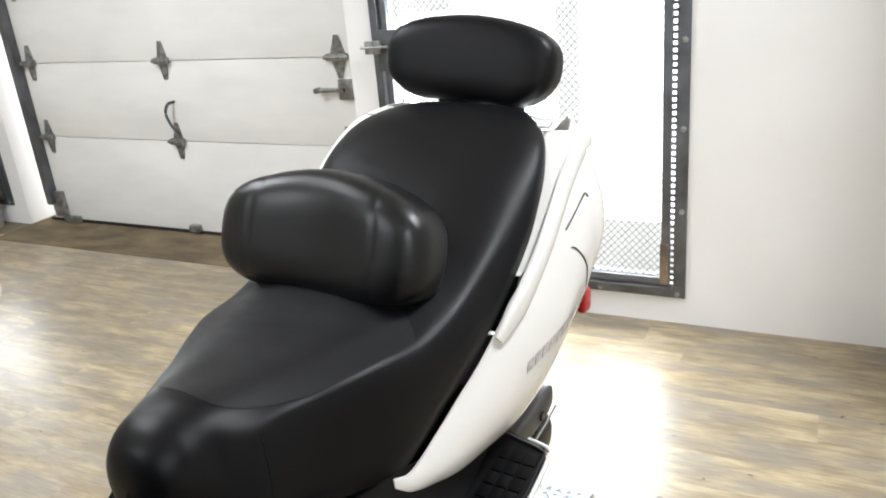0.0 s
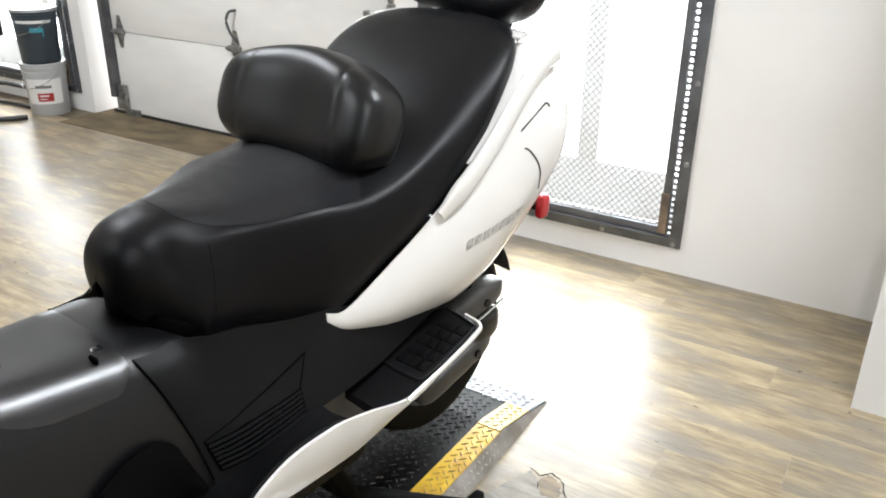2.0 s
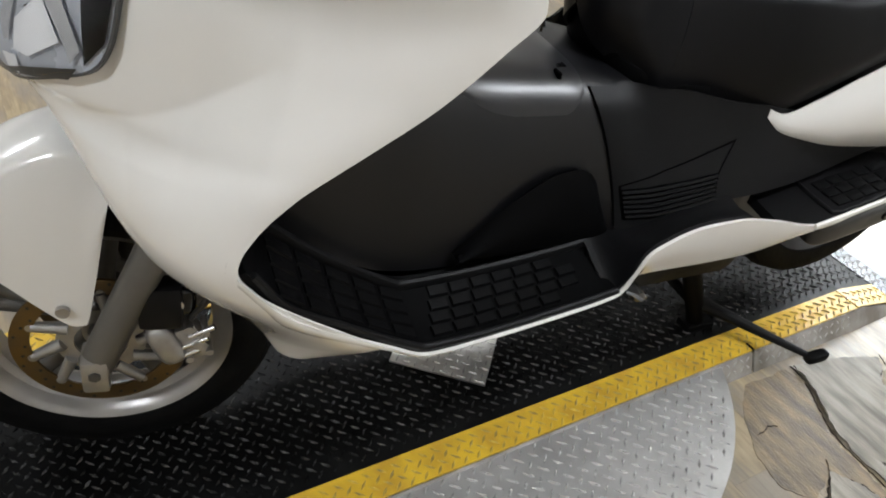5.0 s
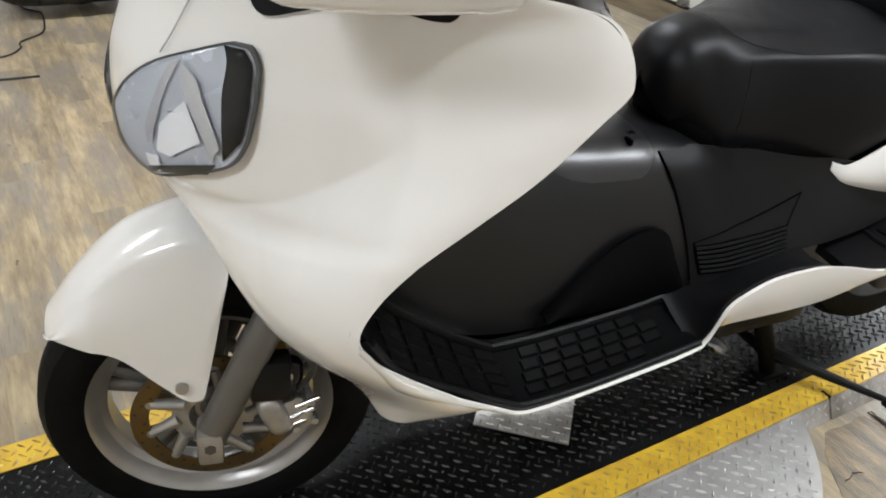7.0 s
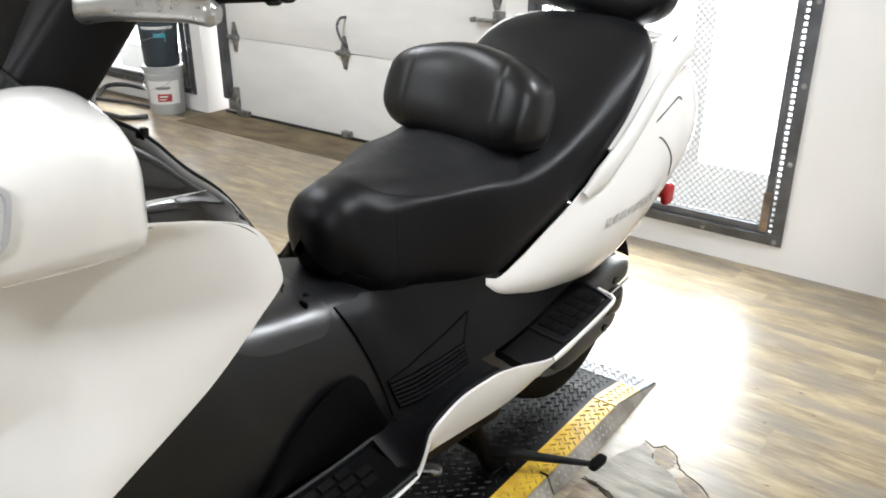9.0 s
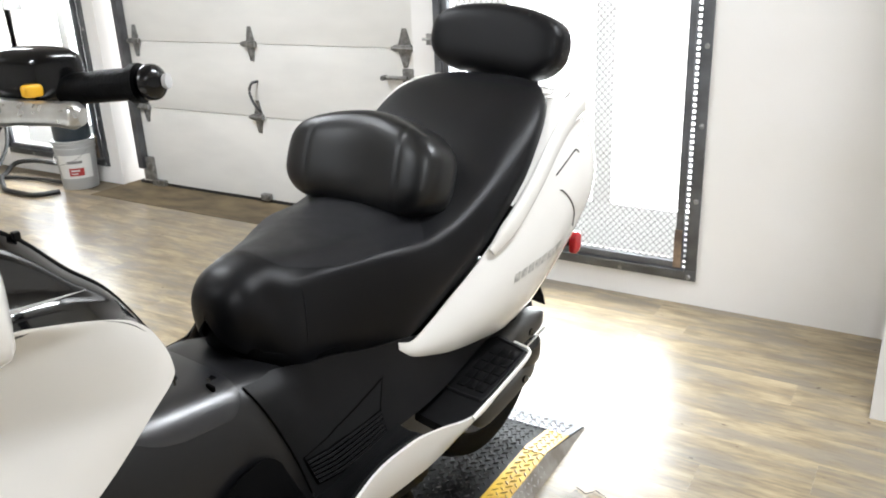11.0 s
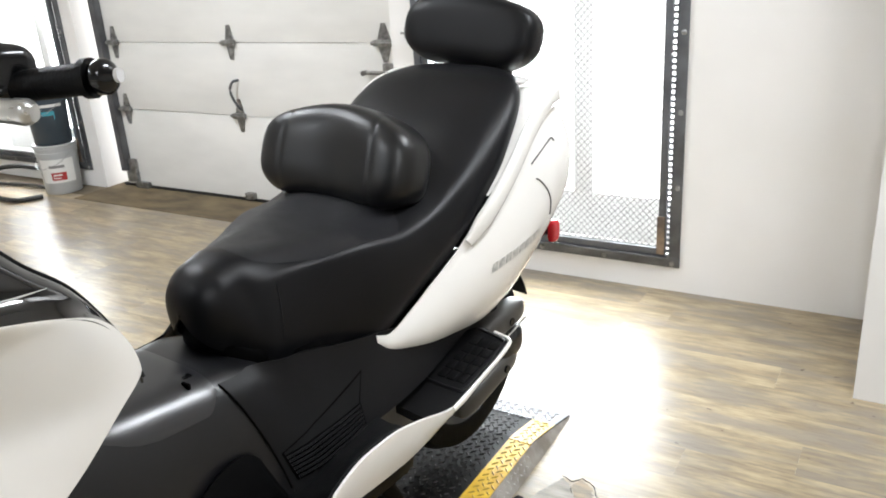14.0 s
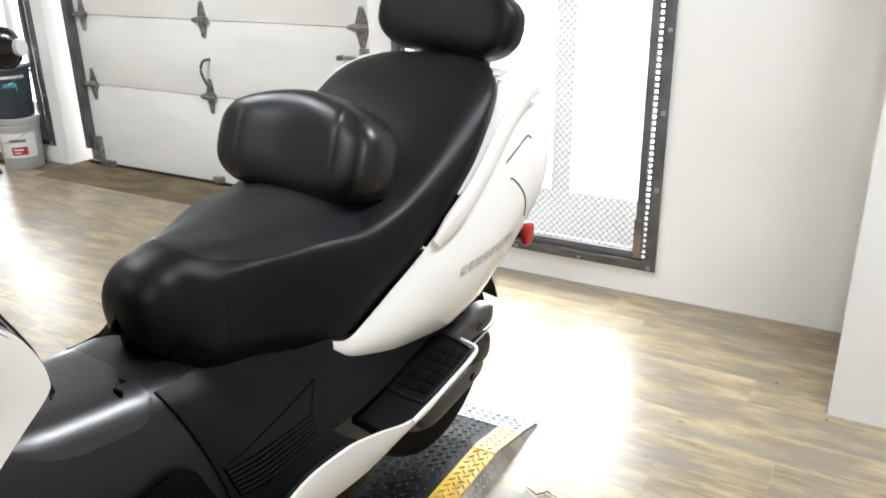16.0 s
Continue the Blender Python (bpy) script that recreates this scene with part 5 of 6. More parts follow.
# passenger backrest on the tail
bm = pillow(0.200, 0.060, 0.084, 0.012, -0.004, 0.0, 0.55)
for v in bm.verts:
    if v.co.z < 0:
        v.co.x *= 1 - 0.14 * (v.co.z / 0.08) ** 2
bmesh.ops.transform(bm, matrix=pose(-0.024, 1.80, 1.172, -14, 3, 0), verts=bm.verts)
part("passenger_backrest", bm, M_SEAT, bike, "black vinyl passenger backrest")
part("backrest_base", sweep([(-0.10, 1.79, 1.085), (0.0, 1.785, 1.092), (0.09, 1.79, 1.085)], 0.018, 0.026, n=12, seg=12, power=3), M_SEAT, bike, "black vinyl foot of the backrest")
for sx in (-0.06, 0.07):
    part("backrest_post", sweep([(sx, 1.80, 1.02), (sx, 1.80, 1.07), (sx, 1.80, 1.13)], 0.02, 0.014, n=6, seg=10), M_BLACKG, bike, "black backrest post")

# ---- white tail panels ----
TAIL = [
    (1.100, 0.648, 0.198, 0.632, 0.198, 0.000),
    (1.130, 0.640, 0.205, 0.608, 0.206, 0.003),
    (1.180, 0.670, 0.215, 0.594, 0.216, 0.010),
    (1.240, 0.713, 0.226, 0.583, 0.226, 0.016),
    (1.320, 0.768, 0.238, 0.575, 0.230, 0.024),
    (1.420, 0.848, 0.246, 0.571, 0.234, 0.034),
    (1.515, 0.938, 0.248, 0.590, 0.232, 0.046),
    (1.610, 1.033, 0.244, 0.636, 0.226, 0.054),
    (1.690, 1.078, 0.228, 0.680, 0.216, 0.062),
    (1.750, 1.088, 0.202, 0.738, 0.202, 0.074),
    (1.800, 1.065, 0.168, 0.792, 0.174, 0.066),
    (1.838, 1.025, 0.116, 0.858, 0.120, 0.034),
    (1.850, 0.985, 0.058, 0.895, 0.060, 0.008),
]


def tail_pt(y, u, lift=0.0):
    zt, xt, zb, xb, bg_ = interp(TAIL, y)
    x = xb + (xt - xb) * u + bg_ * math.sin(math.pi * min(1, u * 1.02) ** 0.8)
    return Vector((x + lift, y, zb + (zt - zb) * u))


for side in (1, -1):
    def S(p):
        return Vector((side * p.x + 0.014 * max(0, p.y - 1.1) / 0.6, p.y, p.z))
    rows = [[S(tail_pt(1.10 + 0.750 * i / 60, j / 18)) for j in range(19)] for i in range(61)]
    tail = part("tail_panel", thick(grid(rows), 0.004), M_PAINTW, bike, "pearl white tail side panel")
    rows = [[S(tail_pt(y, 1.0)), S(Vector((tail_pt(y, 1.0).x * 0.75, y, tail_pt(y, 1.0).z - 0.004))), S(Vector((tail_pt(y, 1.0).x * 0.35, y, tail_pt(y, 1.0).z - 0.030)))] for y in [1.44 + 0.235 * i / 20 for i in range(21)]]
    part("tail_ledge", thick(grid(rows), 0.003), M_PAINTW, bike, "white ledge under the seat edge")
    # grab rail along the upper edge
    gr = [(0.248, 1.350, 0.782), (0.262, 1.420, 0.846), (0.266, 1.500, 0.918), (0.262, 1.585, 0.996), (0.256, 1.660, 1.040), (0.250, 1.712, 1.052)]
    bm = sweep([S(Vector(p)) for p in gr], 0.0115, 0.021, n=40, seg=14, power=3.0, taper=lambda k: 0.55 + 0.45 * min(1, k / 0.12) if k < 0.12 else 1.0)
    part("grab_rail", bm, M_PAINTW, bike, "white grab rail")
    # Solid dark strip standing for the shade between rail and seat
    bm = sweep([S(Vector(p)) for p in ((0.250, 1.395, 0.848), (0.256, 1.43, 0.868), (0.254, 1.475, 0.892))], 0.005, 0.008, n=10, seg=8, taper=lambda k: 1.1 - 2.0 * abs(k - 0.5))
    part("rail_gap", bm, M_GROOVE, bike, "dark strip for the shade under the rail")
    # shut lines
    for pts in (((1.672, 0.695), (1.664, 0.725), (1.650, 0.735), (1.600, 0.755), (1.572, 0.775)), ((1.578, 0.67), (1.590, 0.63), (1.615, 0.52), (1.633, 0.42), (1.640, 0.31))):
        pp = [S(tail_pt(y, u, 0.0006)) for y, u in pts]
        bm = sweep(pp, 0.0018, 0.0018, n=16, seg=6)
        part("shut_line", bm, M_CASE, tail, "thin dark joint")
    # maker's script as plain grey bars
    def at_z(y, z):
        zt, xt, zb, xb, bg_ = interp(TAIL, y)
        return S(tail_pt(y, (z - zb) / (zt - zb), 0.0012))
    for k in range(8):
        ya = 1.405 + 0.023 * k
        z0 = 0.698 + 0.22 * (ya - 1.405)
        q = [(ya, z0), (ya + 0.018, z0 + 0.004), (ya + 0.022, z0 + 0.024), (ya + 0.004, z0 + 0.020)]
        bm = bmesh.new()
        bm.faces.new([bm.verts.new(at_z(y, z)) for y, z in q])
        part("script_bar", thick(bm, 0.0004), M_DECAL, tail, "grey decal bar")
    # reflector on a short arm
    part("reflector_arm", cyl((side * 0.17, 1.72, 0.690), (side * 0.236, 1.745, 0.692), 0.011, seg=12), M_BLACKP, bike, "black reflector arm")
    bm = blob(0.012, 0.019, 0.029, 0.55, 0.55, 24, 14, warp=lambda p: Vector((side * (0.248 + p.x), 1.752 + p.y, 0.692 + p.z)))
    part("reflector", bm, M_RED, bike, "red side reflector")
    part("tail_bracket", box(side * 0.19 - 0.012, side * 0.19 + 0.012, 1.70, 1.735, 0.635, 0.675, 0.004), M_BLACKP, bike, "black bracket")
# closing pieces between the tail panels
bm = grid([[Vector((0.20 * (1 - 2 * j / 8) * (1 - 0.5 * (i / 6) ** 2), 1.60 + 0.225 * i / 6, 0.655 + 0.22 * i / 6)) for j in range(9)] for i in range(7)])
part("tail_underside", thick(bm, 0.004), M_BLACKP, bike, "black tail underside")
bm = grid([[Vector((0.21 * (1 - 2 * j / 8) * (1 - 0.65 * (i / 6) ** 2), 1.655 + 0.18 * i / 6, 1.080 + 0.012 * min(1, i / 2) - 0.06 * (i / 6) ** 2)) for j in range(9)] for i in range(7)])
part("tail_top", thick(bm, 0.004), M_PAINTW, bike, "white tail top")

# ---- wheels; the front one is turned a little ----
STEER = pose(0.0, 0.030, -0.029, 0, 0, -11)

def tyre(c, R, half, r_in, parent):
    prof = [(-half * 0.62, r_in), (-half * 0.9, r_in + 0.016), (-half, R - 0.045), (-half * 0.86, R - 0.018), (-half * 0.5, R - 0.004), (0, R), (half * 0.5, R - 0.004), (half * 0.86, R - 0.018), (half, R - 0.045), (half * 0.9, r_in + 0.016), (half * 0.62, r_in)]
    return part("tyre", lathe(prof, 72, "x", c), M_RUBBER, parent, "black road tyre")


FW = Vector((0.0, 0.0, 0.2745))
fwheel = part("front_wheel", lathe([(-0.02, 0.030), (0.045, 0.030), (0.045, 0.022), (-0.045, 0.022), (-0.045, 0.030)], 32, "x", FW), M_CAST, bike, "silver cast front wheel")
fwheel.matrix_local = STEER
tyre(FW, 0.2745, 0.060, 0.186, fwheel)
prof = [(-0.052, 0.203), (-0.050, 0.196), (-0.040, 0.188), (-0.025, 0.176), (0.025, 0.176), (0.040, 0.188), (0.050, 0.196), (0.052, 0.203), (0.046, 0.204), (0.032, 0.183), (0.02, 0.168), (-0.02, 0.168), (-0.032, 0.183), (-0.046, 0.204)]
rim = part("rim", lathe(prof, 72, "x", FW), M_RIM, fwheel, "silver rim")
for k in range(5):
    a = 2 * math.pi * k / 5 + 0.3
    for da in (-0.10, 0.10):
        p0 = FW + Vector((0.0, 0.035 * math.cos(a), 0.035 * math.sin(a)))
        p1 = FW + Vector((0.0, 0.175 * math.cos(a + da), 0.175 * math.sin(a + da)))
        part("spoke", sweep([p0, (p0 + p1) / 2, p1], 0.016, 0.016, n=6, seg=10, up=(1, 0, 0)), M_FORK, fwheel)
for side in (1, -1):
    cx = side * 0.066
    bm = bmesh.new()
    n = 72
    # perforated ring
    grid([[FW + Vector((cx + dx, r * math.cos(2 * math.pi * j / n), r * math.sin(2 * math.pi * j / n))) for j in range(n)] for dx, r in ((-0.0022, 0.101), (0.0022, 0.101), (0.0022, 0.130), (-0.0022, 0.130), (-0.0022, 0.101))], bm, loop=True)
    dsk = part("brake_disc", bm, M_DISC, fwheel, "bronze coloured brake disc")
    hole = bmesh.new()
    add_cyl(hole, (0, 0, 0), (side * 0.0006, 0, 0), 0.0026, seg=8)
    first = None
    for k in range(36):
        a = 2 * math.pi * k / 36
        r = (0.108, 0.1155, 0.123)[k % 3]
        o = part("disc_hole", hole, M_HOLE, dsk) if first is None else new("disc_hole", first.data)
        first = first or o
        o.parent = dsk
        o.location = FW + Vector((cx + side * 0.0025, r * math.cos(a), r * math.sin(a)))
    bm = bmesh.new()
    grid([[FW + Vector((cx * 0.98, r * math.cos(2 * math.pi * j / 48), r * math.sin(2 * math.pi * j / 48))) for j in range(48)] for r in (0.040, 0.066)], bm, loop=True)
    car = part("disc_carrier", thick(bm, 0.005), M_CAST, fwheel, "cast disc carrier")
    for k in range(10):
        a = 2 * math.pi * k / 10
        p0 = FW + Vector((cx * 0.98, 0.055 * math.cos(a), 0.055 * math.sin(a)))
        p1 = FW + Vector((cx * 0.98, 0.103 * math.cos(a + 0.25), 0.103 * math.sin(a + 0.25)))
        part("carrier_arm", cyl(p0, p1, 0.011, 0.008, seg=10), M_CAST, fwheel)
        part("disc_bobbin", cyl(p1 - Vector((0.004, 0, 0)), p1 + Vector((0.004, 0, 0)), 0.008, seg=10), M_RIM, fwheel)
    # fork leg, caliper
    top = Vector((side * 0.100, 0.165, 0.66))
    bot = Vector((side * 0.100, -0.006, 0.262))
    leg = part("fork_leg", sweep([bot, bot * 0.6 + top * 0.4, top], 0.027, 0.027, n=12, seg=18, taper=lambda k: 1.0), M_FORK, bike, "grey painted fork leg")
    leg.matrix_local = STEER
    bm = bmesh.new()
    add_box(bm, -0.026, 0.026, -0.020, 0.020, -0.035, 0.03, 0.007, Matrix.Translation(bot + Vector((side * 0.002, 0, -0.002))))
    part("axle_clamp", bm, M_CAST, leg, "cast axle clamp")
    part("axle_bolt", cyl(bot + Vector((side * 0.020, 0, 0)), bot + Vector((side * 0.030, 0, 0)), 0.010, seg=6), M_CASE, leg)
    cal = part("brake_caliper", blob(0.022, 0.022, 0.042, 0.6, 0.6, 24, 14, warp=lambda p: Vector((side * 0.096, 0.098, 0.300)) + (pose(0, 0, 0, 22) @ Vector((side * p.x, p.y, p.z)))), M_CAST, bike, "silver brake caliper")
    cal.matrix_local = STEER
    bm = bmesh.new()
    for dy, dz, rr_ in ((0.030, 0.03, 0.007), (0.042, -0.005, 0.008), (0.03, -0.035, 0.006), (0.055, 0.02, 0.005), (0.06, -0.02, 0.006)):
        add_cyl(bm, Vector((side * 0.072, 0.098 + dy, 0.305 + dz)), Vector((side * 0.112, 0.098 + dy + 0.004, 0.305 + dz)), rr_, seg=10)
    part("caliper_bridge", bm, M_CAST, cal, "bright caliper bridge and pins")
    bm = bmesh.new()
    add_box(bm, -0.016, 0.016, -0.020, 0.020, -0.034, 0.034, 0.008, Matrix.Translation((side * 0.090, 0.136, 0.300)) @ pose(0, 0, 0, 24))
    add_box(bm, -0.010, 0.010, -0.012, 0.012, -0.020, 0.022, 0.006, Matrix.Translation((side * 0.098, 0.082, 0.352)) @ pose(0, 0, 0, -18))
    part("caliper_body", bm, M_CAST, cal, "silver caliper body")
    for dy, dz in ((0.128, 0.278), (0.140, 0.302), (0.150, 0.325)):
        part("caliper_rib", cyl((side * 0.106, dy - 0.018, dz - 0.008), (side * 0.106, dy + 0.020, dz + 0.010), 0.0045, seg=10), M_CHROME, cal)
    part("caliper_bracket", blob(0.014, 0.040, 0.030, 0.6, 0.6, 20, 12, warp=lambda p: Vector((side * 0.094, 0.105, 0.385)) + p), M_BLACKG, cal, "black caliper bracket")
    part("banjo_bolt", cyl((side * 0.104, 0.118, 0.392), (side * 0.116, 0.118, 0.392), 0.009, seg=12), M_CHROME, cal, "bright bolt")
    part("brake_hose", sweep([(side * 0.10, 0.135, 0.35), (side * 0.115, 0.165, 0.42), (side * 0.105, 0.16, 0.52), (side * 0.09, 0.17, 0.62)], 0.005, n=18, seg=8), M_HOSE, bike, "black brake hose").matrix_local = STEER
    part("hose_bracket", box(side * 0.10 - 0.020, side * 0.10 + 0.020, 0.060, 0.125, 0.345, 0.425, 0.010), M_BLACKP, bike, "black bracket on the fork").matrix_local = STEER

# front fender: crown over the tyre and deep side panels
UP = [(0.0, -0.216, 0.478), (0.2, -0.170, 0.538), (0.45, -0.100, 0.604), (0.7, -0.020, 0.642), (0.88, 0.032, 0.644), (1.0, 0.058, 0.630)]
LO = [(0.0, -0.216, 0.466), (0.2, -0.170, 0.458), (0.45, -0.112, 0.438), (0.65, -0.052, 0.372), (0.75, -0.020, 0.340), (0.82, 0.002, 0.338), (0.90, 0.018, 0.400), (1.0, 0.044, 0.530)]
bm = bmesh.new()
rows = []
for i in range(41):
    t = i / 40
    uy, uz = interp(UP, t)
    ly, lz = interp(LO, t)
    w = 0.050 + 0.040 * min(1, t / 0.3) ** 0.6
    row = []
    for j in range(33):
        u = -1 + 2 * j / 32
        au = abs(u)
        if au < 0.4:
            k = au / 0.4
            p = Vector((w * 0.80 * math.sin(k * math.pi / 2), uy, uz - 0.030 * (1 - math.cos(k * math.pi / 2))))
        else:
            k = (au - 0.4) / 0.6
            p = Vector((w * (0.80 + 0.24 * math.sin(min(1, k * 1.6) * math.pi / 2) - 0.06 * k), uy + (ly - uy) * k, (uz - 0.030) + (lz - uz + 0.030) * k))
        row.append(Vector((math.copysign(p.x, u), p.y, p.z)))
    rows.append(row)
grid(rows, bm)
fend = part("front_fender", bm, M_PAINTW, bike, "pearl white front fender")
fend.matrix_local = pose(0.0, 0.014, -0.032, 0, 0, -11)
for side in (1, -1):
    part("fender_bolt", cyl((side * 0.086, -0.026, 0.372), (side * 0.096, -0.026, 0.372), 0.010, seg=14), M_RIM, fend, "silver screw")

RW = Vector((0.0, 1.625, 0.335))
rwheel = part("rear_wheel", lathe([(-0.06, 0.04), (0.06, 0.04), (0.06, 0.02), (-0.06, 0.02)], 28, "x", RW), M_CASE, bike, "dark rear wheel")
tyre(RW, 0.272, 0.080, 0.178, rwheel)
part("rim", lathe([(-0.07, 0.19), (-0.03, 0.165), (0.03, 0.165), (0.07, 0.19), (0.062, 0.19), (0.03, 0.155), (-0.03, 0.155), (-0.062, 0.19)], 56, "x", RW), M_CASE, rwheel)
part("wheel_web", lathe([(-0.012, 0.03), (0.012, 0.03), (0.012, 0.16), (-0.012, 0.16)], 40, "x", RW), M_CASE, rwheel)
# engine and swingarm cases on the left
case = part("swingarm_case", sweep([(0.135, 1.05, 0.40), (0.160, 1.25, 0.42), (0.175, 1.45, 0.42), (0.165, 1.63, 0.40)], 0.030, 0.080, n=20, seg=16, power=3, taper=lambda k: 1 - 0.15 * k), M_CASE, bike, "dark cast swingarm case")
bm = blob(0.030, 0.115, 0.030, 0.5, 0.5, 26, 14, warp=lambda p: Vector((0.200 + p.x, 1.545 + p.y, 0.500 + p.z + 0.10 * p.y)))
part("case_cover", bm, M_GREYC, case, "rounded dark grey cover")
bm = blob(0.030, 0.060, 0.046, 0.7, 0.7, 26, 14, warp=lambda p: Vector((0.198 + p.x, 1.60 + p.y, 0.425 + p.z)))
part("case_cover", bm, M_BLACKG, case, "round black cover")
bm = blob(0.028, 0.13, 0.030, 0.5, 0.5, 26, 14, warp=lambda p: Vector((0.200 + p.x, 1.50 + p.y, 0.362 + p.z + 0.22 * p.y)))
part("case_cover", bm, M_GREYC, case, "lower grey cast cover")
part("trim_edge", sweep([(0.232, 1.44, 0.462), (0.234, 1.54, 0.470), (0.230, 1.645, 0.486)], 0.003, n=10, seg=6), M_CHROME, case, "bright edge")
for p in ((0.226, 1.575, 0.500), (0.226, 1.555, 0.375)):
    part("cover_bolt", cyl(p, Vector(p) + Vector((0.008, 0, 0)), 0.010, seg=12), M_BLACKG, case)
part("plate_bracket", box(0.13, 0.16, 1.62, 1.66, 0.54, 0.66, 0.006, pose(0, 0, 0)), M_CASE, bike, "dark plate bracket")
part("inner_fender", box(-0.16, 0.17, 1.38, 1.60, 0.50, 0.66, 0.03), M_BLACKP, bike, "black inner fender")
part("shock_absorber", sweep([(0.17, 1.58, 0.44), (0.165, 1.55, 0.55), (0.15, 1.52, 0.65)], 0.028, 0.028, n=8, seg=14), M_BLACKG, bike, "black rear shock")
part("rear_hugger", thick(grid([[RW + Vector((0.095 * (1 - 2 * j / 8), (0.292 - 0.01 * abs(j - 4) / 4) * math.cos(radians(20 + 110 * i / 14)), (0.292 - 0.01 * abs(j - 4) / 4) * math.sin(radians(20 + 110 * i / 14)))) for j in range(9)] for i in range(15)]), 0.004), M_BLACKP, bike, "black rear mudguard")
part("engine_block", box(-0.15, 0.14, 0.80, 1.30, 0.19, 0.52, 0.04), M_MATTE, bike, "dark engine block")
part("belly_pan", box(-0.20, 0.20, 0.30, 0.86, 0.27, 0.36, 0.04), M_MATTE, bike, "black belly pan")
part("radiator_cowl", box(-0.15, 0.15, 0.21, 0.32, 0.34, 0.66, 0.03), M_BLACKP, bike, "black radiator cowl")
part("muffler", sweep([(-0.18, 1.0, 0.30), (-0.21, 1.3, 0.34), (-0.22, 1.8, 0.44)], 0.06, 0.07, n=14, seg=18, power=2.6), M_CHROME, bike, "silver muffler")

# centre stand, down, with its foot lever
st = part("centre_stand", sweep([(0.105, 1.13, 0.36), (0.108, 1.19, 0.22), (0.110, 1.255, 0.09), (0.108, 1.29, 0.02)], 0.016, 0.022, n=16, seg=10), M_BLACKSHADE, bike, "black centre stand with a foot lever")
part("stand_leg", sweep([(-0.105, 1.13, 0.36), (-0.108, 1.19, 0.22), (-0.110, 1.255, 0.09), (-0.108, 1.29, 0.02)], 0.016, 0.022, n=16, seg=10), M_MATTE, st)
for sx in (-1, 1):
    part("stand_shoe", box(sx * 0.108 - 0.022, sx * 0.108 + 0.022, 1.255, 1.335, 0.001, 0.022, 0.006), M_MATTE, st)
part("cross_tube", cyl((-0.105, 1.24, 0.10), (0.105, 1.24, 0.10), 0.013, seg=14), M_MATTE, st)
part("foot_lever", sweep([(0.095, 1.275, 0.075), (0.15, 1.325, 0.068), (0.23, 1.390, 0.060), (0.315, 1.455, 0.055)], 0.014, 0.013, n=26, seg=10, taper=lambda k: 1.7 - 1.15 * k ** 0.6), M_MATTE, st, "black foot lever")
part("lever_pad", blob(0.013, 0.020, 0.012, 0.5, 0.5, 18, 10, warp=lambda p: Vector((0.315 + p.x + 0.3 * p.y, 1.458 + p.y, 0.060 + p.z + 0.5 * p.y))), M_MATTE, st, "black lever end")
part("foot_peg_bracket", sweep([(0.275, 0.79, 0.395), (0.285, 0.84, 0.375), (0.285, 0.87, 0.35), (0.26, 0.88, 0.33)], 0.016, 0.012, n=12, seg=10), M_BLACKG, bike, "small black bracket")

# ---- handlebar ----
bar = part("handlebar", sweep([(0.400, 0.452, 1.258), (0.30, 0.405, 1.246), (0.18, 0.36, 1.250), (0.08, 0.33, 1.21), (0.0, 0.325, 1.19), (-0.08, 0.33, 1.21), (-0.18, 0.36, 1.250), (-0.30, 0.405, 1.246), (-0.400, 0.452, 1.258)], 0.012, n=48, seg=12), M_BLACKG, bike, "black tubular handlebar")
for side in (1, -1):
    a, b_ = Vector((side * 0.399, 0.4515, 1.258)), Vector((side * 0.322, 0.4155, 1.249))
    d = (a - b_).normalized()
    grip = sweep([b_, (a + b_) / 2, a], 0.0165, 0.0165, n=60, seg=24, taper=lambda k: 1.0 + 0.008 * math.sin(k * 130))
    part("grip", grip, M_TREAD, bar, "black rubber grip")
    part("grip_flange", cyl(a - d * 0.004, a + d * 0.004, 0.0205, seg=24), M_TREAD, bar)
    we = sweep([a + d * 0.003, a + d * 0.018, a + d * 0.031], 0.0185, 0.0185, n=16, seg=24, taper=lambda k: max(0.25, (1 - abs(2 * k - 0.85) ** 2.6 * 0.55)))
    weight = part("bar_end", we, M_BLACKG, bar, "black rounded bar end weight")
    part("bar_end_screw", cyl(a + d * 0.031, a + d * 0.035, 0.0075, seg=16), M_LAMPRIM, weight, "pale screw")
    sw = blob(0.034, 0.032, 0.031, 0.6, 0.6, 30, 20, warp=lambda p: Vector((side * (0.298 + p.x), 0.402 + p.y + 0.4 * p.x, 1.262 + p.z)))
    sg = part("switch_block", sw, M_BLACKG, bar, "black switch block")
    part("switch_button", blob(0.006, 0.010, 0.0065, 0.45, 0.45, 20, 12, warp=lambda p: Vector((side * 0.324 + p.x, 0.380 + p.y, 1.252 + p.z))), M_YELLOWB, sg, "yellow switch")
    lev = sweep([(side * 0.232, 0.330, 1.224), (side * 0.268, 0.345, 1.229), (side * 0.315, 0.368, 1.231), (side * 0.352, 0.387, 1.231), (side * 0.376, 0.401, 1.229)], 0.014, 0.0135, n=30, seg=14, power=2.6, taper=lambda k: 1.25 - 0.5 * k if k < 0.7 else (0.90 + 0.5 * (k - 0.7) if k < 0.93 else 1.0 - 5 * (k - 0.93)))
    part("brake_lever", lev, M_LEVER, bar, "cast alloy brake lever")
    part("master_cylinder", box(side * 0.185 - 0.03, side * 0.185 + 0.03, 0.315, 0.36, 1.245, 1.31, 0.008), M_BLACKG, bar, "black brake fluid reservoir")
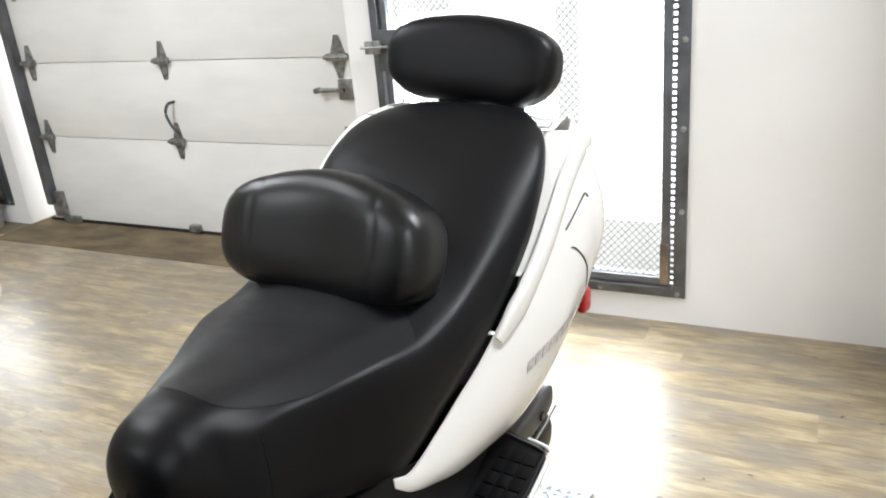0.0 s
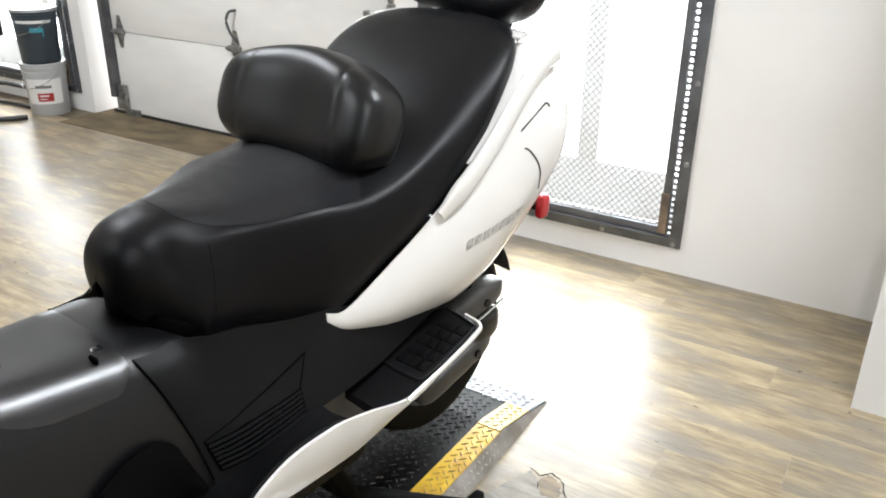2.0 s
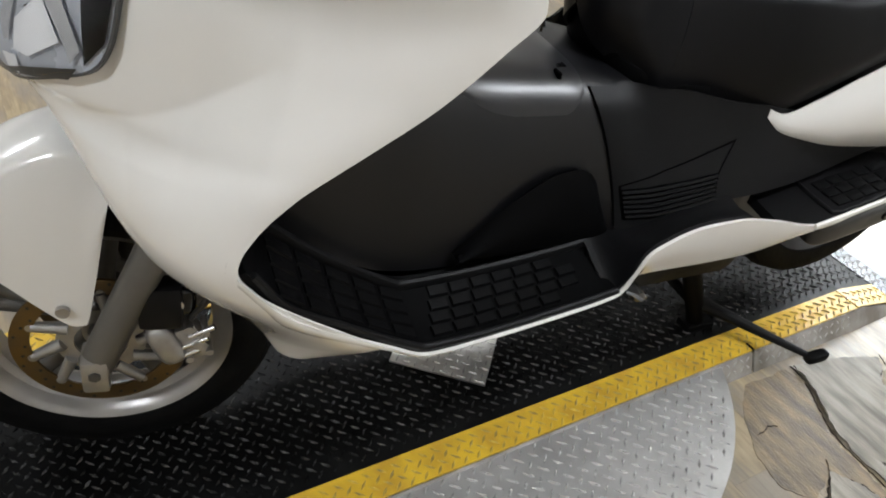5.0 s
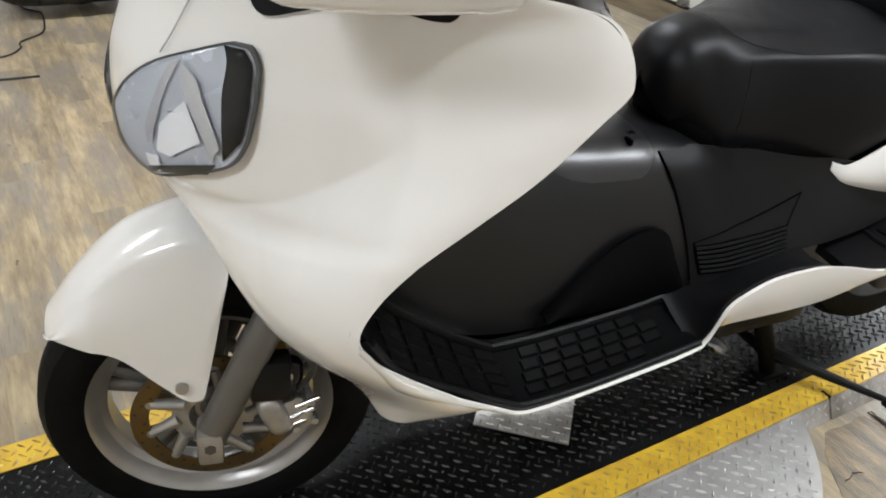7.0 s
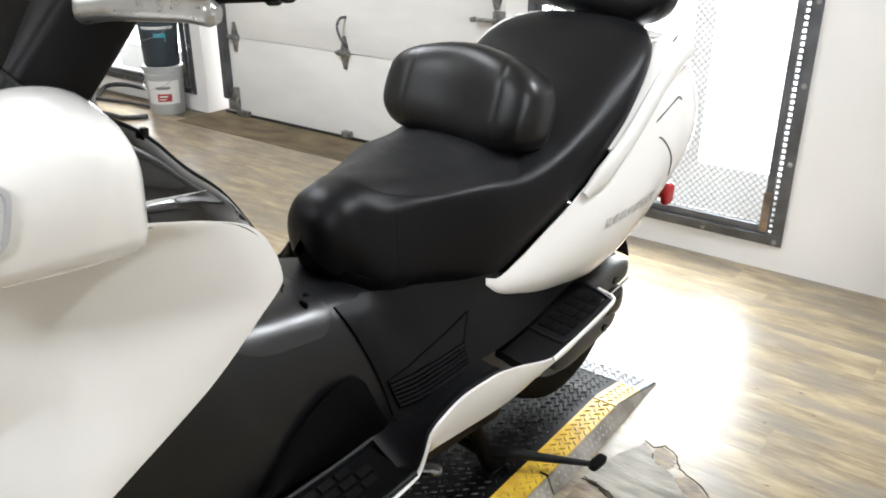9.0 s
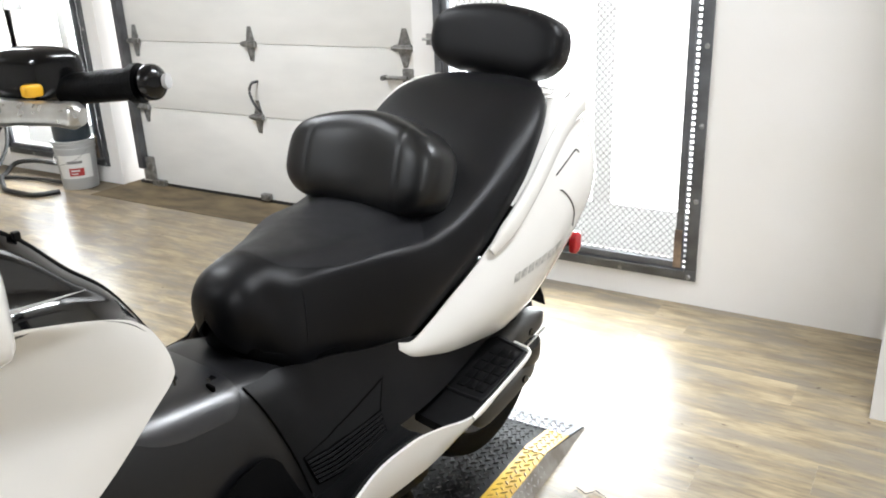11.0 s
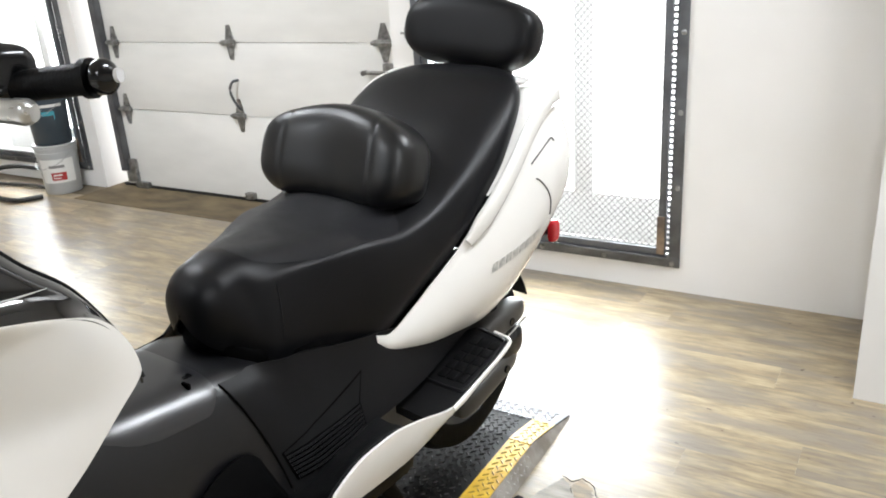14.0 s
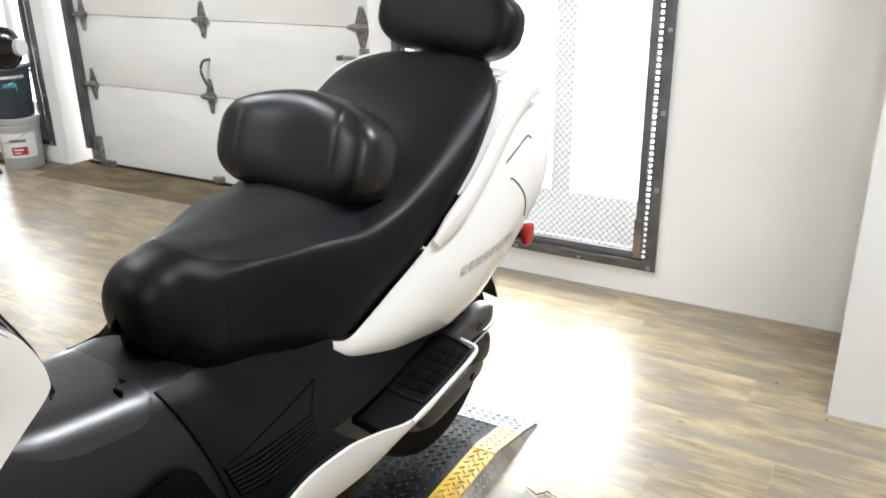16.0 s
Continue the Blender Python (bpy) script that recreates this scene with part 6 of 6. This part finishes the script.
for side in (1, -1):
    bm = sweep([(side * 0.190, 0.17, 1.02), (side * 0.192, 0.25, 1.10), (side * 0.196, 0.315, 1.178), (side * 0.20, 0.375, 1.255)], 0.045, 0.046, n=14, seg=16, power=4.5)
    part("bar_shroud", bm, M_BLACKP, bike, "black shroud below the handlebar")
part("steering_cover", blob(0.10, 0.07, 0.10, 0.7, 0.7, 28, 18, warp=lambda p: Vector((p.x, 0.33 + p.y, 1.16 + p.z))), M_BLACKP, bike, "black steering head cover")


# ---- loose things by the wall ----
def pail(name, x, y, z, label, dark):
    p = thing(name, label, "bucket", pose(x, y, z) @ Matrix.Scale(0.90, 4))
    body = [(0.0, 0.001), (0.0, 0.128), (0.004, 0.131), (0.30, 0.145), (0.302, 0.152), (0.318, 0.152), (0.320, 0.148), (0.338, 0.149), (0.340, 0.155), (0.352, 0.155), (0.356, 0.150), (0.356, 0.001)]
    part("body", lathe(body, 40, "z", (0, 0, 0), close=False), M_PAILB if dark else M_PAILG, p)
    part("lid", lathe([(0.357, 0.001), (0.357, 0.158), (0.372, 0.158), (0.376, 0.152), (0.376, 0.14), (0.370, 0.135), (0.370, 0.001)], 40, "z", (0, 0, 0), close=False), M_PAILG, p, "grey snap lid")

    def wrap(name_, z0, z1, a0, a1, mat, r, lab):
        rows = [[Vector(((r + 0.0143 * zz / 0.30) * math.cos(radians(a0 + (a1 - a0) * j / 16)), (r + 0.0143 * zz / 0.30) * math.sin(radians(a0 + (a1 - a0) * j / 16)), zz)) for j in range(17)] for zz in (z0, z1)]
        return part(name_, thick(grid(rows), 0.0006), mat, p, lab)
    if not dark:
        wrap("label", 0.09, 0.27, -95, 10, M_LABEL, 0.1325, "white paper label")
        wrap("label_panel", 0.11, 0.17, -62, -18, M_LABELR, 0.1335, "red label panel")
        wrap("label_print", 0.205, 0.225, -65, -20, M_BARS, 0.1335, "grey line of print")
        wrap("label_print", 0.145, 0.156, -56, -30, M_LABEL, 0.1342, "pale line of print")
        wrap("label_print", 0.124, 0.131, -56, -36, M_LABEL, 0.1342, "pale line of print")
    else:
        wrap("label", 0.19, 0.25, -50, -15, M_TEAL, 0.1325, "teal picture label")
        wrap("label_print", 0.28, 0.30, -90, 10, M_LABEL, 0.1335, "pale print band")
        wrap("label_panel", 0.14, 0.22, -55, -18, M_PAILB, 0.1335, "dark label panel")
    part("handle_bail", sweep([(0.152, 0, 0.30), (0.13, -0.10, 0.24), (0.0, -0.165, 0.20), (-0.13, -0.10, 0.24), (-0.152, 0, 0.30)], 0.0025, n=24, seg=6), M_GALV, p, "wire bail handle")
    return p


pail("plastic_pail", -3.89, 3.50, 0.001, "grey plastic pail with a white and red label", False)
pail("plastic_pail", -3.89, 3.50, 0.340, "dark plastic pail stacked on the grey pail", True)

hose = thing("air_hose", "black rubber hose lying in loops on the floor by the wall", "hose", pose(0, 0, 0))
part("hose_run", sweep([(-3.84, 3.30, 0.018), (-3.95, 3.16, 0.018), (-4.22, 3.16, 0.018), (-4.42, 3.25, 0.018), (-4.60, 3.35, 0.018), (-4.66, 3.42, 0.03), (-4.64, 3.50, 0.09), (-4.45, 3.53, 0.12), (-4.2, 3.52, 0.13), (-3.87, 3.50, 0.15)], 0.017, n=60, seg=8), M_HOSE, hose)
part("hose_run", sweep([(-3.87, 3.46, 0.02), (-4.2, 3.46, 0.018), (-4.45, 3.42, 0.018), (-4.66, 3.36, 0.018), (-4.75, 3.28, 0.018), (-4.70, 3.20, 0.018), (-4.62, 3.30, 0.05), (-4.66, 3.46, 0.20), (-4.74, 3.55, 0.36)], 0.013, n=60, seg=8), M_HOSE, hose)

# another motorcycle further off by the wall
far = thing("parked_motorcycle", "dark motorcycle with orange signal lamps parked by the wall", "motorcycle", pose(-3.52, 1.40, 0.0, 0, 0, 180))
w = part("wheel", lathe([(-0.05, 0.2), (-0.06, 0.26), (0, 0.32), (0.06, 0.26), (0.05, 0.2)], 40, "x", (0, -0.7, 0.32)), M_RUBBER, far)
part("rim", lathe([(-0.04, 0.2), (0.04, 0.2), (0.03, 0.17), (-0.03, 0.17)], 40, "x", (0, -0.7, 0.32)), M_CASE, w)
w = part("wheel", lathe([(-0.06, 0.18), (-0.08, 0.25), (0, 0.31), (0.08, 0.25), (0.06, 0.18)], 40, "x", (0, 0.8, 0.31)), M_RUBBER, far)
part("rim", lathe([(-0.04, 0.18), (0.04, 0.18), (0.03, 0.15), (-0.03, 0.15)], 40, "x", (0, 0.8, 0.31)), M_CASE, w)
part("tank", blob(0.15, 0.30, 0.14, 0.7, 0.7, warp=lambda p: Vector((p.x, -0.05 + p.y, 0.82 + p.z))), M_FARRED, far, "red fuel tank")
part("seat", blob(0.14, 0.36, 0.06, 0.6, 0.6, warp=lambda p: Vector((p.x, 0.48 + p.y, 0.78 + p.z))), M_SEAT, far)
part("engine", box(-0.2, 0.2, -0.3, 0.4, 0.22, 0.68, 0.05), M_CASE, far)
for sx in (-1, 1):
    part("fork_leg", cyl((sx * 0.1, -0.7, 0.32), (sx * 0.1, -0.42, 1.02), 0.025), M_CHROME, far)
    part("fork_reflector", blob(0.012, 0.03, 0.03, 0.8, 0.8, 14, 10, warp=lambda p: Vector((sx * 0.135, -0.70, 0.44)) + p), M_ORANGE, far, "orange fork reflector")
    part("signal_arm", cyl((sx * 0.08, -0.62, 0.70), (sx * 0.19, -0.75, 0.69), 0.008, seg=10), M_CHROME, far)
    part("signal_lamp", blob(0.03, 0.03, 0.03, 1, 1, warp=lambda p: Vector((sx * 0.20, -0.76, 0.69)) + p), M_ORANGE, far, "orange signal lamp")
part("headlamp", blob(0.09, 0.08, 0.09, 0.9, 0.9, warp=lambda p: Vector((p.x, -0.55 + p.y, 0.92 + p.z))), M_CHROME, far)
part("handlebar", sweep([(0.4, -0.3, 1.08), (0.2, -0.38, 1.10), (0, -0.42, 1.06), (-0.2, -0.38, 1.10), (-0.4, -0.3, 1.08)], 0.013, n=24), M_HOSE, far)

part("belly", blob(0.22, 0.68, 0.28, 0.4, 0.5, warp=lambda p: Vector((p.x, -0.05 + p.y, 0.32 + p.z))), M_BLACKG, far, "black lower fairing")
part("side_case", blob(0.27, 0.42, 0.25, 0.4, 0.45, warp=lambda p: Vector((p.x, 0.80 + p.y, 0.30 + p.z))), M_BLACKG, far, "black luggage case")
part("tail_cowl", blob(0.15, 0.30, 0.10, 0.6, 0.6, warp=lambda p: Vector((p.x, 0.85 + p.y, 0.66 + p.z))), M_FARRED, far, "red tail cowl")
part("front_fender", blob(0.09, 0.20, 0.06, 0.7, 0.7, warp=lambda p: Vector((p.x, -0.70 + p.y, 0.62 + p.z - 0.9 * p.y * p.y))), M_FARRED, far, "red front fender")
cable = thing("power_cable", "thin black cable lying in loose loops on the floor", "cable", pose(0, 0, 0))
part("cable_run", sweep([(-3.75, 0.30, 0.004), (-3.53, 0.33, 0.004), (-3.42, 0.40, 0.004), (-3.25, 0.39, 0.004), (-3.10, 0.36, 0.004), (-3.0, 0.26, 0.004), (-2.92, 0.25, 0.004), (-2.84, 0.20, 0.004), (-2.80, 0.10, 0.004)], 0.0045, n=70, seg=6), M_HOSE, cable)
part("cable_run", sweep([(-2.56, 0.05, 0.004), (-2.54, 0.16, 0.004), (-2.53, 0.28, 0.004)], 0.0055, n=16, seg=6), M_HOSE, cable)

# ---- lifted, torn vinyl beside the platform ----
def torn(name, outline, z0, curl, mat, label):
    """A torn sheet of vinyl that lifts at its edges."""
    bm = bmesh.new()
    cx = sum(p[0] for p in outline) / len(outline)
    cy = sum(p[1] for p in outline) / len(outline)
    rnd = random.Random(len(outline) * 7 + int(cx * 100))
    ring = []
    n = len(outline)
    for i in range(n):
        (xa, ya), (xb, yb) = outline[i], outline[(i + 1) % n]
        for k in range(6):
            t = k / 6
            ring.append((xa + (xb - xa) * t + rnd.uniform(-1, 1) * 0.004, ya + (yb - ya) * t + rnd.uniform(-1, 1) * 0.004))
    top = [bm.verts.new((x, y, z0 + curl * (0.5 + 0.5 * math.sin(23 * x + 17 * y)))) for x, y in ring]
    low = [bm.verts.new((x, y, max(0.0004, v.co.z - 0.003))) for (x, y), v in zip(ring, top)]
    for k in range(len(ring)):
        q = (k + 1) % len(ring)
        bm.faces.new((low[k], low[q], top[q], top[k]))
    bmesh.ops.triangulate(bm, faces=[bm.faces.new(top)])
    t = tagged(link(name, bm, mat), label, "floor tear")
    return t


torn("bare_floor_patch", [(0.369, 1.568), (0.373, 1.70), (0.419, 1.708), (0.486, 1.672), (0.549, 1.640), (0.608, 1.630), (0.689, 1.624), (0.756, 1.617), (0.758, 1.600), (0.70, 1.592), (0.63, 1.545), (0.660, 1.46), (0.60, 1.42), (0.52, 1.44), (0.43, 1.50)], 0.0012, 0.0, M_TAN, "tan brown bare patch where the vinyl has come off")
torn("torn_vinyl_sheet", [(0.378, 1.724), (0.42, 1.722), (0.488, 1.688), (0.551, 1.655), (0.610, 1.647), (0.690, 1.641), (0.757, 1.634), (0.808, 1.626), (0.80, 1.68), (0.742, 1.775), (0.71, 1.79), (0.66, 1.735), (0.645, 1.785), (0.600, 1.825), (0.555, 1.87), (0.530, 1.884), (0.498, 1.893), (0.472, 1.935), (0.44, 1.96), (0.40, 1.86)], 0.0035, 0.006, M_SHEET, "grey wood print vinyl sheet torn and lifting from the floor")
torn("torn_vinyl_flap", [(0.623, 1.545), (0.676, 1.588), (0.723, 1.594), (0.80, 1.598), (0.86, 1.55), (0.80, 1.47), (0.69, 1.47)], 0.003, 0.007, M_SHEET, "small grey vinyl flap torn loose from the floor")
torn("bare_floor_patch", [(0.474, 1.937), (0.487, 1.974), (0.530, 1.955), (0.548, 1.917), (0.531, 1.888), (0.500, 1.895)], 0.0012, 0.0, M_TAN, "small tan patch of bare floor in the torn vinyl")
torn("bare_floor_patch", [(0.562, 1.872), (0.597, 1.894), (0.654, 1.850), (0.705, 1.803), (0.690, 1.790), (0.660, 1.742), (0.648, 1.788), (0.603, 1.826)], 0.0012, 0.0, M_TAN, "tan patch of bare floor in the torn vinyl")


def crack(pts, w, name="floor_crack"):
    """A ragged dark slit of uneven width, broken where it closes up."""
    rnd = random.Random(int(pts[0][0] * 1000) + len(pts))
    line = []
    for (xa, ya), (xb, yb) in zip(pts, pts[1:]):
        n = max(2, int(math.hypot(xb - xa, yb - ya) / 0.007))
        line += [(xa + (xb - xa) * k / n, ya + (yb - ya) * k / n, xb - xa, yb - ya) for k in range(n)]
    rows = []
    for k, (x, y, dx, dy) in enumerate(line):
        d = math.hypot(dx, dy)
        nx, ny = -dy / d, dx / d
        j = rnd.uniform(-1, 1) * 0.0022
        h = w * rnd.uniform(0.06, 0.42) * min(1, k / 3 + 0.15, (len(line) - 1 - k) / 3 + 0.15)
        rows.append([(x + nx * (j - h), y + ny * (j - h), 0.0012), (x + nx * j, y + ny * j, 0.0030), (x + nx * (j + h), y + ny * (j + h), 0.0012)])
    tagged(link(name, thick(grid(rows), 0.0008), M_CRACK), "dark crack in the torn vinyl floor", "crack", group="floor cracks")


crack([(0.435, 1.974), (0.468, 1.957), (0.49, 1.985), (0.53, 1.967), (0.561, 1.914), (0.587, 1.90), (0.633, 1.88), (0.672, 1.844), (0.713, 1.802), (0.743, 1.779)], 0.007)
crack([(0.472, 1.937), (0.498, 1.890), (0.533, 1.884), (0.556, 1.868), (0.601, 1.823), (0.645, 1.785), (0.656, 1.734)], 0.004)
crack([(0.656, 1.734), (0.672, 1.745), (0.70, 1.748), (0.735, 1.765)], 0.010)
crack([(0.371, 1.722), (0.419, 1.716), (0.486, 1.680), (0.549, 1.647), (0.608, 1.638), (0.689, 1.632), (0.756, 1.625), (0.808, 1.618)], 0.006)
crack([(0.745, 1.776), (0.82, 1.782), (0.902, 1.781), (0.905, 1.86), (0.901, 1.952)], 0.0025)
crack([(0.599, 1.57), (0.625, 1.55), (0.660, 1.50), (0.672, 1.46)], 0.006)
crack([(0.623, 1.548), (0.676, 1.590), (0.723, 1.597), (0.80, 1.600)], 0.008)
crack([(0.489, 1.483), (0.480, 1.52), (0.491, 1.549)], 0.005)
crack([(0.472, 1.798), (0.52, 1.806), (0.569, 1.817)], 0.003)


def chip(x, y, r):
    bm = blob(r, r * 0.7, 0.002, 0.8, 0.8, 10, 6, warp=lambda p: p + Vector((x, y, 0.005)))
    tagged(link("floor_chip", bm, M_CRACK), "dark crumb of torn vinyl on the floor", "debris", group="floor chips")


for cx, cy, r in ((0.663, 1.679, 0.006), (0.77, 1.662, 0.004), (0.72, 1.756, 0.006), (0.705, 1.742, 0.005), (0.738, 1.748, 0.004)):
    chip(cx, cy, r)

# ---- planks, last ----
PW, PL = 0.152, 0.914


def plank_mesh(x_len):
    bm = bmesh.new()
    add_box(bm, 0, x_len - 0.0003, 0, PW - 0.0003, -0.004, 0.0, 0.0)
    me = bpy.data.meshes.new("plank")
    bm.to_mesh(me)
    bm.free()
    me.materials.append(M_PLANK)
    return me


pm = plank_mesh(PL)
rest = bmesh.new()
rnd = random.Random(5)
row = 0
y = -5.2
while y < 3.33:
    shift = rnd.random() * PL
    x = -6.6 - shift
    while x < 4.2:
        if -3.7 < x < 1.9 and -0.9 < y < 3.45:
            o = new("plank", pm)
            o.location = (x, y, 0)
            o.parent = floor
        else:
            if min(x + PL, 4.2) - max(x, -6.6) > 0.01:
                add_box(rest, max(x, -6.6), min(x + PL - 0.0003, 4.2), y, y + PW - 0.0003, -0.0038, 0.0)
        x += PL
    y += PW
o = link("planks", rest, M_PLANK, floor, "vinyl planks further off", smooth=False)
o["kind"] = "stuff"
